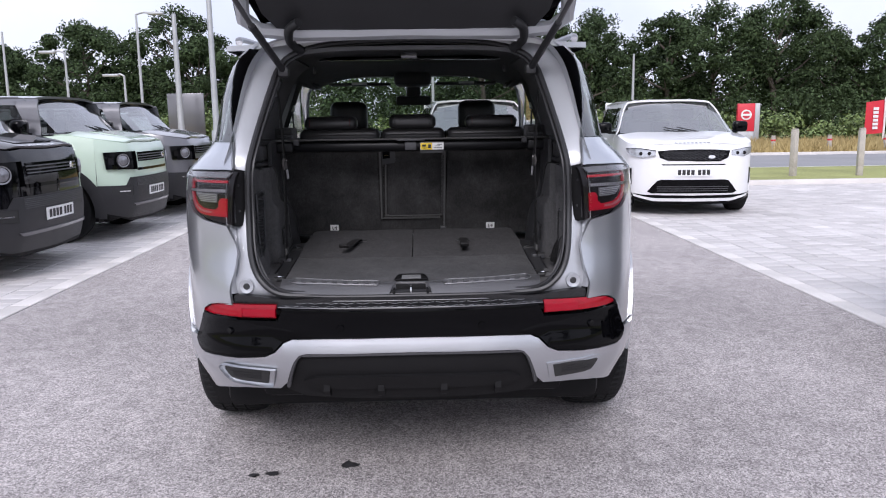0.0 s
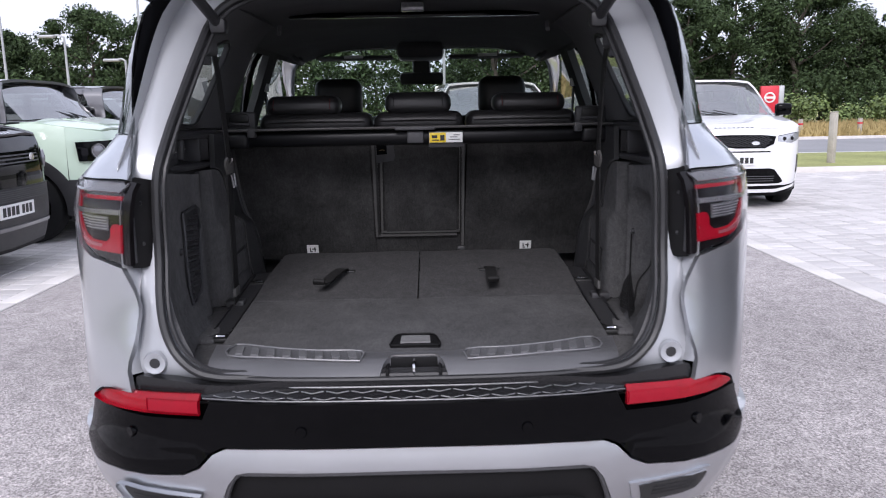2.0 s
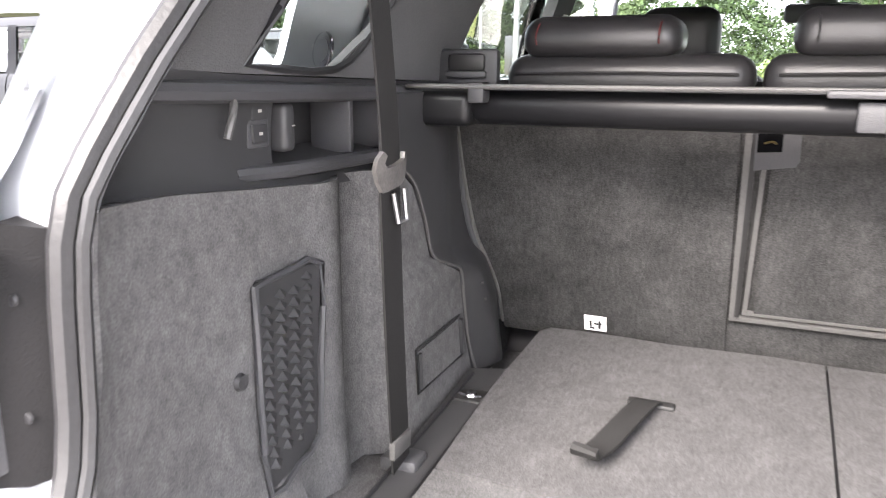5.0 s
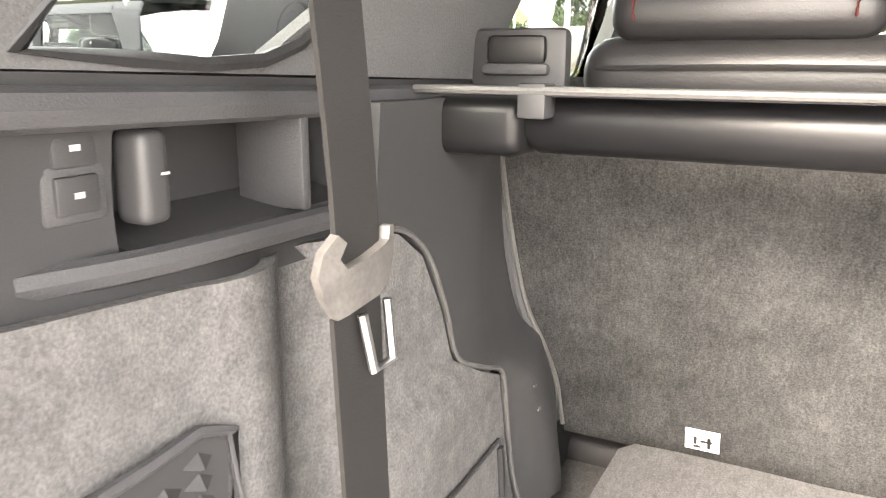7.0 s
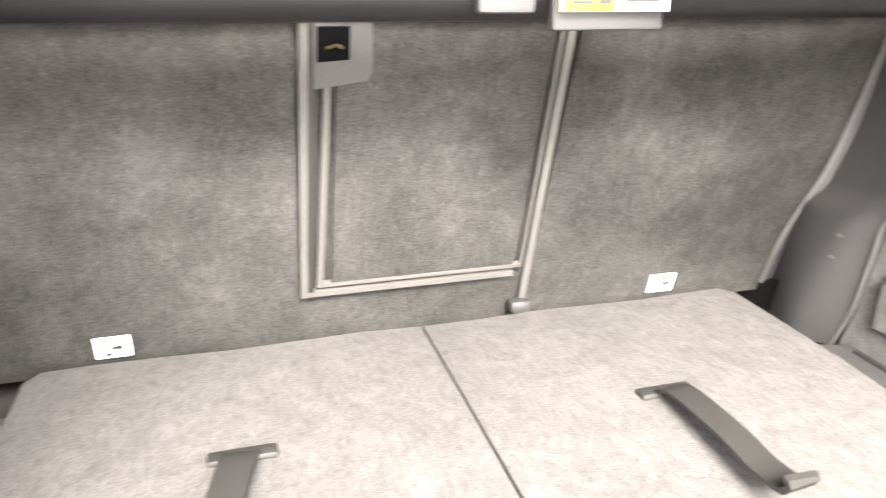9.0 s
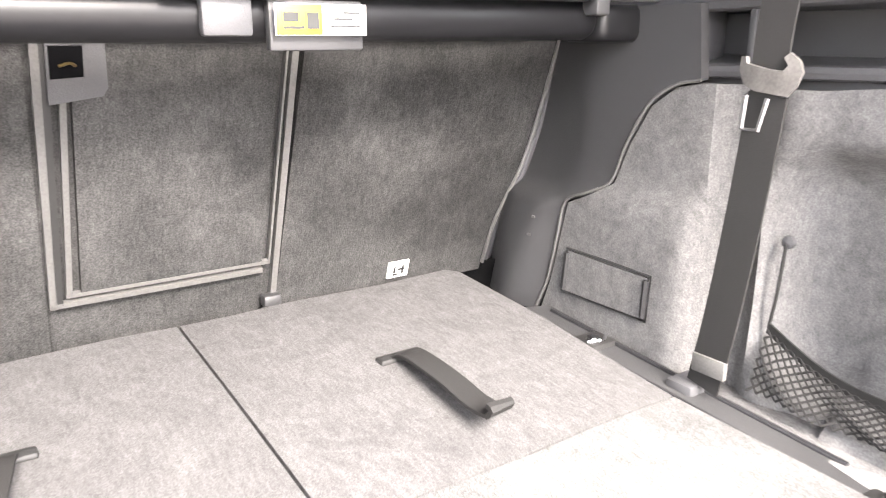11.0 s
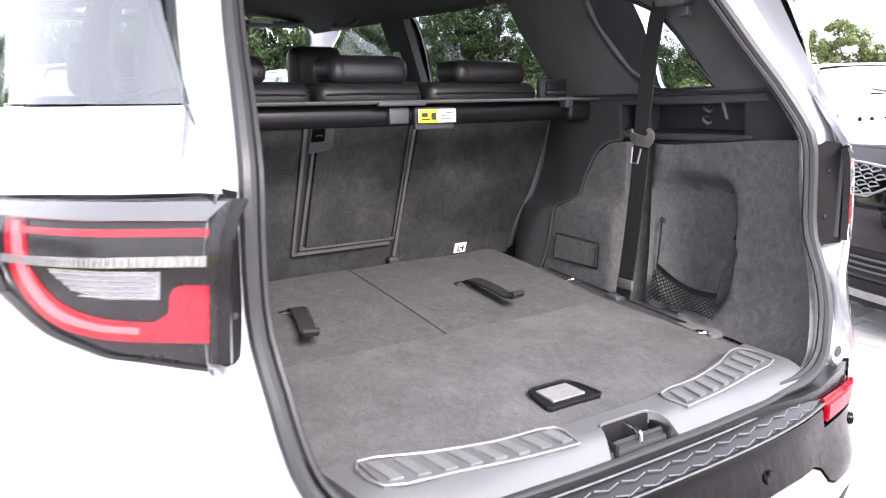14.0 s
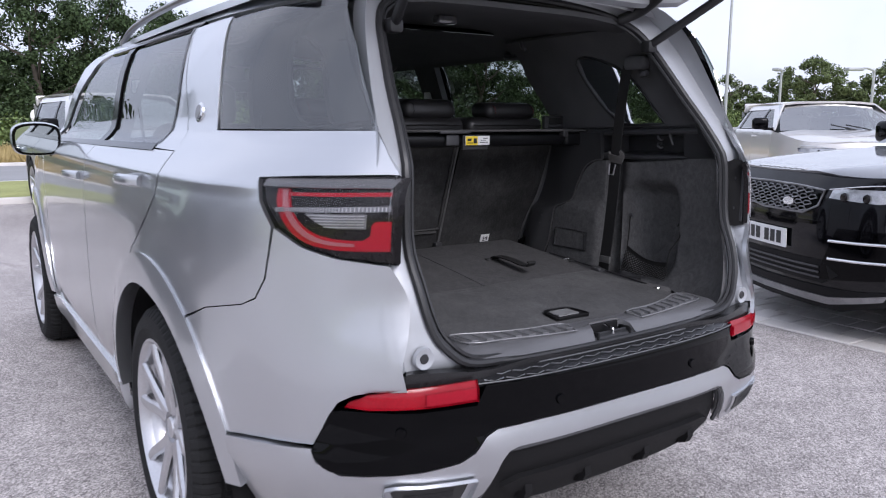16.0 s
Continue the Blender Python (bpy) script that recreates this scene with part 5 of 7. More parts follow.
    # strip beside the seat back
    part("seat_side_strip", tube([(sgn * (STRIP(z) + .006), SEAT_Y(z) - .008, z) for z in (1.2, 1.1, 1.02, .98, .95, .90, .85, .82)], .0065, 8, 3), PLASTIC_GREY, pt)
    # unseen sheet added behind the lining to stop outside light leaking through
    part("leak_backing", boxes(((sgn * .632 - .006, .66, .76), (sgn * .632 + .006, 1.02, 1.17), .002)), PLASTIC_IN, car, "unseen backing sheet that keeps light out of the lining gap")
    # floor rail with lashing rings
    rail_z = lambda y: .746 + .078 * (y - .40)
    rail = part("floor_rail", skin([(sgn * .482, .455), (sgn * .496, .425), (sgn * .522, .422), (sgn * .535, .47), (sgn * .545, .96), (sgn * .482, .98)][::sgn], lambda x, y: (x, y, rail_z(y)), (), [.5, .6, .75, .9], depth=.02), PLASTIC_IN, car, "black floor rail")
    for xo in (.484, .533):
        part("rail_lip", tube([(sgn * xo, y, rail_z(y) + .0015) for y in (.46, .70, .94)], .0035, 6, 2), PLASTIC, rail)
    for y, z in ((.400, .748), (.870 if sgn < 0 else .825, .783)):
        part("ring_base", boxes(((sgn * .508 - .028, y - .022, z - .012), (sgn * .508 + .028, y + .026, z + .002), .005)), INK, rail)
        part("lashing_ring", lathe([(.0, .004), (.009, .004), (.011, 0)], 14, pose(sgn * .508, y, z + .002, 0, -90, 0)), CHROME, rail, "chrome lashing ring")
        part("ring_loop", tube([(sgn * .508 - .018, y - .006, z + .003), (sgn * .508, y - .018, z + .007), (sgn * .508 + .018, y - .006, z + .003)], .0028, 6, 4), CHROME, rail)
    part("wheel_cover", boxes(((sgn * .56 - .05, .37, .730), (sgn * .56 + .05, .70, .752), .012)), CARPET_SIDE, car)
    part("belt_bracket", boxes(((sgn * .528 - .026, .648, .757), (sgn * .528 + .028, .690, .779), .006)), PLASTIC_GREY, car, "grey belt anchor cover")
    # third-row belt hanging down the side
    bx, by = sgn * .500, .586
    belt = part("belt_webbing", ribbon([(sgn * .512, .560, 1.468), (sgn * .506, .570, 1.40), (bx, by, 1.22), (bx, by, 1.15)], .042, .003, (0, 1, 0), 5), WEB, car, "black seat belt with its bright buckle tongue")
    part("belt_lower", ribbon([(bx, by, 1.15), (sgn * .506, .604, 1.0), (sgn * .512, .624, .87), (sgn * .519, .644, .778)], .046, .003, (0, 1, 0), 5), WEB, belt)
    part("belt_top_guide", boxes(((sgn * .522 - .022, .49, 1.455), (sgn * .522 + .022, .575, 1.50), .014, 3)), HEADLINER, belt)
    SLIDE = [(-.034, 1.161), (-.026, 1.149), (.012, 1.153), (.028, 1.160), (.035, 1.175), (.034, 1.189), (.028, 1.189), (.026, 1.182), (.002, 1.177), (-.018, 1.175), (-.023, 1.181), (-.018, 1.189), (-.024, 1.194), (-.034, 1.186), (-.038, 1.174)]
    slide = skin([(by + y, z) for y, z in SLIDE], lambda y, z: (bx - sgn * (.008 - .22 * max(0, abs(y - by) - .018)), y, z), [by - .02, by, by + .02], [1.165, 1.18], depth=.006, out=-sgn, lip=.002)
    part("belt_slide", slide, ALLOY_WORN, belt, "pale worn belt slide")
    part("buckle_tongue", tube([(bx - sgn * .007, by - .004, 1.146), (bx - sgn * .010, by + .002, 1.112), (bx - sgn * .010, by + .022, 1.112), (bx - sgn * .007, by + .022, 1.148)], .0030, 6, 1, up=(1, 0, 0)), STEEL, belt, "chrome buckle tongue")
    part("belt_label", boxes(((sgn * .514 - .004, .610, .800), (sgn * .514 + .004, .657, .824), .001)), TRIM_LIGHT, belt)
    # pillar linings round the quarter window
    U = table([(1.24, .605), (1.3, .60), (1.4, .575), (1.5, .54), (1.56, .50), (1.6, .44)])
    def up(y, z):
        return (sgn * min(U(z), near_seal(y, z)), y, z)
    rear_trim = [(.292, 1.283), (.45, 1.276), (.475, 1.284), (.604, 1.447), (.75, 1.508), (.83, 1.505), (.83, 1.585), (.53, 1.585), (.452, 1.5), (.372, 1.39)]
    fore_trim = [(.45, 1.276), (.70, 1.27), (1.0, 1.262), (1.12, 1.45), (1.15, 1.585), (.83, 1.585), (.83, 1.505), (.815, 1.44), (.73, 1.33), (.64, 1.28), (.475, 1.284)]
    uy, uz = [.3, .35, .4, .45, .5, .6, .7, .8, .9, 1.0], [1.3, 1.35, 1.4, 1.45, 1.5, 1.54, 1.57]
    part("pillar_lining", skin(rear_trim, up, uy, uz, depth=.012, out=-sgn), HEADLINER, car, "black rear pillar lining")
    part("pillar_lining", skin(fore_trim, up, uy, uz, depth=.012, out=-sgn), HEADLINER, car, "black centre pillar lining")
    part("window_rubber", tube([up(y, z) for y, z in ((.475, 1.284), (.604, 1.447), (.75, 1.508), (.83, 1.505), (.815, 1.44), (.73, 1.33), (.64, 1.28))], .005, 6, 3, closed=True), RUBBER, car)
    part("pillar_bracket", boxes(((sgn * .512 - .012, .475, 1.43), (sgn * .512 + .012, .505, 1.452), .006)), PLASTIC_GREY, car)
    # cabin sides further forward
    part("door_card", skin([(1.05, .45), (3.2, .45), (3.25, 1.15), (2.5, 1.2), (1.05, 1.25)], lambda y, z: (sgn * (.76 - .12 * max(0, z - 1.05) / .2), y, z), (), [.7, .9, 1.05, 1.15], depth=.02, out=-sgn), PLASTIC_IN, car, "black door lining")
    part("middle_post", skin([(1.94, 1.18), (2.08, 1.18), (2.10, 1.6), (1.92, 1.6)], lambda y, z: (sgn * (.775 - .14 * max(0, z - 1.2) / .38), y, z), (), [1.3, 1.4, 1.5], depth=.03, out=-sgn), HEADLINER, car)
    part("cant_lining", skin([(.9, 1.545), (2.75, 1.55), (2.75, 1.62), (.9, 1.62)], lambda y, z: (sgn * (.655 - .9 * (z - 1.545)), y, z), [1.3, 1.7, 2.1, 2.5], [1.57, 1.6], depth=.02, out=-sgn), HEADLINER, car)
    for y in (1.2, 2.3):
        part("grab_handle", tube([(sgn * .60, y - .1, 1.57), (sgn * .575, y - .07, 1.545), (sgn * .575, y + .07, 1.545), (sgn * .60, y + .1, 1.57)], .011, 8, 4), PLASTIC_GREY, car)


boot_side(-1)
boot_side(1)

# headliner with its small lamps
def lining_at(x, y):
    return (x, y, 1.612 - .05 * (abs(x) / .55) ** 4 - .012 * max(0, .7 - y) / .2 + .03 * min(1, max(0, (y - .6) / .5)))


part("headliner", skin([(-.48, .505), (0, .515), (.48, .505), (.58, .8), (.62, 1.2), (.62, 2.7), (0, 2.86), (-.62, 2.7), (-.62, 1.2), (-.58, .8)], lining_at, XS9, [.6, .7, .85, 1, 1.4, 1.8, 2.2, 2.6], depth=.015, out=-1), HEADLINER, car, "black cloth headliner")
part("roof_lamp", boxes(((-.035, .86, 1.598), (.035, .90, 1.624), .006)), CLEARLENS, car, "small roof lamp")
part("blind_slot", boxes(((-.42, 1.16, 1.615), (.42, 1.19, 1.632), .004)), BLACKGLOSS, car)
part("roof_console", boxes(((-.12, 2.45, 1.56), (.12, 2.7, 1.65), .03)), PLASTIC_GREY, car, "overhead console")
for sgn in (-1, 1):
    visor = part("sun_visor", boxes(((sgn * .35 - .2, 2.62, 1.575), (sgn * .35 + .2, 2.8, 1.59), .006)), HEADLINER, car)
    part("visor_label", boxes(((sgn * .35 - .05, 2.612, 1.577), (sgn * .35 + .05, 2.622, 1.592), .001)), WHITE, visor)
    part("coat_hook", tube([(sgn * .42, 1.0, 1.575), (sgn * .42, .99, 1.553), (sgn * .42, .975, 1.55)], .007, 6, 3), PLASTIC_GREY, car)

# ---- roller blind across the seat backs ----
blind = part("roller_blind", lathe([(.0, -.505), (.020, -.505), (.025, -.495), (.026, 0), (.025, .495), (.020, .505), (.0, .505)], 24, pose(0, .868, 1.230)), BLIND, car, "black roller load cover with a bright front rail")
part("blind_sheet", boxes(((-.49, .836, 1.253), (.49, .89, 1.256), .003)), PLASTIC_IN, blind)
part("blind_rail", tube([(-.595, .826, 1.258), (-.3, .826, 1.258), (0, .825, 1.258), (.3, .826, 1.258), (.595, .826, 1.258)], .0055, 8, 3, flat=.7), TRIM_LIGHT, blind, "pale load cover rail")
part("blind_handle", boxes(((-.06, .815, 1.249), (.06, .830, 1.259), .004)), PLASTIC_GREY, blind)
part("blind_latch", boxes(((-.025, .832, 1.210), (.025, .846, 1.246), .004)), PLASTIC_GREY, blind)
for sgn in (-1, 1):
    part("blind_end", boxes(((sgn * .548 - .045, .836, 1.202), (sgn * .548 + .045, .925, 1.252), .014, 3)), BLIND, blind)
    part("end_clip", boxes(((sgn * .49 - .012, .822, 1.236), (sgn * .49 + .012, .85, 1.264), .003)), PLASTIC_IN, blind)
label = part("warning_label", boxes(((.042, 0.8210, 1.2110), (.142, 0.8230, 1.2410), .0004)), WHITE, blind, "yellow and white warning label")
part("label_half", boxes(((.043, 0.8203, 1.2115), (.092, 0.8210, 1.2405), .0002)), YELLOW, label)
for a, b, z0, z1 in ((.05, .072, 1.206, 1.209), (.05, .066, 1.213, 1.222), (.075, .088, 1.206, 1.222), (.10, .134, 1.208, 1.210), (.104, .126, 1.215, 1.217), (.115, .134, 1.221, 1.223)):
    part("print_bar", boxes(((a, .8197, z0 + .011), (b, .8203, z1 + .011))), INK, label)
part("label_plate", boxes(((.04, .8446, 1.196), (.144, 0.8315, 1.2450), .003)), PLASTIC_IN, blind)

# ---- rear bench ----


def bench(o):
    return lambda x, z: (x, SEAT_Y(z) - o, z)


SZ, SXX = [.86, .92, .98, 1.04, 1.1, 1.16, 1.2], [k * .07 for k in range(-9, 10)]
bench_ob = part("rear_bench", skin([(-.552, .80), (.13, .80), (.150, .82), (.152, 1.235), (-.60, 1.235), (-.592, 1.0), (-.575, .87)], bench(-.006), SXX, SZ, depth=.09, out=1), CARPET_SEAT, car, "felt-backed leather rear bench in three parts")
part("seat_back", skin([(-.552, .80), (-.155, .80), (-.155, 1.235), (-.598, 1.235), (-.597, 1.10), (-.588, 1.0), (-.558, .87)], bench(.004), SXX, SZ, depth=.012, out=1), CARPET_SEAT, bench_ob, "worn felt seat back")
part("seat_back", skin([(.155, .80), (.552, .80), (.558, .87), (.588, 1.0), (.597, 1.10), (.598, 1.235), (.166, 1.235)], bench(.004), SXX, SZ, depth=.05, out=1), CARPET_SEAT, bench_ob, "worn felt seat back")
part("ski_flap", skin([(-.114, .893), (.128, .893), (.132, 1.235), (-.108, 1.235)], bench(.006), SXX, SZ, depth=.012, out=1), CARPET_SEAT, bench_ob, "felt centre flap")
def strip(a, b, w, o=.007):
    (xa, za), (xb, zb) = a, b
    n = Vector((za - zb, xb - xa)).normalized() * w / 2
    return skin([(xa + n.x, za + n.y), (xa - n.x, za - n.y), (xb - n.x, zb - n.y), (xb + n.x, zb + n.y)], bench(o), SXX, SZ, depth=.008, out=1)
for a, b, w, m in (((-.143, 1.235), (-.147, .876), .009, TRIM_LIGHT), ((-.119, 1.15), (-.128, .893), .007, TRIM_LIGHT), ((-.150, .88), (.13, .88), .007, TRIM_LIGHT), ((-.132, .892), (.14, .892), .005, TRIM_LIGHT),
                   ((.152, 1.235), (.150, .824), .009, TRIM_LIGHT), ((.141, 1.235), (.139, .89), .003, TRIM_LIGHT), ((-.134, 1.235), (-.140, .88), .008, INK)):
    ob = part("trim_strip", strip(a, b, w), m, bench_ob, "pale worn seat trim" if m is TRIM_LIGHT else "")
for sgn in (-1, 1):
    e = [(sgn * x, z) for x, z in ((.597, 1.235), (.596, 1.10), (.588, 1.0), (.570, .94), (.557, .887), (.553, .815))]
    part("seat_edge", tube([bench(.008)(x, z) for x, z in e], .0035, 6, 4), TRIM_LIGHT, bench_ob)
lb = part("latch_box", skin([(-.134, 1.138), (-.078, 1.146), (-.073, 1.155), (-.075, 1.205), (-.134, 1.205)], bench(.014), (), (), depth=.012, out=1), PLASTIC_GREY, bench_ob, "grey flap latch box")
# flat near-black patch on the box: a deep recess's shade done as colour
part("latch_recess", skin([(-.131, 1.166), (-.098, 1.168), (-.098, 1.20), (-.131, 1.20)], bench(.017), (), (), depth=.003, out=1), SHADEBLACK, lb)
part("latch_pin", tube([bench(.018)(-.122, 1.180), bench(.022)(-.112, 1.183), bench(.018)(-.106, 1.180)], .0017, 6, 3), BRASS, lb, "small brass latch pin")
for x in (-.375, .370):
    tag = part("child_seat_label", skin([(x - .020, .821), (x + .020, .821), (x + .020, .850), (x - .020, .850)], bench(.009), (), (), depth=.003, out=1), WHITE, bench_ob, "small white child-seat label")
    for a, b, c, d in ((-.010, -.001, .825, .829), (-.010, -.006, .83, .842), (-.002, .012, .834, .838), (.006, .010, .826, .843)):
        part("print_bar", skin([(x + a, c), (x + b, c), (x + b, d), (x + a, d)], bench(.0105), (), (), depth=.0, out=1), INK, tag)
part("seat_foot", boxes(((.130, 1.128, .820), (.158, 1.15, .838), .004)), PLASTIC_IN, bench_ob)


def cushion(lo, hi, bevel, mat, parent, name, label=""):
    return part(name, boxes((lo, hi, bevel, 4)), mat, parent, label, smooth=60)


for x0, x1 in ((-.50, -.142), (-.132, .152), (.162, .515)):
    cushion((x0, .968, 1.232), (x1, 1.14, 1.304), .03, LEATHER, bench_ob, "seat_top", "black leather seat top")
    part("seam", tube([(x0 + .02, .966, 1.275), ((x0 + x1) / 2, .963, 1.277), (x1 - .02, .966, 1.275)], .0025, 5, 3), LEATHER, bench_ob)
    part("felt_band", boxes(((x0 + .006, .975, 1.222), (x1 - .006, .99, 1.25), .004)), CARPET_SEAT, bench_ob)
for sgn in (-1, 1):
    bz = part("release_bezel", boxes(((sgn * .555 - .05, .955, 1.235), (sgn * .555 + .05, .975, 1.312), .008)), PLASTIC_IN, bench_ob, "seat release bezel")
    part("release_well", boxes(((sgn * .555 - .03, .950, 1.278), (sgn * .555 + .03, .958, 1.305), .006)), INK, bz)
    part("release_lever", boxes(((sgn * .555 - .034, .946, 1.268), (sgn * .555 + .034, .957, 1.279), .004)), PLASTIC_GREY, bz)
for x0, x1, z0, z1 in ((-.475, -.242, 1.297, 1.357), (-.098, .113, 1.297, 1.362), (.246, .478, 1.297, 1.355)):
    bm = bmesh.new()
    box(bm, (x0, .965, z0), (x1, 1.08, z1), .026, 5)
    for v in bm.verts:
        v.co.y += (v.co.z - z0) * .15
        v.co.z += .006 * math.cos((v.co.x - (x0 + x1) / 2) / (x1 - x0) * math.pi)
    rest = part("head_restraint", bm, LEATHER, bench_ob, "black leather head restraint", smooth=60)
    for x in (x0 + .028, x1 - .028):
        part("stitching", tube([(x, .962, z0 + .02), (x, .957, (z0 + z1) / 2), (x, .972, z1 - .012), (x, 1.01, z1 + .001)], .0014, 5, 3), STITCH if x0 != -.098 else LEATHER, rest)
    for x in (x0 + .05, x1 - .05):
        part("restraint_post", tube([(x, 1.02, z0 - .03), (x, 1.02, z0 + .02)], .007, 8, 1), CHROME, rest)
part("bench_cushion", boxes(((-.66, 1.2, .62), (.66, 1.75, .78), .05, 3)), LEATHER, bench_ob)

# ---- front seats, dashboard and mirror ----
for sgn in (-1, 1):
    fs = part("front_seat", boxes(((sgn * .38 - .25, 2.08, .60), (sgn * .38 + .25, 2.22, 1.28), .07, 4)), LEATHER, car, "black leather front seat")
    part("front_restraint", boxes(((sgn * .38 - .11, 2.09, 1.27), (sgn * .38 + .11, 2.19, 1.455), .045, 4)), LEATHER, fs, "black leather head restraint", smooth=60)
    part("front_cushion", boxes(((sgn * .38 - .25, 2.2, .55), (sgn * .38 + .25, 2.7, .70), .05, 3)), LEATHER, fs)
    part("belt_strap", ribbon([(sgn * .70, 2.05, 1.42), (sgn * .69, 2.03, 1.2), (sgn * .68, 2.03, .9)], .046, .003, (0, 1, 0), 3), WEB, car)
    part("belt_loop", boxes(((sgn * .70 - .012, 2.02, 1.40), (sgn * .70 + .012, 2.08, 1.45), .005)), WHITE, car)
part("dashboard", boxes(((-.74, 3.05, .78), (.74, 3.62, 1.06), .06, 3)), PLASTIC_IN, car, "black dashboard")
part("cabin_floor", boxes(((-.75, 1.15, .38), (.75, 3.6, .44), .01)), CARPET_SIDE, car)
part("inside_mirror", boxes(((-.12, 2.83, 1.445), (.12, 2.86, 1.51), .018)), PLASTIC_IN, car, "rear-view mirror")
part("mirror_mount", boxes(((-.05, 2.86, 1.47), (.05, 3.0, 1.60), .02)), PLASTIC_IN, car)
# ---- raised tailgate ----
gate = part("tailgate", bmesh.new(), SILVER, car, "silver tailgate raised high over the boot")
HINGE = Vector((0, .50, 1.672))
LIFT = 97.0


def gate_pose():
    """Turns the closed tailgate about its hinge."""
    return Matrix.Translation(HINGE) @ Matrix.Rotation(radians(-LIFT), 4, "X") @ Matrix.Translation(-HINGE)


def closed_y(z):
    return table([(.72, .045), (.8, .03), (.95, .035), (1.1, .06), (1.2, .11), (1.3, .19), (1.45, .32), (1.6, .45), (1.68, .52)])(z)


def gate_at(o):
    def at(x, z):
        k = abs(x) / .63
        return (x, closed_y(z) + .05 * k ** 2 + .03 * k ** 6 + o, z)
    return at


GXS, GZS = [k * .09 for k in range(-7, 8)], [.76, .8, .85, .9, .95, 1, 1.05, 1.1, 1.15, 1.2, 1.25, 1.3, 1.36, 1.42, 1.48, 1.54, 1.6]
LOWER = both([(0, .735), (.4, .738), (.56, .745), (.605, .80), (.612, 1.0), (.622, 1.19), (.0, 1.20)])
SCREEN = both([(0, 1.21), (.615, 1.2), (.60, 1.32), (.57, 1.48), (.53, 1.585), (0, 1.61)])
LINER = both([(0, .76), (.4, .765), (.53, .78), (.565, .85), (.575, 1.0), (.575, 1.2), (.55, 1.35), (.51, 1.5), (.45, 1.58), (0, 1.6)])


def hang(name, bm, mat, parent, label="", smooth=40):
    bmesh.ops.transform(bm, matrix=gate_pose(), verts=bm.verts)
    return part(name, bm, mat, parent, label, smooth)


hang("lower_skin", skin(LOWER, gate_at(0), GXS, GZS, depth=.03), SILVER, gate, "silver lower tailgate skin")
hang("rear_screen", skin(SCREEN, gate_at(.004), GXS, GZS, depth=.01), BLACKGLOSS, gate, "dark rear screen")
hang("inner_liner", skin(LINER, gate_at(.075), GXS, GZS, depth=.04, out=-1), PLASTIC, gate, "black tailgate lining")
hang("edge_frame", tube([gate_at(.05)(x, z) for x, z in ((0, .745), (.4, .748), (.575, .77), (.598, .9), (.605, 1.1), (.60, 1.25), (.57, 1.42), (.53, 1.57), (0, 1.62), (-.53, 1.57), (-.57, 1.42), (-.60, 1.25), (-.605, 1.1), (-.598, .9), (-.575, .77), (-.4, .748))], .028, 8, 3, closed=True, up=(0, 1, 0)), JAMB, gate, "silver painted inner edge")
hang("spoiler", boxes(((-.54, .24, 1.638), (.54, .475, 1.672), .014, 3)), SILVER, gate, "silver roof spoiler")
hang("pull_grip", boxes(((-.16, .105, .80), (.16, .13, .86), .015)), PLASTIC_GREY, gate)
hang("plate_recess", skin(both([(0, .985), (.36, .985), (.38, 1.0), (.36, 1.165), (0, 1.17)]), gate_at(-.004), GXS, GZS, depth=.004), BLACKGLOSS, gate)
plate = hang("number_plate", skin(both([(0, 1.0), (.26, 1.0), (.26, 1.112), (0, 1.112)]), gate_at(-.012), GXS, GZS, depth=.004), YELLOW, gate, "yellow rear number plate")
for k in range(7):
    x = -.21 + k * .064 + (.03 if k > 3 else 0)
    hang("plate_bar", skin([(x, 1.02), (x + .045, 1.02), (x + .045, 1.092), (x, 1.092)], gate_at(-.0135), (), (), depth=.001), INK, plate)
for sgn in (-1, 1):
    strut = part("gas_strut", tube([(sgn * .455, .435, 1.515), (sgn * .52, .20, 1.655)], .013, 10, 1), PLASTIC, car, "black tailgate strut")
    part("strut_rod", tube([(sgn * .52, .20, 1.655), (sgn * .55, .07, 1.735)], .009, 8, 1), PLASTIC_GREY, strut)
    part("strut_mount", boxes(((sgn * .458 - .02, .41, 1.498), (sgn * .458 + .02, .45, 1.535), .01)), RUBBER, strut)
    part("hinge", boxes(((sgn * .33 - .035, .42, 1.645), (sgn * .33 + .035, .54, 1.69), .01)), STEEL, car, "silver tailgate hinge")
    part("cable_boot", tube([(sgn * .40, .50, 1.60), (sgn * .43, .44, 1.625), (sgn * .42, .36, 1.66), (sgn * .38, .32, 1.68)], .017, 10, 5), RUBBER, car, "ribbed rubber cable boot")

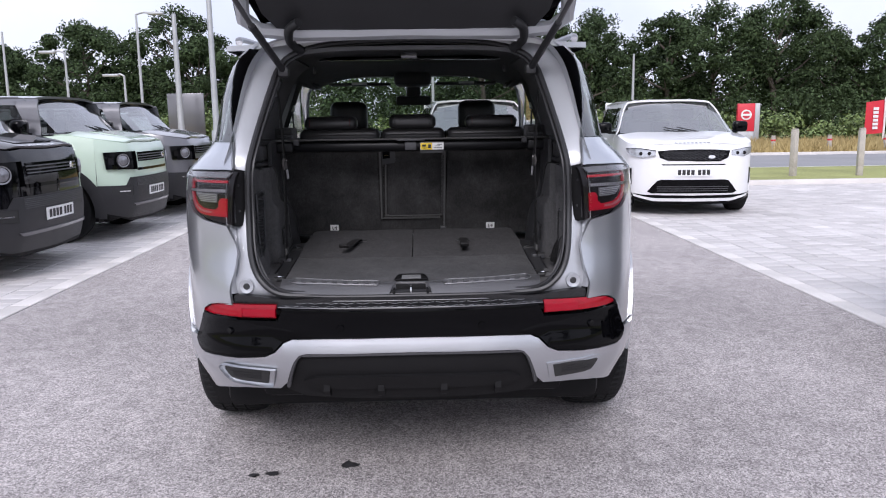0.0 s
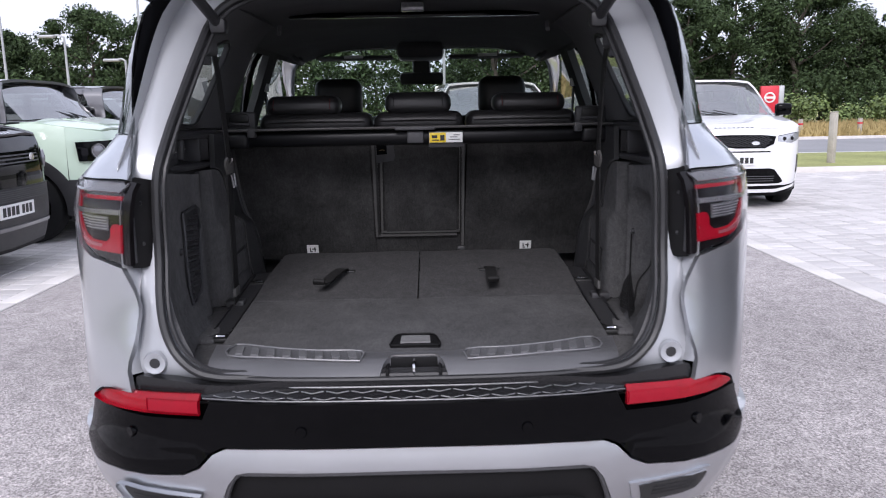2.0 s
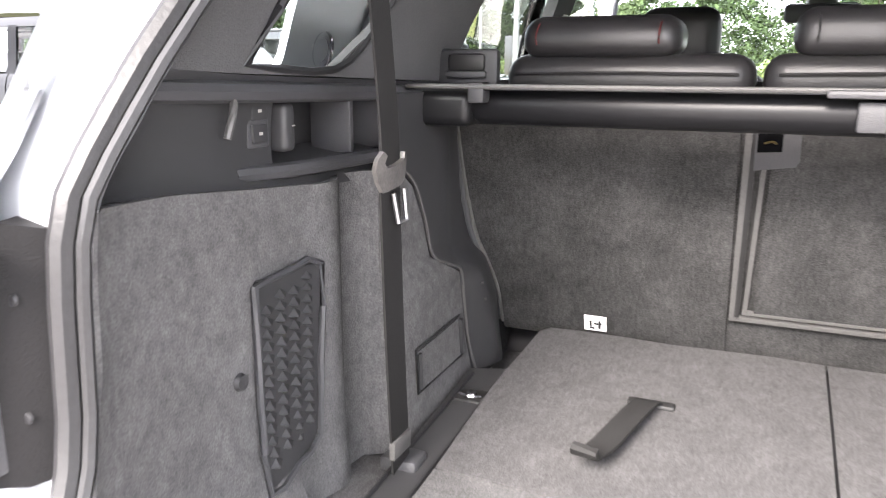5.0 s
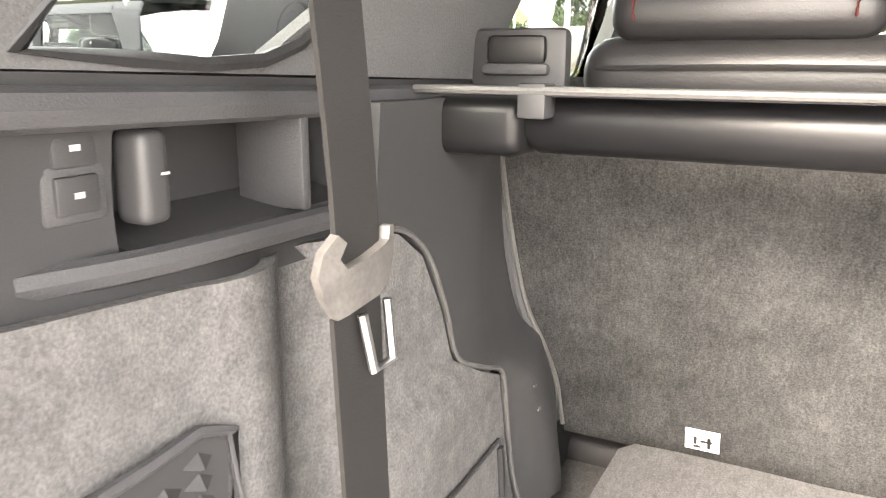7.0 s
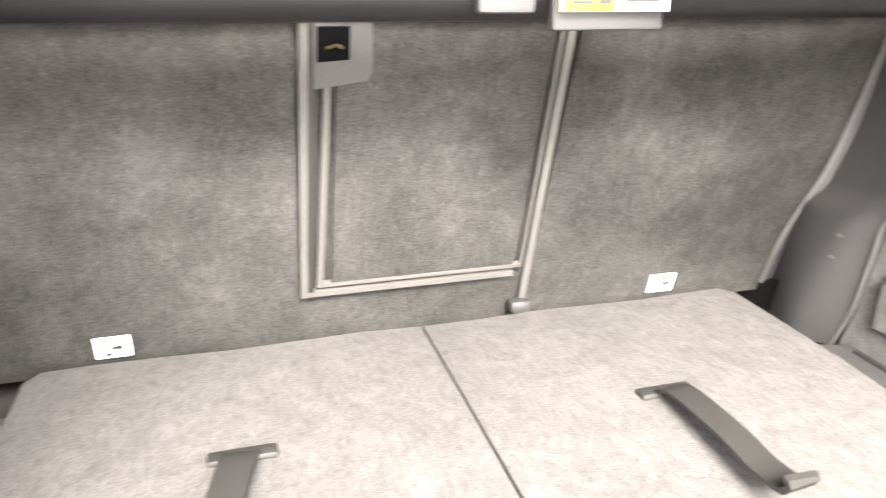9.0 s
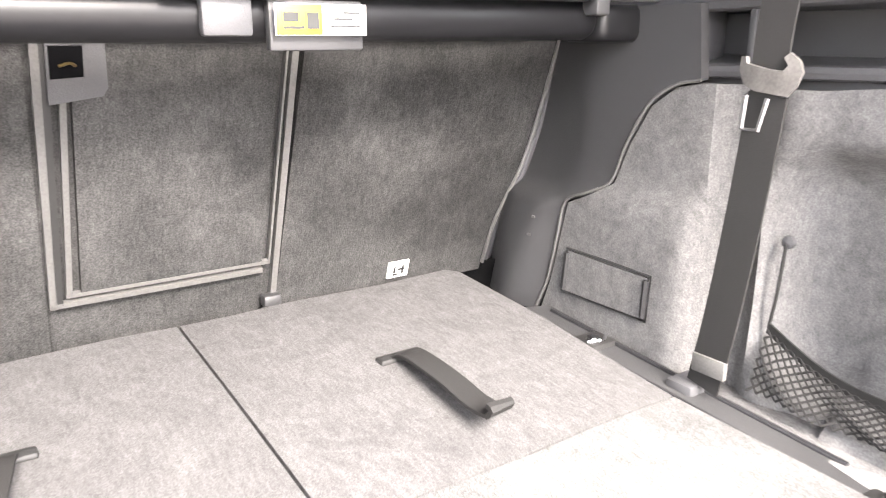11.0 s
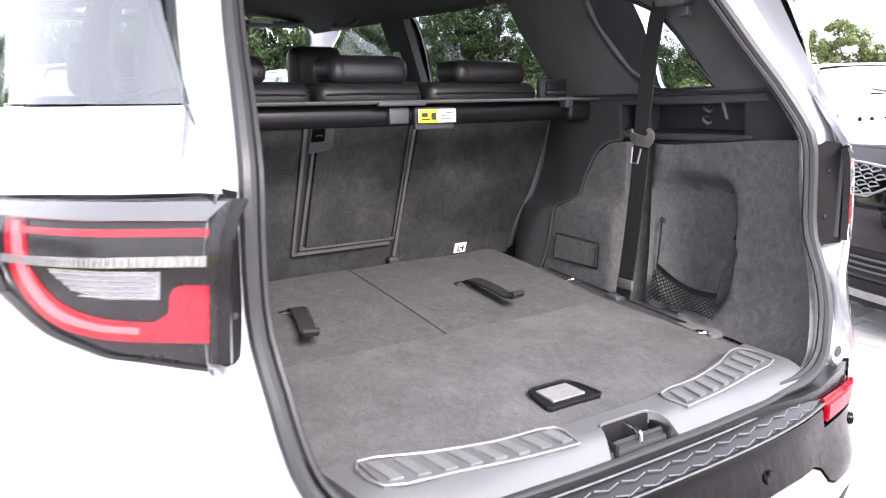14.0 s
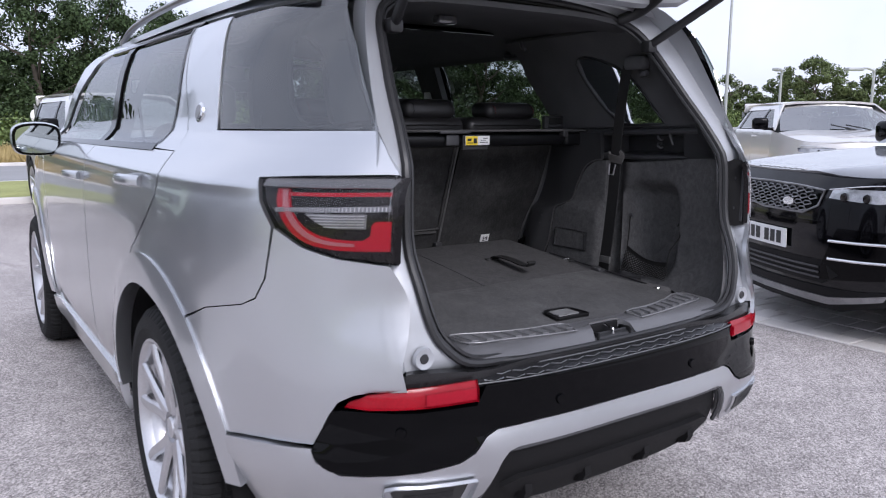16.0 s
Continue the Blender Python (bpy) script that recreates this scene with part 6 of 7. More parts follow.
# lamps, badge and wiper on the outer face of the raised tailgate
for sgn in (-1, 1):
    flip = lambda pts: [(sgn * x, z) for x, z in pts]
    lamp = hang("gate_lamp", skin(flip([(.40, 1.0), (.61, .99), (.618, 1.17), (.42, 1.18)]), gate_at(-.006), GXS, GZS, depth=.02, out=sgn), SMOKE, gate, "smoked red tail lamp on the tailgate")
    hang("light_guide", skin(flip([(.44, 1.02), (.60, 1.01), (.60, 1.05), (.475, 1.055), (.475, 1.15), (.60, 1.145), (.60, 1.162), (.45, 1.168)]), gate_at(-.010), GXS, GZS, depth=.006, out=sgn), REDBRIGHT, lamp, "hooked red light guide")
    hang("clear_lens", skin(flip([(.49, 1.075), (.60, 1.07), (.60, 1.125), (.49, 1.13)]), gate_at(-.010), GXS, GZS, depth=.006, out=sgn), CLEARLENS, lamp, "clear lamp lens")
    part("roof_rail", tube([(sgn * .655, .60, 1.640), (sgn * .664, .72, 1.664), (sgn * .668, 1.5, 1.688), (sgn * .658, 2.2, 1.676), (sgn * .640, 2.55, 1.635)], .014, 8, 5, flat=.8), STEEL, car, "dull silver roof rail")
for k in range(9):
    x = -.36 + k * .083
    hang("gate_letter", skin([(x, 1.188), (x + .05, 1.188), (x + .05, 1.206), (x, 1.206)], gate_at(-.004), (), (), depth=.003), CHROME, gate)
hang("gate_badge", skin([(.31 + .04 * math.cos(radians(a)), .94 + .02 * math.sin(radians(a))) for a in range(0, 360, 24)], gate_at(-.006), (), (), depth=.006), BLACKGLOSS, gate, "dark oval badge")
wiper = hang("rear_wiper", tube([gate_at(-.03)(.05, 1.60), gate_at(-.045)(0, 1.575), gate_at(-.03)(-.3, 1.545)], .010, 8, 4), PLASTIC, gate, "black rear wiper")
hang("wiper_blade", tube([gate_at(-.012)(-.02, 1.55), gate_at(-.012)(-.38, 1.535)], .007, 6, 1), RUBBER, wiper)
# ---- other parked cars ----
# black paint greyed so the colour carries the sky reflected in a bonnet
SKYBLACK = paint("black_paint_sky_sheen", (0.07, 0.071, 0.077), metal=0.2, rough=0.3)
def small_wheel(parent, x, y, z, r, sgn, width=.235, rim_mat=None, spokes=5):
    root = new("wheel")
    root.parent = parent
    root.matrix_local = pose(x, y, z, 0, 0, 0 if sgn > 0 else 180)
    k, h = r, width / 2
    part("tyre", lathe([(.66 * k, -h), (.85 * k, -h * 1.04), (.97 * k, -h * .85), (k, -h * .5), (k * .985, -.02), (k, .0), (k * .985, .02), (k, h * .5), (.97 * k, h * .85), (.85 * k, h * 1.04), (.70 * k, h), (.67 * k, h * .9)], 48, wave=lambda i, j: (-.012 * k if (i % 2 and j in (2, 8)) else 0)), TYRE, root)
    m = rim_mat or ALLOY
    part("rim", lathe([(.66 * k, -h * .8), (.62 * k, 0), (.64 * k, h * .7), (.70 * k, h * .95), (.66 * k, h * .9), (.61 * k, h * .5)], 32), m, root)
    part("disc", lathe([(.0, -.01), (.45 * k, -.01), (.45 * k, -.03)], 24), STEEL, root)
    for i in range(spokes):
        a = radians(i * 360 / spokes + 90)
        c, s = math.cos(a), math.sin(a)
        part("spoke", tube([(h * .62, .08 * k * c, .08 * k * s), (h * .75, .35 * k * c, .35 * k * s), (h * .82, .66 * k * c, .66 * k * s)], lambda t: .075 * k - .01 * k * t, 6, 3, flat=.5, up=(1, 0, 0)), m, root)
    part("hub", lathe([(.0, h * .8), (.09 * k, h * .78), (.13 * k, h * .5)], 16), m, root)


def plate_bars(parent, at, w=.52, h=.111, yellow=False, out=1):
    """A number plate lying on at(x, z), its characters as plain bars."""
    p = part("number_plate", skin([(-w / 2, -h / 2), (w / 2, -h / 2), (w / 2, h / 2), (-w / 2, h / 2)], lambda u, v: at(u, v, .012), steps(-w / 2, w / 2, 8), (), depth=.008, out=out), YELLOW if yellow else WHITE, parent, "white number plate")
    for i in range(7):
        x = -w * .43 + i * w * .117 + (w * .06 if i > 3 else 0)
        part("plate_bar", skin([(x, -h * .33), (x + w * .085, -h * .33), (x + w * .085, h * .33), (x, h * .33)], lambda u, v: at(u, v, .0135), (), (), depth=.001, out=out), INK, p)


STYLES = {
    "boxy": dict(h=1.73, nose=1.10, cowl=(.66, 1.272), screen=(1.03, 1.64), belt=1.25, tum=.12, rear=4.3, hub=(.82, 3.55), r=.385, low=.32, zp=.56, bar=.62,
                 front=((0, 0), (.25, .008), (.45, .024), (.60, .048), (.69, .092), (.77, .150), (.835, .215), (.885, .285), (.918, .35)), back=((.48, .945), (.8, .955), (4.1, .955), (4.4, .91))),
    "sport": dict(h=1.73, nose=.995, cowl=(1.08, 1.175), screen=(1.88, 1.63), belt=1.17, tum=.23, rear=4.5, hub=(.90, 3.64), r=.37, low=.28, zp=.635, bar=.4,
                  front=((0, 0), (.25, .006), (.45, .028), (.6, .066), (.71, .118), (.79, .185), (.845, .26), (.875, .33), (.888, .38)), back=((.5, .912), (.85, .945), (3.8, .947), (4.25, .87), (4.5, .70))),
    "low": dict(h=1.60, nose=.925, cowl=(1.22, 1.055), screen=(2.0, 1.51), belt=1.08, tum=.25, rear=4.35, hub=(.88, 3.55), r=.37, low=.29, zp=.56, bar=.4,
                front=((0, 0), (.25, .008), (.45, .034), (.6, .078), (.71, .135), (.79, .205), (.845, .28), (.872, .34), (.885, .39)), back=((.5, .908), (.85, .945), (3.7, .95), (4.1, .87), (4.35, .72))),
}
STYLES["sleek"] = dict(STYLES["low"], nose=.99, cowl=(1.2, 1.15), screen=(2.05, 1.515), belt=1.165)


def parked_car(name, label, at, style, colour, roof_mat=None, clad=None, rim=None, hood=None, plate=True):
    s = STYLES[style]
    c = thing(name, label, "car", at)
    hw, low, belt = max(x for _, x in s["back"]), s["low"], s["belt"]
    path = [(x, y) for x, y in s["front"]] + [(x, y) for y, x in s["back"][:2]]
    run = [0.0]
    for (xa, ya), (xb, yb) in zip(path, path[1:]):
        run.append(run[-1] + math.hypot(xb - xa, yb - ya))
    WX, WY = table([(q, p[0]) for q, p in zip(run, path)]), table([(q, p[1]) for q, p in zip(run, path)])
    END = run[len(s["front"]) - 1]
    Y0 = s["front"][-1][1]
    PLN = table([(y, x) for x, y in s["front"][1:]] + [(y, x) for y, x in s["back"]])
    TUM = table([(.2, -.05), (low, -.03), (.55, 0), (belt - .18, 0), (belt - .03, -.03), (belt + .03, -.075), (s["screen"][1] - .05, -s["tum"]), (s["screen"][1] + .06, -s["tum"] - .09)])

    def sx(sgn, o=0.0):
        def f(y, z):
            q = 0
            for hub in s["hub"]:
                d = math.hypot(y - hub, z - s["r"])
                q += .02 * math.exp(-((d - s["r"] * 1.25) / .1) ** 2)
            return (sgn * (PLN(y) + TUM(z) + q + o), y, z)
        return f
    nose, (cy, cz), (ty, tz) = s["nose"], s["cowl"], s["screen"]
    ra = s["r"] * 1.2
    h0, h1 = s["hub"]
    r = s["r"]
    ys, zs = [.04, .08, .12, .17, .23, .3, .4, .5, .6, .75, .88, 1.0, 1.15, 1.3, 1.7, 2.2, 2.8, 3.2, 3.5, 3.8, 4.1, 4.3, 4.45], [.45, .6, .75, .9, belt - .1, belt - .03, belt, belt + .05, belt + .15, belt + .3, tz - .06, tz]
    def bon(x, y):
        k = min(1.0, abs(x) / (PLN(max(y, .02)) + .001))
        t = max(0, min(1, y / cy))
        z = nose + (cz - nose) * (t ** (.55 if style == "boxy" else .7))
        return (x, y, z + .012 - .04 * k ** 5 + .008 * math.exp(-((k - .62) / .14) ** 2))

    def top_z(y):
        return bon(PLN(y) - .03, y)[2] - .006
    wing = [(Y0 + .003, low + .02), *[(y, z) for y, z in arc(h0, r, ra, 178, 0, 14) if y > Y0 + .02], (h0 + ra, low), (cy + .28, low), (cy + .28, belt - .02), (cy + .03, top_z(cy)), *[(y, top_z(y)) for y in (cy * .8, cy * .65, Y0 + .12, Y0 + .003)]]
    part("front_wing", skin(wing, sx(-1), ys, zs, out=-1), colour, c)
    part("front_wing", skin(wing, sx(1), ys, zs, out=1), colour, c)
    m1 = (cy + 1.32)
    door = [(cy + .29, low), (m1, low), (m1, belt), (cy + .30, belt - .015)]
    door2 = [(m1 + .012, low), (h1 - ra - .02, low), *arc(h1, r, ra + .01, 178, 118, 6), (h1 - ra * .35, belt), (m1 + .012, belt)]
    qp = [*arc(h1, r, ra, 117, 2, 12), (s["rear"], low + .1), (s["rear"], belt), (h1 - ra * .34, belt)]
    win1 = [(cy + .42, belt + .01), (m1 - .05, belt + .012), (m1 - .05, tz - .05), (ty + .22, tz - .055)]
    win2 = [(m1 + .05, belt + .012), (h1 - .05, belt + .014), (h1 + .02, tz - .07), (m1 + .05, tz - .05)]
    win3 = [(h1 + .08, belt + .015), (s["rear"] - .2, belt + .02), (s["rear"] - .34, tz - .10), (h1 + .12, tz - .07)]
    pillars = [[(cy + .28, belt - .005), (cy + .41, belt + .005), (ty + .2, tz - .05), (ty + .25, tz + .04), (ty - .04, tz + .02)], [(m1 - .045, belt), (m1 + .045, belt), (m1 + .045, tz - .04), (m1 - .045, tz - .04)],
               [(h1 - .045, belt), (h1 + .075, belt), (h1 + .115, tz - .05), (h1 + .025, tz - .05)], [(s["rear"] - .19, belt), (s["rear"] - .02, belt), (s["rear"] - .2, tz - .05), (s["rear"] - .33, tz - .05)],
               [(ty + .2, tz - .05), (s["rear"] - .2, tz - .05), (s["rear"] - .25, tz + .05), (ty + .2, tz + .05)]]
    top = roof_mat or colour
    for sgn in (-1, 1):
        part("front_door", skin(door, sx(sgn), ys, zs, out=sgn), colour, c)
        part("rear_door", skin(door2, sx(sgn), ys, zs, out=sgn), colour, c)
        part("quarter_panel", skin(qp, sx(sgn), ys, zs, out=sgn), colour, c)
        for w, g in ((win1, GLASS), (win2, PRIVACY), (win3, PRIVACY)):
            part("side_window", skin(w, sx(sgn, -.008), ys, zs, depth=.004, out=sgn), g, c)
        for i, p in enumerate(pillars):
            part("pillar", skin(p, sx(sgn), ys, zs, depth=.02, out=sgn), (top if i in (0, 4) else BLACKGLOSS), c)
        if clad:
            for hub in s["hub"]:
                ring = [(hub + a * .43 / .455 * r / .40, r + b * .43 / .455 * r / .40) for a, b in [*arc(0, 0, .60, -12, 192, 28), *arc(0, 0, .47, 192, -12, 28)]]
                part("arch_cladding", skin(ring, sx(sgn, .022), [hub + k * .1 for k in range(-6, 7)], [r + k * .1 for k in range(-1, 7)], depth=.05, out=sgn), clad, c, "black wheel arch cladding")
        part("sill", skin([(h0 + ra, low - .1), (h1 - ra, low - .1), (h1 - ra, low + .06), (h0 + ra, low + .06)], sx(sgn, .012), ys, (), depth=.03, out=sgn), clad or colour, c)
        for hub in s["hub"]:
            small_wheel(c, sgn * (hw - .12), hub, r, r, sgn, rim_mat=rim)
            bm = bmesh.new()
            pr = [[bm.verts.new((sgn * xx, hub + math.cos(radians(a)) * ra * 1.02, r + math.sin(radians(a)) * ra * 1.02)) for xx in (hw - .04, hw - .38)] for a in range(-20, 201, 20)]
            for a, b in zip(pr, pr[1:]):
                bm.faces.new((a[0], b[0], b[1], a[1]))
            bm.faces.new([q[1] for q in pr])
            part("arch_liner", bm, VALANCE, c)
        mir = part("mirror", boxes(((sgn * (hw + .11) - .11, cy + .36, belt + .0), (sgn * (hw + .11) + .11, cy + .49, belt + .17), .045, 3)), BLACKGLOSS, c, "black door mirror")
        part("mirror_arm", boxes(((sgn * (hw - .01) - .07, cy + .38, belt - .01), (sgn * (hw - .01) + .07, cy + .46, belt + .03), .012)), BLACKGLOSS, mir)
        part("door_handle", tube([(sgn * (hw - .02), m1 - .24, belt - .1), (sgn * (hw + .015), m1 - .19, belt - .1), (sgn * (hw + .015), m1 - .11, belt - .1), (sgn * (hw - .02), m1 - .07, belt - .1)], .012, 6, 3), colour, c)
        part("wiper", tube([(sgn * .1 + .2, cy + .0, cz + .015), (sgn * .1 - .1, cy + .10, cz + .085)], .009, 5, 1), PLASTIC, c)

    SLOPE = table([(low - .12, .09), (low, .045), (.45, .01), (.6, 0), (nose - .22, .004), (nose - .08, .02), (nose, .05), (nose + .05, .08)])

    def normal(q):
        d = Vector((WX(q + .01) - WX(max(0, q - .01)), WY(q + .01) - WY(max(0, q - .01)))).normalized()
        return d.y, -d.x

    def face(o=0.0):
        # wraps round the nose: u runs from the middle along the bumper
        def f(u, z):
            q = abs(u)
            nx, ny = normal(q)
            back = -SLOPE(z) * (1 - nx) + TUM(z) * nx + o
            return (math.copysign(WX(q) + nx * back, u) if u else 0.0, WY(q) + ny * back, z)
        return f
    rimline = [q for q in (0, .2, .4, .55, .65, .75, .83, .9, .97, 1.04, 1.1) if q < END - .02] + [END]
    tops = []
    for q in rimline:
        nx, ny = normal(q)
        x, y = WX(q), WY(q)
        tops.append((q, bon(x - .03 * nx, y - .03 * ny)[2] - .006))
    lips = []
    for q, z in tops:
        x, y, _ = face(-.004)(q, z)
        lips.append((x, y))
    edge = [(PLN(y) + TUM(top_z(y)) - .004, y) for y in (Y0 + .1, .6, .8, cy) if y > Y0 + .05]
    part("bonnet", skin([(-x, y) for x, y in lips[:0:-1]] + lips + edge + [(-x, y) for x, y in edge[::-1]], bon, [k * .12 for k in range(-8, 9)], [.04, .08, .12, .2, .3, .45, .6, .8, 1.0], depth=.02), hood or colour, c)

    def scr(u, v):
        y, z = cy + .02 + (ty - cy) * v, cz + .015 + (tz + .03 - cz) * v
        e = (PLN(cy) - .085) * (1 - v) + (PLN(ty) - s["tum"] - .03) * v
        return (u * e, y + .10 * u * u, z - .015 * u * u)
    part("windscreen", skin([(-1, 0), (1, 0), (1, 1), (-1, 1)], scr, steps(-1, 1, 8), steps(0, 1, 4), depth=.004, out=1), SCREENGLASS, c, "pale windscreen full of sky")

    def rf(x, y):
        k = min(1, abs(x) / (hw - s["tum"] - .05))
        t = (y - ty) / (s["rear"] - .25 - ty)
        return (x, y, tz + .05 + (s["h"] - tz - .05) * math.sin(math.pi * min(1, max(0, .12 + t * .75))) - .035 * k ** 4)
    w = hw - s["tum"] - .055
    part("roof", skin([(-w, ty + .0), (0, ty - .03), (w, ty + .0), (w + .01, 2.6), (w, s["rear"] - .28), (-w, s["rear"] - .28), (-w - .01, 2.6)], rf, [k * .15 for k in range(-5, 6)], [2.1, 2.5, 3, 3.5, 4], depth=.03), top, c)

    fx, fz = [k * .07 for k in range(-17, 18)], [low, .36, .45, .55, .65, .75, .85, nose - .12, nose - .06, nose - .02]
    e = END
    part("front_bumper", skin(both([(0, low - .1), (.6, low - .09), (e, low + .02), *tops[::-1]]), face(), fx, fz, depth=.03), colour, c, "front bumper and face")
    kit = part("front_trim", skin(both([(0, low - .11), (.62, low - .10), (e, low + .01), (e, low + .06), (.7, low + .03), (0, low + .02)]), face(.008), fx, fz, depth=.02), VALANCE if style != "sport" else BLACKGLOSS, c)
    zp = s["zp"]
    if style == "boxy":
        bp = part("lower_guard", skin(both([(0, low - .08), (.7, low - .06), (e, low + .03), (e, .66), (.72, .65), (.66, .74), (0, .74)]), face(.012), fx, fz, depth=.03), PLASTIC, c, "black lower bumper")
        for k in range(6):
            z = .635 + k * .016
            part("guard_slat", skin(both([(0, z), (.56, z), (.56, z + .008), (0, z + .008)]), face(.02), fx, (), depth=.01), PLASTIC_GREY, bp)
        part("guard_bar", skin(both([(0, .40), (.6, .40), (.64, .43), (0, .43)]), face(.024), fx, (), depth=.02), GREYPAINT, bp)
        part("bonnet_slot", skin(both([(0, .815), (.50, .815), (.50, .845), (0, .845)]), face(.005), fx, (), depth=.006), BLACKGLOSS, c, "black slot below the grille")
        g = part("grille", skin(both([(0, nose - .18), (.46, nose - .18), (.46, nose - .07), (0, nose - .07)]), face(.008), fx, fz, depth=.02), BLACKGLOSS, c, "black grille band")
        for k in range(3):
            z = nose - .165 + k * .03
            part("grille_slat", skin(both([(0, z), (.47, z), (.47, z + .012), (0, z + .012)]), face(.016), fx, (), depth=.01), PLASTIC_GREY, g)
        part("grille_badge", lathe([(.0, .01), (.03, .008), (.033, 0)], 16, pose(.34, *face(.02)(.34, nose - .125)[1:], 0, 0, -90)), CHROME, g)
        for sgn in (-1, 1):
            box_o = [(sgn * .55, nose - .27), (sgn * .95, nose - .255), (sgn * .97, nose - .06), (sgn * .55, nose - .06)]
            hl = part("headlamp", skin(box_o, face(.004), fx, fz, depth=.03, out=sgn), BLACKGLOSS, c, "square black headlamp with a round lens")
            nx, ny = normal(.74)
            turn = math.degrees(math.atan2(ny, sgn * nx))
            p0 = face(.008)(sgn * .74, nose - .16)
            part("headlamp_lens", lathe([(.0, .022), (.045, .018), (.062, .005), (.066, -.02)], 24, pose(*p0, 0, 0, turn)), CLEARLENS, hl)
            part("headlamp_ring", lathe([(.066, .008), (.078, .01), (.082, -.02)], 24, pose(*p0, 0, 0, turn)), STEEL, hl)
            part("marker_lens", skin([(sgn * .85, nose - .2), (sgn * .92, nose - .2), (sgn * .92, nose - .12), (sgn * .85, nose - .12)], face(.008), (), (), depth=.006, out=sgn), SMOKE, hl)
            part("fog_recess", skin([(sgn * .64, .53), (sgn * .90, .55), (sgn * .90, .64), (sgn * .64, .64)], face(.015), fx, (), depth=.004, out=sgn), INK, bp)
            part("fog_strip", skin([(sgn * .68, .575), (sgn * .82, .58), (sgn * .82, .592), (sgn * .68, .587)], face(.019), fx, (), depth=.004, out=sgn), CHROME, bp)
        part("bonnet_panel", skin([(-.34, .18), (.34, .18), (.4, .6), (-.4, .6)], lambda x, y: (x, y, bon(x, y)[2] + .006), [-.2, 0, .2], [.3, .45], depth=.006), colour, c)
    else:
        zt = nose - .05
        gl = both([(0, zt - .15), (.36, zt - .15), (.47, zt - .10), (.50, zt - .015), (.3, zt + .0), (0, zt + .005)])
        g = part("grille", skin(gl, face(.004), fx, fz, depth=.02), BLACKGLOSS, c, "dark honeycomb grille")
        for row in range(4):
            for col in range(13):
                x, z = -.42 + col * .07 + (.035 if row % 2 else 0), zt - .13 + row * .035
                if abs(x) > .44 - (.06 if row == 0 else 0):
                    continue
                hexa = [face(.010)(x + .033 * math.cos(radians(a)), z + .015 * math.sin(radians(a))) for a in range(0, 360, 60)]
                part("grille_cell", tube(hexa, .0042, 4, 1, closed=True, up=(0, 1, 0)), STEEL if style in ("low", "sleek") else PLASTIC_GREY, g)
        part("grille_frame", tube([face(.010)(x, z) for x, z in gl], .007, 6, 1, closed=True, up=(0, 1, 0)), STEEL if style in ("low", "sleek") else BLACKGLOSS, g)
        part("grille_badge", skin([(.24 + .05 * math.cos(radians(a)), zt - .095 + .024 * math.sin(radians(a))) for a in range(0, 360, 30)], face(.020), (), (), depth=.012), CHROME, g)
        for sgn in (-1, 1):
            hl_o = [(sgn * .53, zt - .075), (sgn * .72, zt - .10), (sgn * .94, zt - .05), (sgn * 1.0, zt + .03), (sgn * .78, zt + .03), (sgn * .53, zt - .005)] if style == "sport" else [(sgn * .53, zt - .055), (sgn * .80, zt - .07), (sgn * 1.0, zt - .045), (sgn * 1.02, zt + .002), (sgn * .80, zt + .004), (sgn * .55, zt - .002)]
            hl = part("headlamp", skin(hl_o, face(.006), fx, fz, depth=.03, out=sgn), HEADLENS, c, "slim clear headlamp")
            part("headlamp_brow", tube([face(.012)(x, z) for x, z in ((sgn * .53, zt - .008), (sgn * .78, zt + .026), (sgn * 1.0, zt + .028))], .0035, 6, 3), CHROME if style in ("low", "sleek") else BLACKGLOSS, hl)
            for xx in (.62, .74):
                part("headlamp_eye", lathe([(.0, .012), (.02, .01), (.026, 0)], 16, pose(*face(.006)(sgn * xx, zt - .045), 0, 0, -90)), SMOKE, hl)
            inta = [(sgn * .885, .46), (sgn * .94, .47), (sgn * .955, .68), (sgn * .885, .69)]
            if style == "sport":
                part("side_intake", skin(inta, face(.006), fx, fz, depth=.02, out=sgn), BLACKGLOSS, c, "black side intake")
            else:
                sv = part("side_intake", skin([(sgn * .48, .36), (sgn * .86, .40), (sgn * .88, .66), (sgn * .60, .66)], face(.006), fx, fz, depth=.02, out=sgn), BLACKGLOSS, c, "black side intake with bright blades")
                for zz in (.488, .588):
                    part("blade", tube([face(.012)(sgn * .56, zz), face(.016)(sgn * .72, zz + .004), face(.012)(sgn * .86, zz + .006)], .008, 6, 3), CHROME, sv)
        lowin = part("lower_intake", skin(both([(0, .335), (.58, .335), (.64, .36), (.50, .515), (.44, .53), (0, .53)]) if style == "sport" else both([(0, .34), (.52, .34), (.62, .40), (.52, .47), (0, .47)]), face(.006), fx, (), depth=.02), BLACKGLOSS if style == "sport" else VALANCE, c, "black lower intake")
        for k in range(3):
            part("intake_slat", skin(both([(0, .365 + k * .03), (.5, .365 + k * .03), (.5, .375 + k * .03), (0, .375 + k * .03)]), face(.012), fx, (), depth=.006), PLASTIC_GREY, lowin)
        part("splitter", skin(both([(0, .215), (.55, .22), (.86, .285), (.88, .32), (.55, .262), (0, .258)]), face(.014), fx, (), depth=.02), STEEL if style in ("low", "sleek") else colour, c, "pale lower skid plate")
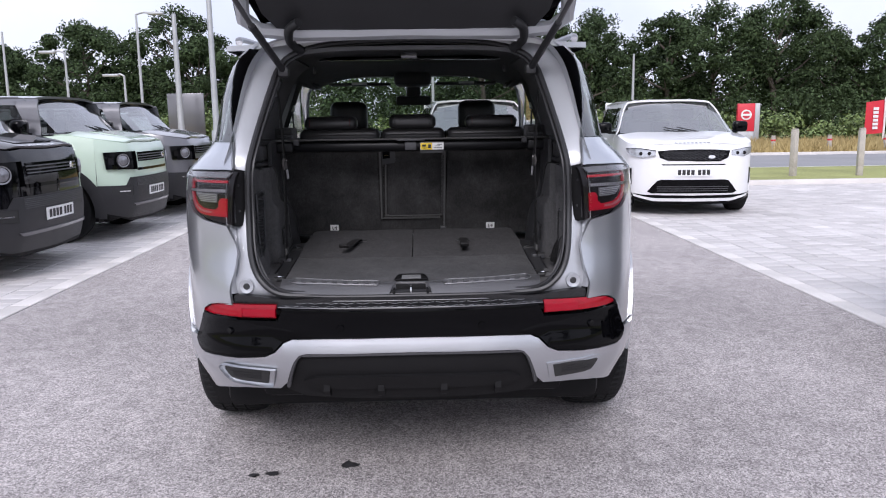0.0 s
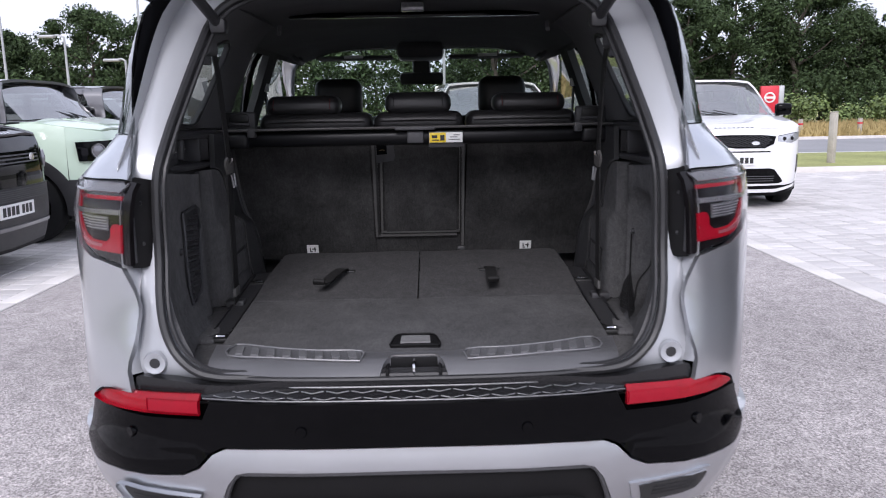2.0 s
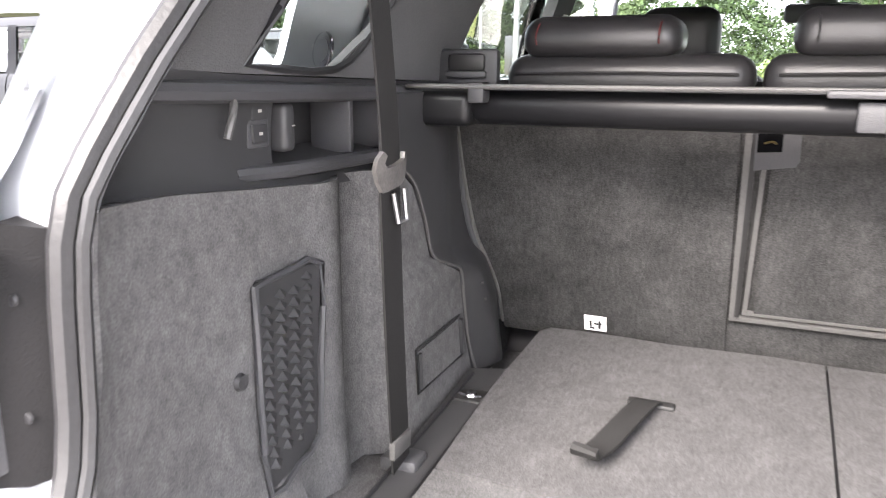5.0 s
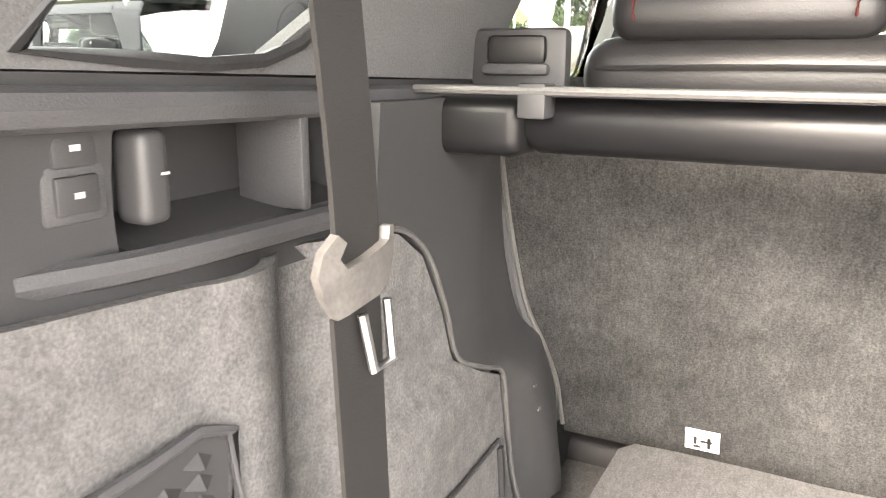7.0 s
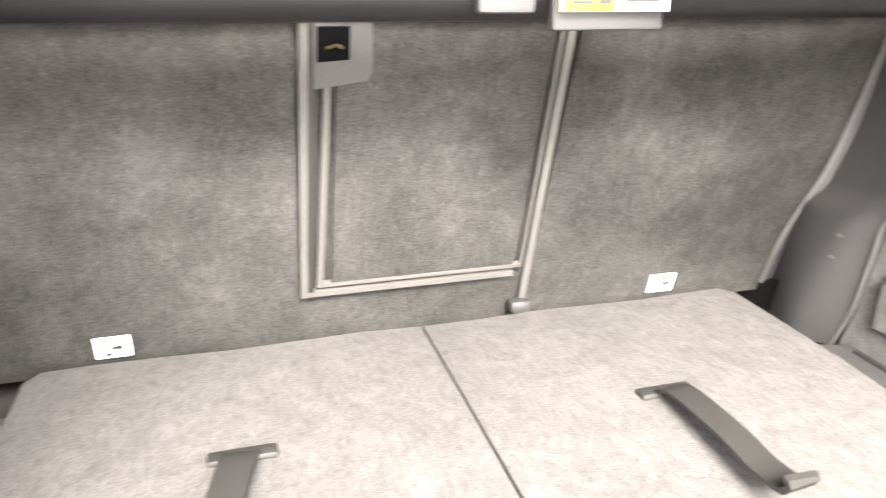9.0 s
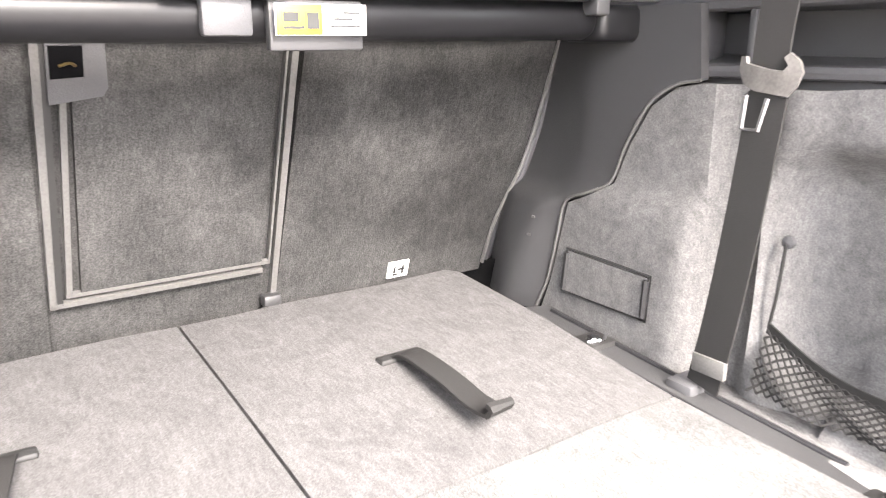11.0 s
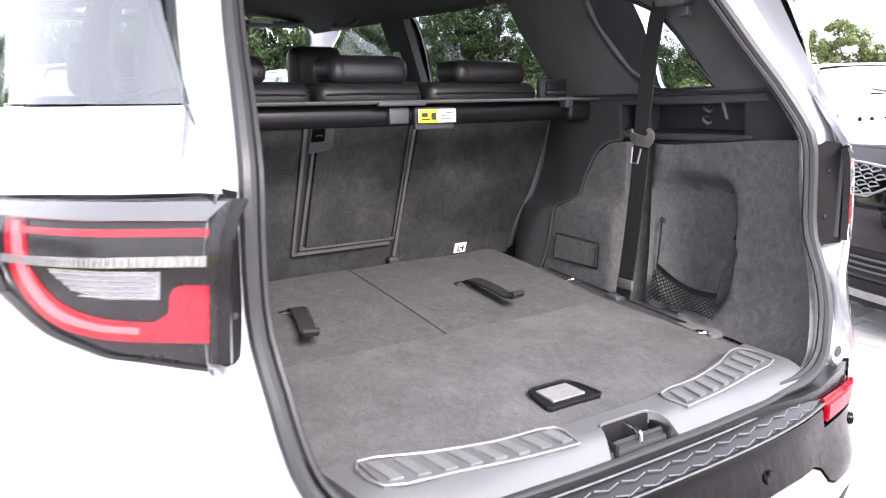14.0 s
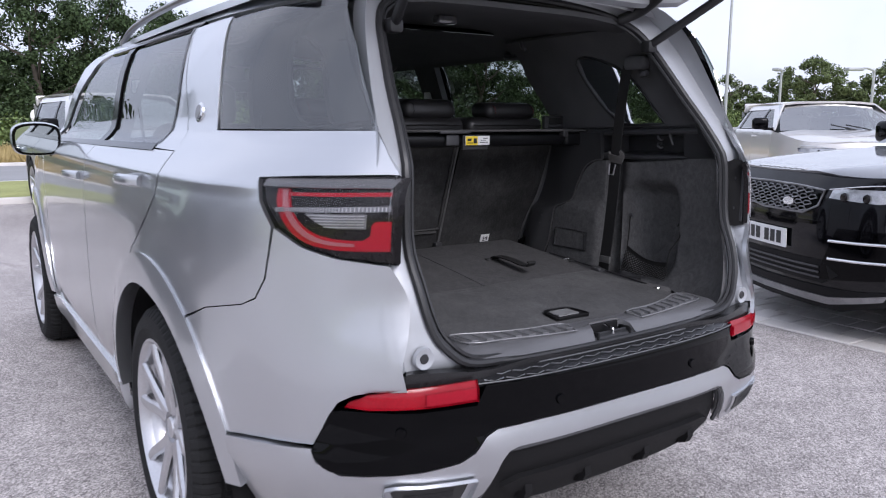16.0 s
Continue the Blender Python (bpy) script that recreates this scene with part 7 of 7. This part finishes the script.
        part("bumper_slot", skin(both([(0, .735), (.43, .735), (.45, .75), (0, .75)]) if style == "sport" else both([(0, .665), (.45, .665), (.5, .685), (0, .685)]), face(.004), fx, (), depth=.004), BLACKGLOSS, c)
    if plate:
        plate_bars(c, lambda u, v, o: face(o + .012)(u, zp + v))
    for k in range(9):
        x = -.25 + k * .056
        part("bonnet_letter", skin([(x, -.014), (x + .032, -.014), (x + .032, .014), (x, .014)], lambda u, v: (u, .105 + v, bon(u, .105 + v)[2] + .004), (), (), depth=.003), CHROME if style != "sport" else INK, c)
    # cabin
    part("dashboard", boxes(((-.7, cy + .1, .8), (.7, cy + .5, cz - .02), .05)), PLASTIC, c)
    for sgn in (-1, 1):
        st = part("front_seat", boxes(((sgn * .38 - .24, cy + 1.1, .5), (sgn * .38 + .24, cy + 1.25, belt + .2), .06, 3)), LEATHER, c)
        part("head_restraint", boxes(((sgn * .38 - .13, cy + 1.12, belt + .21), (sgn * .38 + .13, cy + 1.22, belt + .38), .045, 3)), LEATHER, st)
    part("rear_seat", boxes(((-.6, cy + 2.0, .5), (.6, cy + 2.2, belt + .18), .06, 3)), LEATHER, c)
    part("underbody", boxes(((-hw * .8, .3, .22), (hw * .8, s["rear"] - .1, low + .12), .04)), VALANCE, c)
    part("tail_panel", boxes(((-hw * .88, s["rear"] - .06, low), (hw * .88, s["rear"], belt + .02), .02), ((-hw * .72, s["rear"] - .24, tz - .08), (hw * .72, s["rear"] - .18, tz + .08), .02)), colour, c)
    part("rear_window", boxes(((-hw * .74, s["rear"] - .12, belt + .02), (hw * .74, s["rear"] - .10, tz - .06), .004)), PRIVACY, c)
    return c


WEST = "cars nosed in along the paved bays"
black_def = parked_car("black_offroader", "gloss black boxy off-road car parked nose to the lane", pose(-3.37, 4.75, 0, 0, 0, 90), "boxy", BLACKPAINT, clad=PLASTIC, rim=BLACKGLOSS)
green_def = parked_car("green_offroader", "pale green boxy off-road car with black arches", pose(-3.335, 7.3, 0, 0, 0, 90), "boxy", GREENPAINT, roof_mat=GREYPAINT, clad=PLASTIC, rim=BLACKGLOSS)
grey_def = parked_car("grey_offroader", "dark grey metallic boxy off-road car", pose(-3.36, 9.75, 0, 0, 0, 90), "boxy", GREYPAINT, clad=PLASTIC, rim=BLACKGLOSS)
dark_far = parked_car("dark_estate_car", "dark grey estate car at the end of the row", pose(-3.0, 11.5, 0, 0, 0, 90), "low", GREYPAINT, rim=BLACKGLOSS, plate=False)
white_sport = parked_car("white_car", "white family car facing down the car park", pose(3.76, 7.8, 0, 0, 0, -6) @ Matrix.Scale(.965, 4), "sport", WHITEPAINT, rim=BLACKGLOSS)
# bonnet of this black car has its sky reflection put in as grey
evoque = parked_car("black_compact_car", "gloss black compact car with a pale honeycomb grille", pose(3.05, 1.665, 0, 0, 0, -116) @ Matrix.Scale(1.05, 4), "low", BLACKPAINT, roof_mat=GREYPAINT, hood=SKYBLACK, rim=BLACKGLOSS)
velar = parked_car("silver_saloon_car", "silver sleek car parked beyond the bays", pose(8.64, 3.66, 0, 0, 0, -42) @ Matrix.Scale(1.03, 4), "sleek", PALEPAINT, plate=False)
grey_far = parked_car("pale_grey_car", "pale grey family car standing ahead in the lane", pose(1.1, 8.5, 0, 0, 0, 4), "sport", PALEPAINT, plate=False)
for ob in (black_def, green_def, grey_def, dark_far):
    tagged(ob, group=WEST)
# ---- trees, hedge, posts and signs ----
def leaf_cloud(rng, centres, radii, count, size):
    """Small leaf quads thinly spread over and inside many clumps."""
    n = len(centres)
    pick = rng.integers(0, n, count)
    d = rng.normal(size=(count, 3))
    d /= np.linalg.norm(d, axis=1)[:, None]
    rad = radii[pick] * (rng.random(count) ** .45)
    c = centres[pick] + d * rad[:, None] * np.array([1, 1, .8])
    nrm = d + rng.normal(size=(count, 3)) * .7 + np.array([0, 0, .4])
    nrm /= np.linalg.norm(nrm, axis=1)[:, None]
    a = np.cross(nrm, rng.normal(size=(count, 3)))
    a /= np.linalg.norm(a, axis=1)[:, None]
    b = np.cross(nrm, a)
    s = size * (.6 + .8 * rng.random(count))[:, None]
    verts = np.stack([c - a * s, c - b * s * .6, c + a * s, c + b * s * .6], 1).reshape(-1, 3)
    faces = np.arange(count * 4).reshape(-1, 4)
    return verts, faces


def mesh_of(name, verts, faces, mat, parent=None, kind="", label="", category=""):
    me = bpy.data.meshes.new(name)
    me.from_pydata(verts.tolist(), [], faces.tolist())
    me.materials.append(mat)
    ob = new(name, me)
    if parent:
        ob.parent = parent
    return tagged(ob, label, category, kind=kind)


def make_tree(seed, height, spread, low=.25, leaves=17000, size=.088, mat=None):
    rng = np.random.default_rng(seed)
    t = thing("tree", "low broadleaf tree in light green leaf paled by haze" if mat else "tall broadleaf tree in full dark green leaf", "tree", group="trees along the road")
    bm = tube([(0, 0, -.2), (.1 * rng.normal(), .1 * rng.normal(), height * .3), (.2 * rng.normal(), .2 * rng.normal(), height * .6), (0, 0, height * .85)], lambda u: max(.04, .03 * height * (1 - u)), 8, 4)
    tips = []
    for k in range(9):
        z0 = height * (.22 + .06 * k)
        a = k * 2.4 + rng.random()
        r = spread * (.55 + .4 * rng.random()) * (1 - .05 * k)
        tip = (r * math.cos(a), r * math.sin(a), z0 + height * (.12 + .15 * rng.random()))
        tube([(0, 0, z0), (tip[0] * .5, tip[1] * .5, z0 + (tip[2] - z0) * .4), tip], lambda u: .012 * height * (1 - .8 * u), 6, 3, bm=bm)
        tips.append(tip)
    part("trunk", bm, BARK, t, "brown trunk and limbs")
    centres, radii = [], []
    for k in range(60):
        z = low + (1 - low) * rng.random() ** .8
        prof = math.sin(min(1, (z - low) / (1 - low) * .92 + .10) * math.pi) ** .6
        a, rr = rng.random() * 6.283, spread * prof * (.35 + .65 * rng.random() ** .5)
        centres.append((rr * math.cos(a), rr * math.sin(a), z * height))
        radii.append(height * (.05 + .075 * rng.random()))
    for tip in tips:
        centres.append(tip)
        radii.append(height * .08)
    v, f = leaf_cloud(rng, np.array(centres), np.array(radii), leaves, size)
    mesh_of("crown", v, f, mat or LEAF, t, label="dense uneven leafy crown")
    return t


forms = [make_tree(11, 8.6, 3.6, .14), make_tree(12, 7.6, 3.8, .10), make_tree(13, 6.4, 3.2, .12), make_tree(14, 8.8, 3.7, .16), make_tree(15, 5.2, 3.3, .06), make_tree(16, 5.4, 3.4, .05, 14000, .10, LEAF_HAZED), make_tree(17, 6.3, 3.6, .06, 14000, .10, LEAF_HAZED)]
# the tall ones that stand out, then the belts that fill the distance
spots = [(-21, 47, 1), (-15.5, 48, 0), (-13.2, 45, 2), (-27, 49, 2), (7.5, 49, 3), (12.2, 50, 4), (15.8, 46, 1), (19.0, 47, 0), (22.6, 46, 3), (26.7, 47, 2), (30.4, 47, 1), (34, 46, 3), (4, 46, 0), (10, 44, 2)]
dice = random.Random(4)
spots += [(-60 + 5.2 * k + dice.uniform(-1, 1), dice.uniform(50, 54), dice.choice((0, 1, 2, 4))) for k in range(24)]
spots += [(dice.uniform(58, 64), -10 + 4.4 * k, dice.choice((5, 6))) for k in range(14)]
spots += [(dice.uniform(-64, -58), -10 + 7 * k, dice.choice((1, 2, 4))) for k in range(8)]
spots += [(-50 + 14 * k, dice.uniform(-62, -54), dice.choice((0, 1, 3))) for k in range(8)]
for i, (x, y, k) in enumerate(spots):
    src = forms[k]
    turn = pose(x, y, .05, 0, 0, (i * 77) % 360)
    if src.matrix_world.translation.length < .01 and not src.get("placed"):
        src["placed"] = 1
        src.matrix_world = turn
    else:
        copy_thing(src, turn)
for src in forms:
    del src["placed"]


def hedge(name, x0, x1, y, h, depth, count, label, size=.09, mat=None, seed=5):
    rng = np.random.default_rng(seed)
    n = int((x1 - x0) * 1.2)
    cs = np.stack([np.linspace(x0, x1, n), y + rng.normal(size=n) * .15, h * .5 + rng.normal(size=n) * .06 * h], 1)
    v, f = leaf_cloud(rng, np.repeat(cs, 2, 0) + rng.normal(size=(2 * n, 3)) * np.array([.3, .2, .22 * h]), np.full(2 * n, h * .42), count, size)
    return mesh_of(name, v, f, mat or HEDGELEAF, kind="stuff", label=label, category="hedge")


hedge("hedge", -60, 60, 34.5, 1.75, 1.0, 60000, "long clipped green hedge behind the road")
hedge("undergrowth", -60, 60, 42.0, 3.0, 1.5, 45000, "dark undergrowth below the trees", .10, LEAF, 6)
hedge("shrub_belt", -60, 60, 47.5, 5.4, 1.5, 100000, "dark shrubs filling the tree belt", .125, LEAF, 7)


belt = hedge("shrub_belt", -32, 62, 0, 3.6, 1.5, 40000, "low green trees and shrubs beyond the lawn", .16, HEDGELEAF, 9)
belt.matrix_world = pose(62, 0, 0, 0, 0, 90)


def dry_grass():
    rng = np.random.default_rng(8)
    n = 26000
    x, y = rng.uniform(-10, 42, n), rng.uniform(24.4, 33.5, n)
    h = rng.uniform(.15, .5, n)
    w = rng.uniform(.02, .05, n)
    lean = rng.normal(size=(n, 2)) * .12
    z = np.full(n, .08)
    v = np.stack([np.stack([x - w, y, z], 1), np.stack([x + w, y, z], 1), np.stack([x + lean[:, 0], y + lean[:, 1], z + h], 1)], 1).reshape(-1, 3)
    return mesh_of("dry_grass", v, np.arange(n * 3).reshape(-1, 3), DRYGRASS, kind="stuff", label="tufts of dry yellow grass on the bank", category="grass")


dry_grass()


def lamp_post(x, y, h, arm=1.2, turn=0, name="street_lamp", r=.07):
    t = thing(name, "tall grey steel street lamp", "street lamp", pose(x, y, 0, 0, 0, turn), group="lamp posts")
    part("post", tube([(0, 0, -.2), (0, 0, h * .5), (0, 0, h)], lambda u: r * (1 - .45 * u), 10, 2), GALV, t)
    part("base", lathe([(.0, 1.2), (r * 1.4, 1.2), (r * 1.5, 1.1), (r * 1.5, -.2)], 12, pose(0, 0, 0, 0, -90, 0)), GALV, t)
    if arm:
        part("arm", tube([(0, 0, h - .02), (arm * .5, 0, h + .06), (arm, 0, h + .03)], .035, 8, 3), GALV, t)
        part("head", boxes(((arm - .1, -.12, h - .03), (arm + .5, .12, h + .07), .03)), GALV, t)
    return t


for x, y, h, arm, turn in ((-10.77, 28, 5.6, .55, 0), (-15.9, 28, 5.0, 0, 0), (-13.6, 28, 4.2, .45, 180), (-11.4, 28, 3.3, .3, 180), (25, 17.8, 9.0, 0, 0), (25, 15.5, 3.2, .5, 200), (25, 19.5, 4.0, .7, 180), (25, 12.15, 3.05, .6, 160), (8.5, 28, 3.9, 0, 0), (.6, 30, 9, 0, 0)):
    lamp_post(x, y, h, arm, turn)
lamp_post(-9.34, 28, 5.6, 0, 0, "floodlight_mast", .14)
lamp_post(-6.0, 20.5, 8.5, 0, 0, "tall_mast", .10)


def bollard(x, y, h, r, name="bollard", mat=None, band=False):
    t = thing(name, "weathered pale timber bollard set in the grass" if not band else "short timber marker post with a red band", "bollard", pose(x, y, .05, 0, 0, (x * 37) % 90), group="timber posts")
    part("post", boxes(((-r, -r, -.2), (r, r, h), .02, 2)), mat or TIMBER, t)
    part("cap", boxes(((-r * .92, -r * .92, h), (r * .92, r * .92, h + .03), .012)), TIMBER, t)
    if band:
        part("band", boxes(((-r * 1.04, -r * 1.04, h * .72), (r * 1.04, r * 1.04, h * .82), .004)), SIGNRED, t)


for x, y in ((8.05, 13.7), (9.45, 13.6), (10.9, 13.6), (12.4, 13.6), (6.6, 13.7)):
    bollard(x, y, 1.02, .062)
for x in (13.0, 15.1, 17.2, 19.4, 10.9):
    bollard(x, 25.3, .62, .06, "marker_post", band=True)

sign = thing("dealer_sign", "tall red and silver showroom sign pillar", "sign", pose(15.3, 33.0, 0, 0, 0, -12))
part("pillar", boxes(((-.42, -.12, -.2), (.42, .12, .75), .02)), GALV, sign)
part("red_face", boxes(((-.46, -.15, .75), (.30, .15, 2.02), .02)), SIGNRED, sign, "red sign face")
part("silver_edge", boxes(((.30, -.16, .0), (.52, .16, 2.02), .02)), GALV, sign)
part("emblem_ring", lathe([(.17, .02), (.22, .025), (.24, .0)], 24, pose(-.08, -.16, 1.5, 0, 0, -90)), WHITE, sign, "white emblem ring")
part("emblem_bar", boxes(((-.32, -.18, 1.45), (.16, -.155, 1.55), .005)), WHITE, sign)
flag = thing("red_banner", "red fabric banner hanging from a white pole", "banner", pose(20.9, 31.5, 0))
part("pole", tube([(0, 0, -.2), (0, 0, 2.2)], .045, 8, 1), WHITE, flag)
bm = skin([(-.85, .55), (-.03, .62), (-.03, 2.08), (-.85, 1.98)], lambda u, v: (u, .05 * math.sin(u * 7 + v), v), steps(-.85, -.03, 6), steps(.55, 2.08, 4), depth=.01)
part("cloth", bm, SIGNRED, flag, "red banner cloth")
for k in range(6):
    part("banner_bar", boxes(((-.58, -.09, .78 + k * .17), (-.34, -.08, .90 + k * .17))), WHITE, flag)
board = thing("grey_board", "plain grey display board between the trees", "board", pose(-9.7, 30, 0))
part("panel", boxes(((-.75, -.05, 1.0), (.75, .05, 2.68), .01)), GREYPAINT, board)
for x in (-.6, .6):
    part("leg", boxes(((x - .05, -.04, -.1), (x + .05, .04, 1.0), .005)), GALV, board)
rs = thing("road_sign", "small round sign on a post by the kerb", "sign", pose(3.2, 40, 0))
part("post", tube([(0, 0, -.2), (0, 0, 1.4)], .05, 8, 1), GALV, rs)
part("disc", lathe([(.0, .03), (.34, .03), (.36, 0), (.0, -.02)], 24, pose(0, -.05, 1.6, 0, 0, -90)), WHITE, rs)
van = thing("white_van", "white van passing place parked beyond the bank", "van", pose(26.6, 33.0, 0))
part("body", boxes(((-.8, -.7, .35), (.8, .7, .95), .16, 4)), WHITEPAINT, van)
part("window_band", boxes(((-.5, -.71, .68), (.5, -.69, .86), .03)), BLACKGLOSS, van)
for x in (-.5, .5):
    part("tyre", lathe([(.0, .1), (.25, .1), (.27, .0), (.25, -.1)], 20, pose(x, -.62, .30, 0, 0, 90)), TYRE, van)
tagged(van, "white van standing beyond the dry bank")

# oil spots on the lane
def spot(x, y, r, seed):
    rng = np.random.default_rng(seed)
    t = part("oil_spot", skin([(x + r * (1 + .3 * rng.normal() * .5) * math.cos(a / 14 * 6.283), y + r * .7 * (1 + .25 * rng.normal()) * math.sin(a / 14 * 6.283)) for a in range(14)], lambda u, v: (u, v, .0035), (), (), depth=0), OIL)
    tagged(t, "dark damp spot on the asphalt", "stain", "damp spots")


OIL = material("damp_asphalt", (0.035, 0.034, 0.036), rough=0.5, vary=0.4, scale=20, fine=90, bump=0.6)
for x, y, r, sd in ((-.62, .28, .022, 1), (-.55, .29, .026, 2), (-.26, .35, .034, 3), (.62, 3.0, .05, 4)):
    spot(x, y, r, sd)
# ---- edging stones and block paving ----
def block_mesh(lx, ly, h=.012, c=.006):
    x, y = lx / 2 - .003, ly / 2 - .003
    v = [(-x, -y, -.012), (x, -y, -.012), (x, y, -.012), (-x, y, -.012), (-x, -y, h - c - .006), (x, -y, h - c - .006), (x, y, h - c - .006), (-x, y, h - c - .006),
         (-x + c, -y + c, h - .006), (x - c, -y + c, h - .006), (x - c, y - c, h - .006), (-x + c, y - c, h - .006)]
    f = [(0, 1, 5, 4), (1, 2, 6, 5), (2, 3, 7, 6), (3, 0, 4, 7), (4, 5, 9, 8), (5, 6, 10, 9), (6, 7, 11, 10), (7, 4, 8, 11), (8, 9, 10, 11)]
    return v, f


def lay(bed, sgn, x_edge, x_far, y0, y1, near):
    lx, ly = .24, .16
    ev, ef = block_mesh(.16, .60)
    edge = bpy.data.meshes.new("edging_stone")
    edge.from_pydata(ev, [], ef)
    edge.materials.append(EDGING)
    y = y0
    while y < y1:
        ob = new("edging_stone", edge)
        ob.location, ob.parent = (x_edge + sgn * .08, y + .3, .004), bed
        y += .60
    pv, pf = block_mesh(lx, ly)
    paver = bpy.data.meshes.new("paver")
    paver.from_pydata(pv, [], pf)
    paver.materials.append(PAVER)
    rng = np.random.default_rng(3)
    verts, faces, made = [], [], 0
    row, x = 0, x_edge + sgn * (.16 + lx / 2)
    pv = np.array(pv)
    while abs(x) < abs(x_far):
        y = y0 + (ly / 2 if row % 2 else 0)
        while y < y1:
            dz = rng.normal() * .0012
            if near[0] < y < near[1] and abs(x - x_edge) < near[2] and made < 290:
                ob = new("paver", paver)
                ob.location, ob.parent = (x, y, dz), bed
                made += 1
            else:
                base = len(verts) * len(pv)
                verts.append(pv + np.array([x, y, dz]))
                faces.extend([tuple(base + i for i in f) for f in pf])
            y += ly
        row += 1
        x += sgn * lx
    rest = bpy.data.meshes.new("pavers")
    rest.from_pydata(np.concatenate(verts).tolist(), [], faces)
    rest.materials.append(PAVER)
    ob = new("pavers", rest)
    ob.parent = bed
    tagged(ob, "pale block pavers laid in rows", kind="stuff")


lay(west_bed, -1, -2.92, -9.5, -4.0, KERB_Y, (3.0, 9.0, 1.9))
lay(east_bed, 1, 2.96, 13.0, -5.0, KERB_Y, (2.0, 8.0, 1.9))
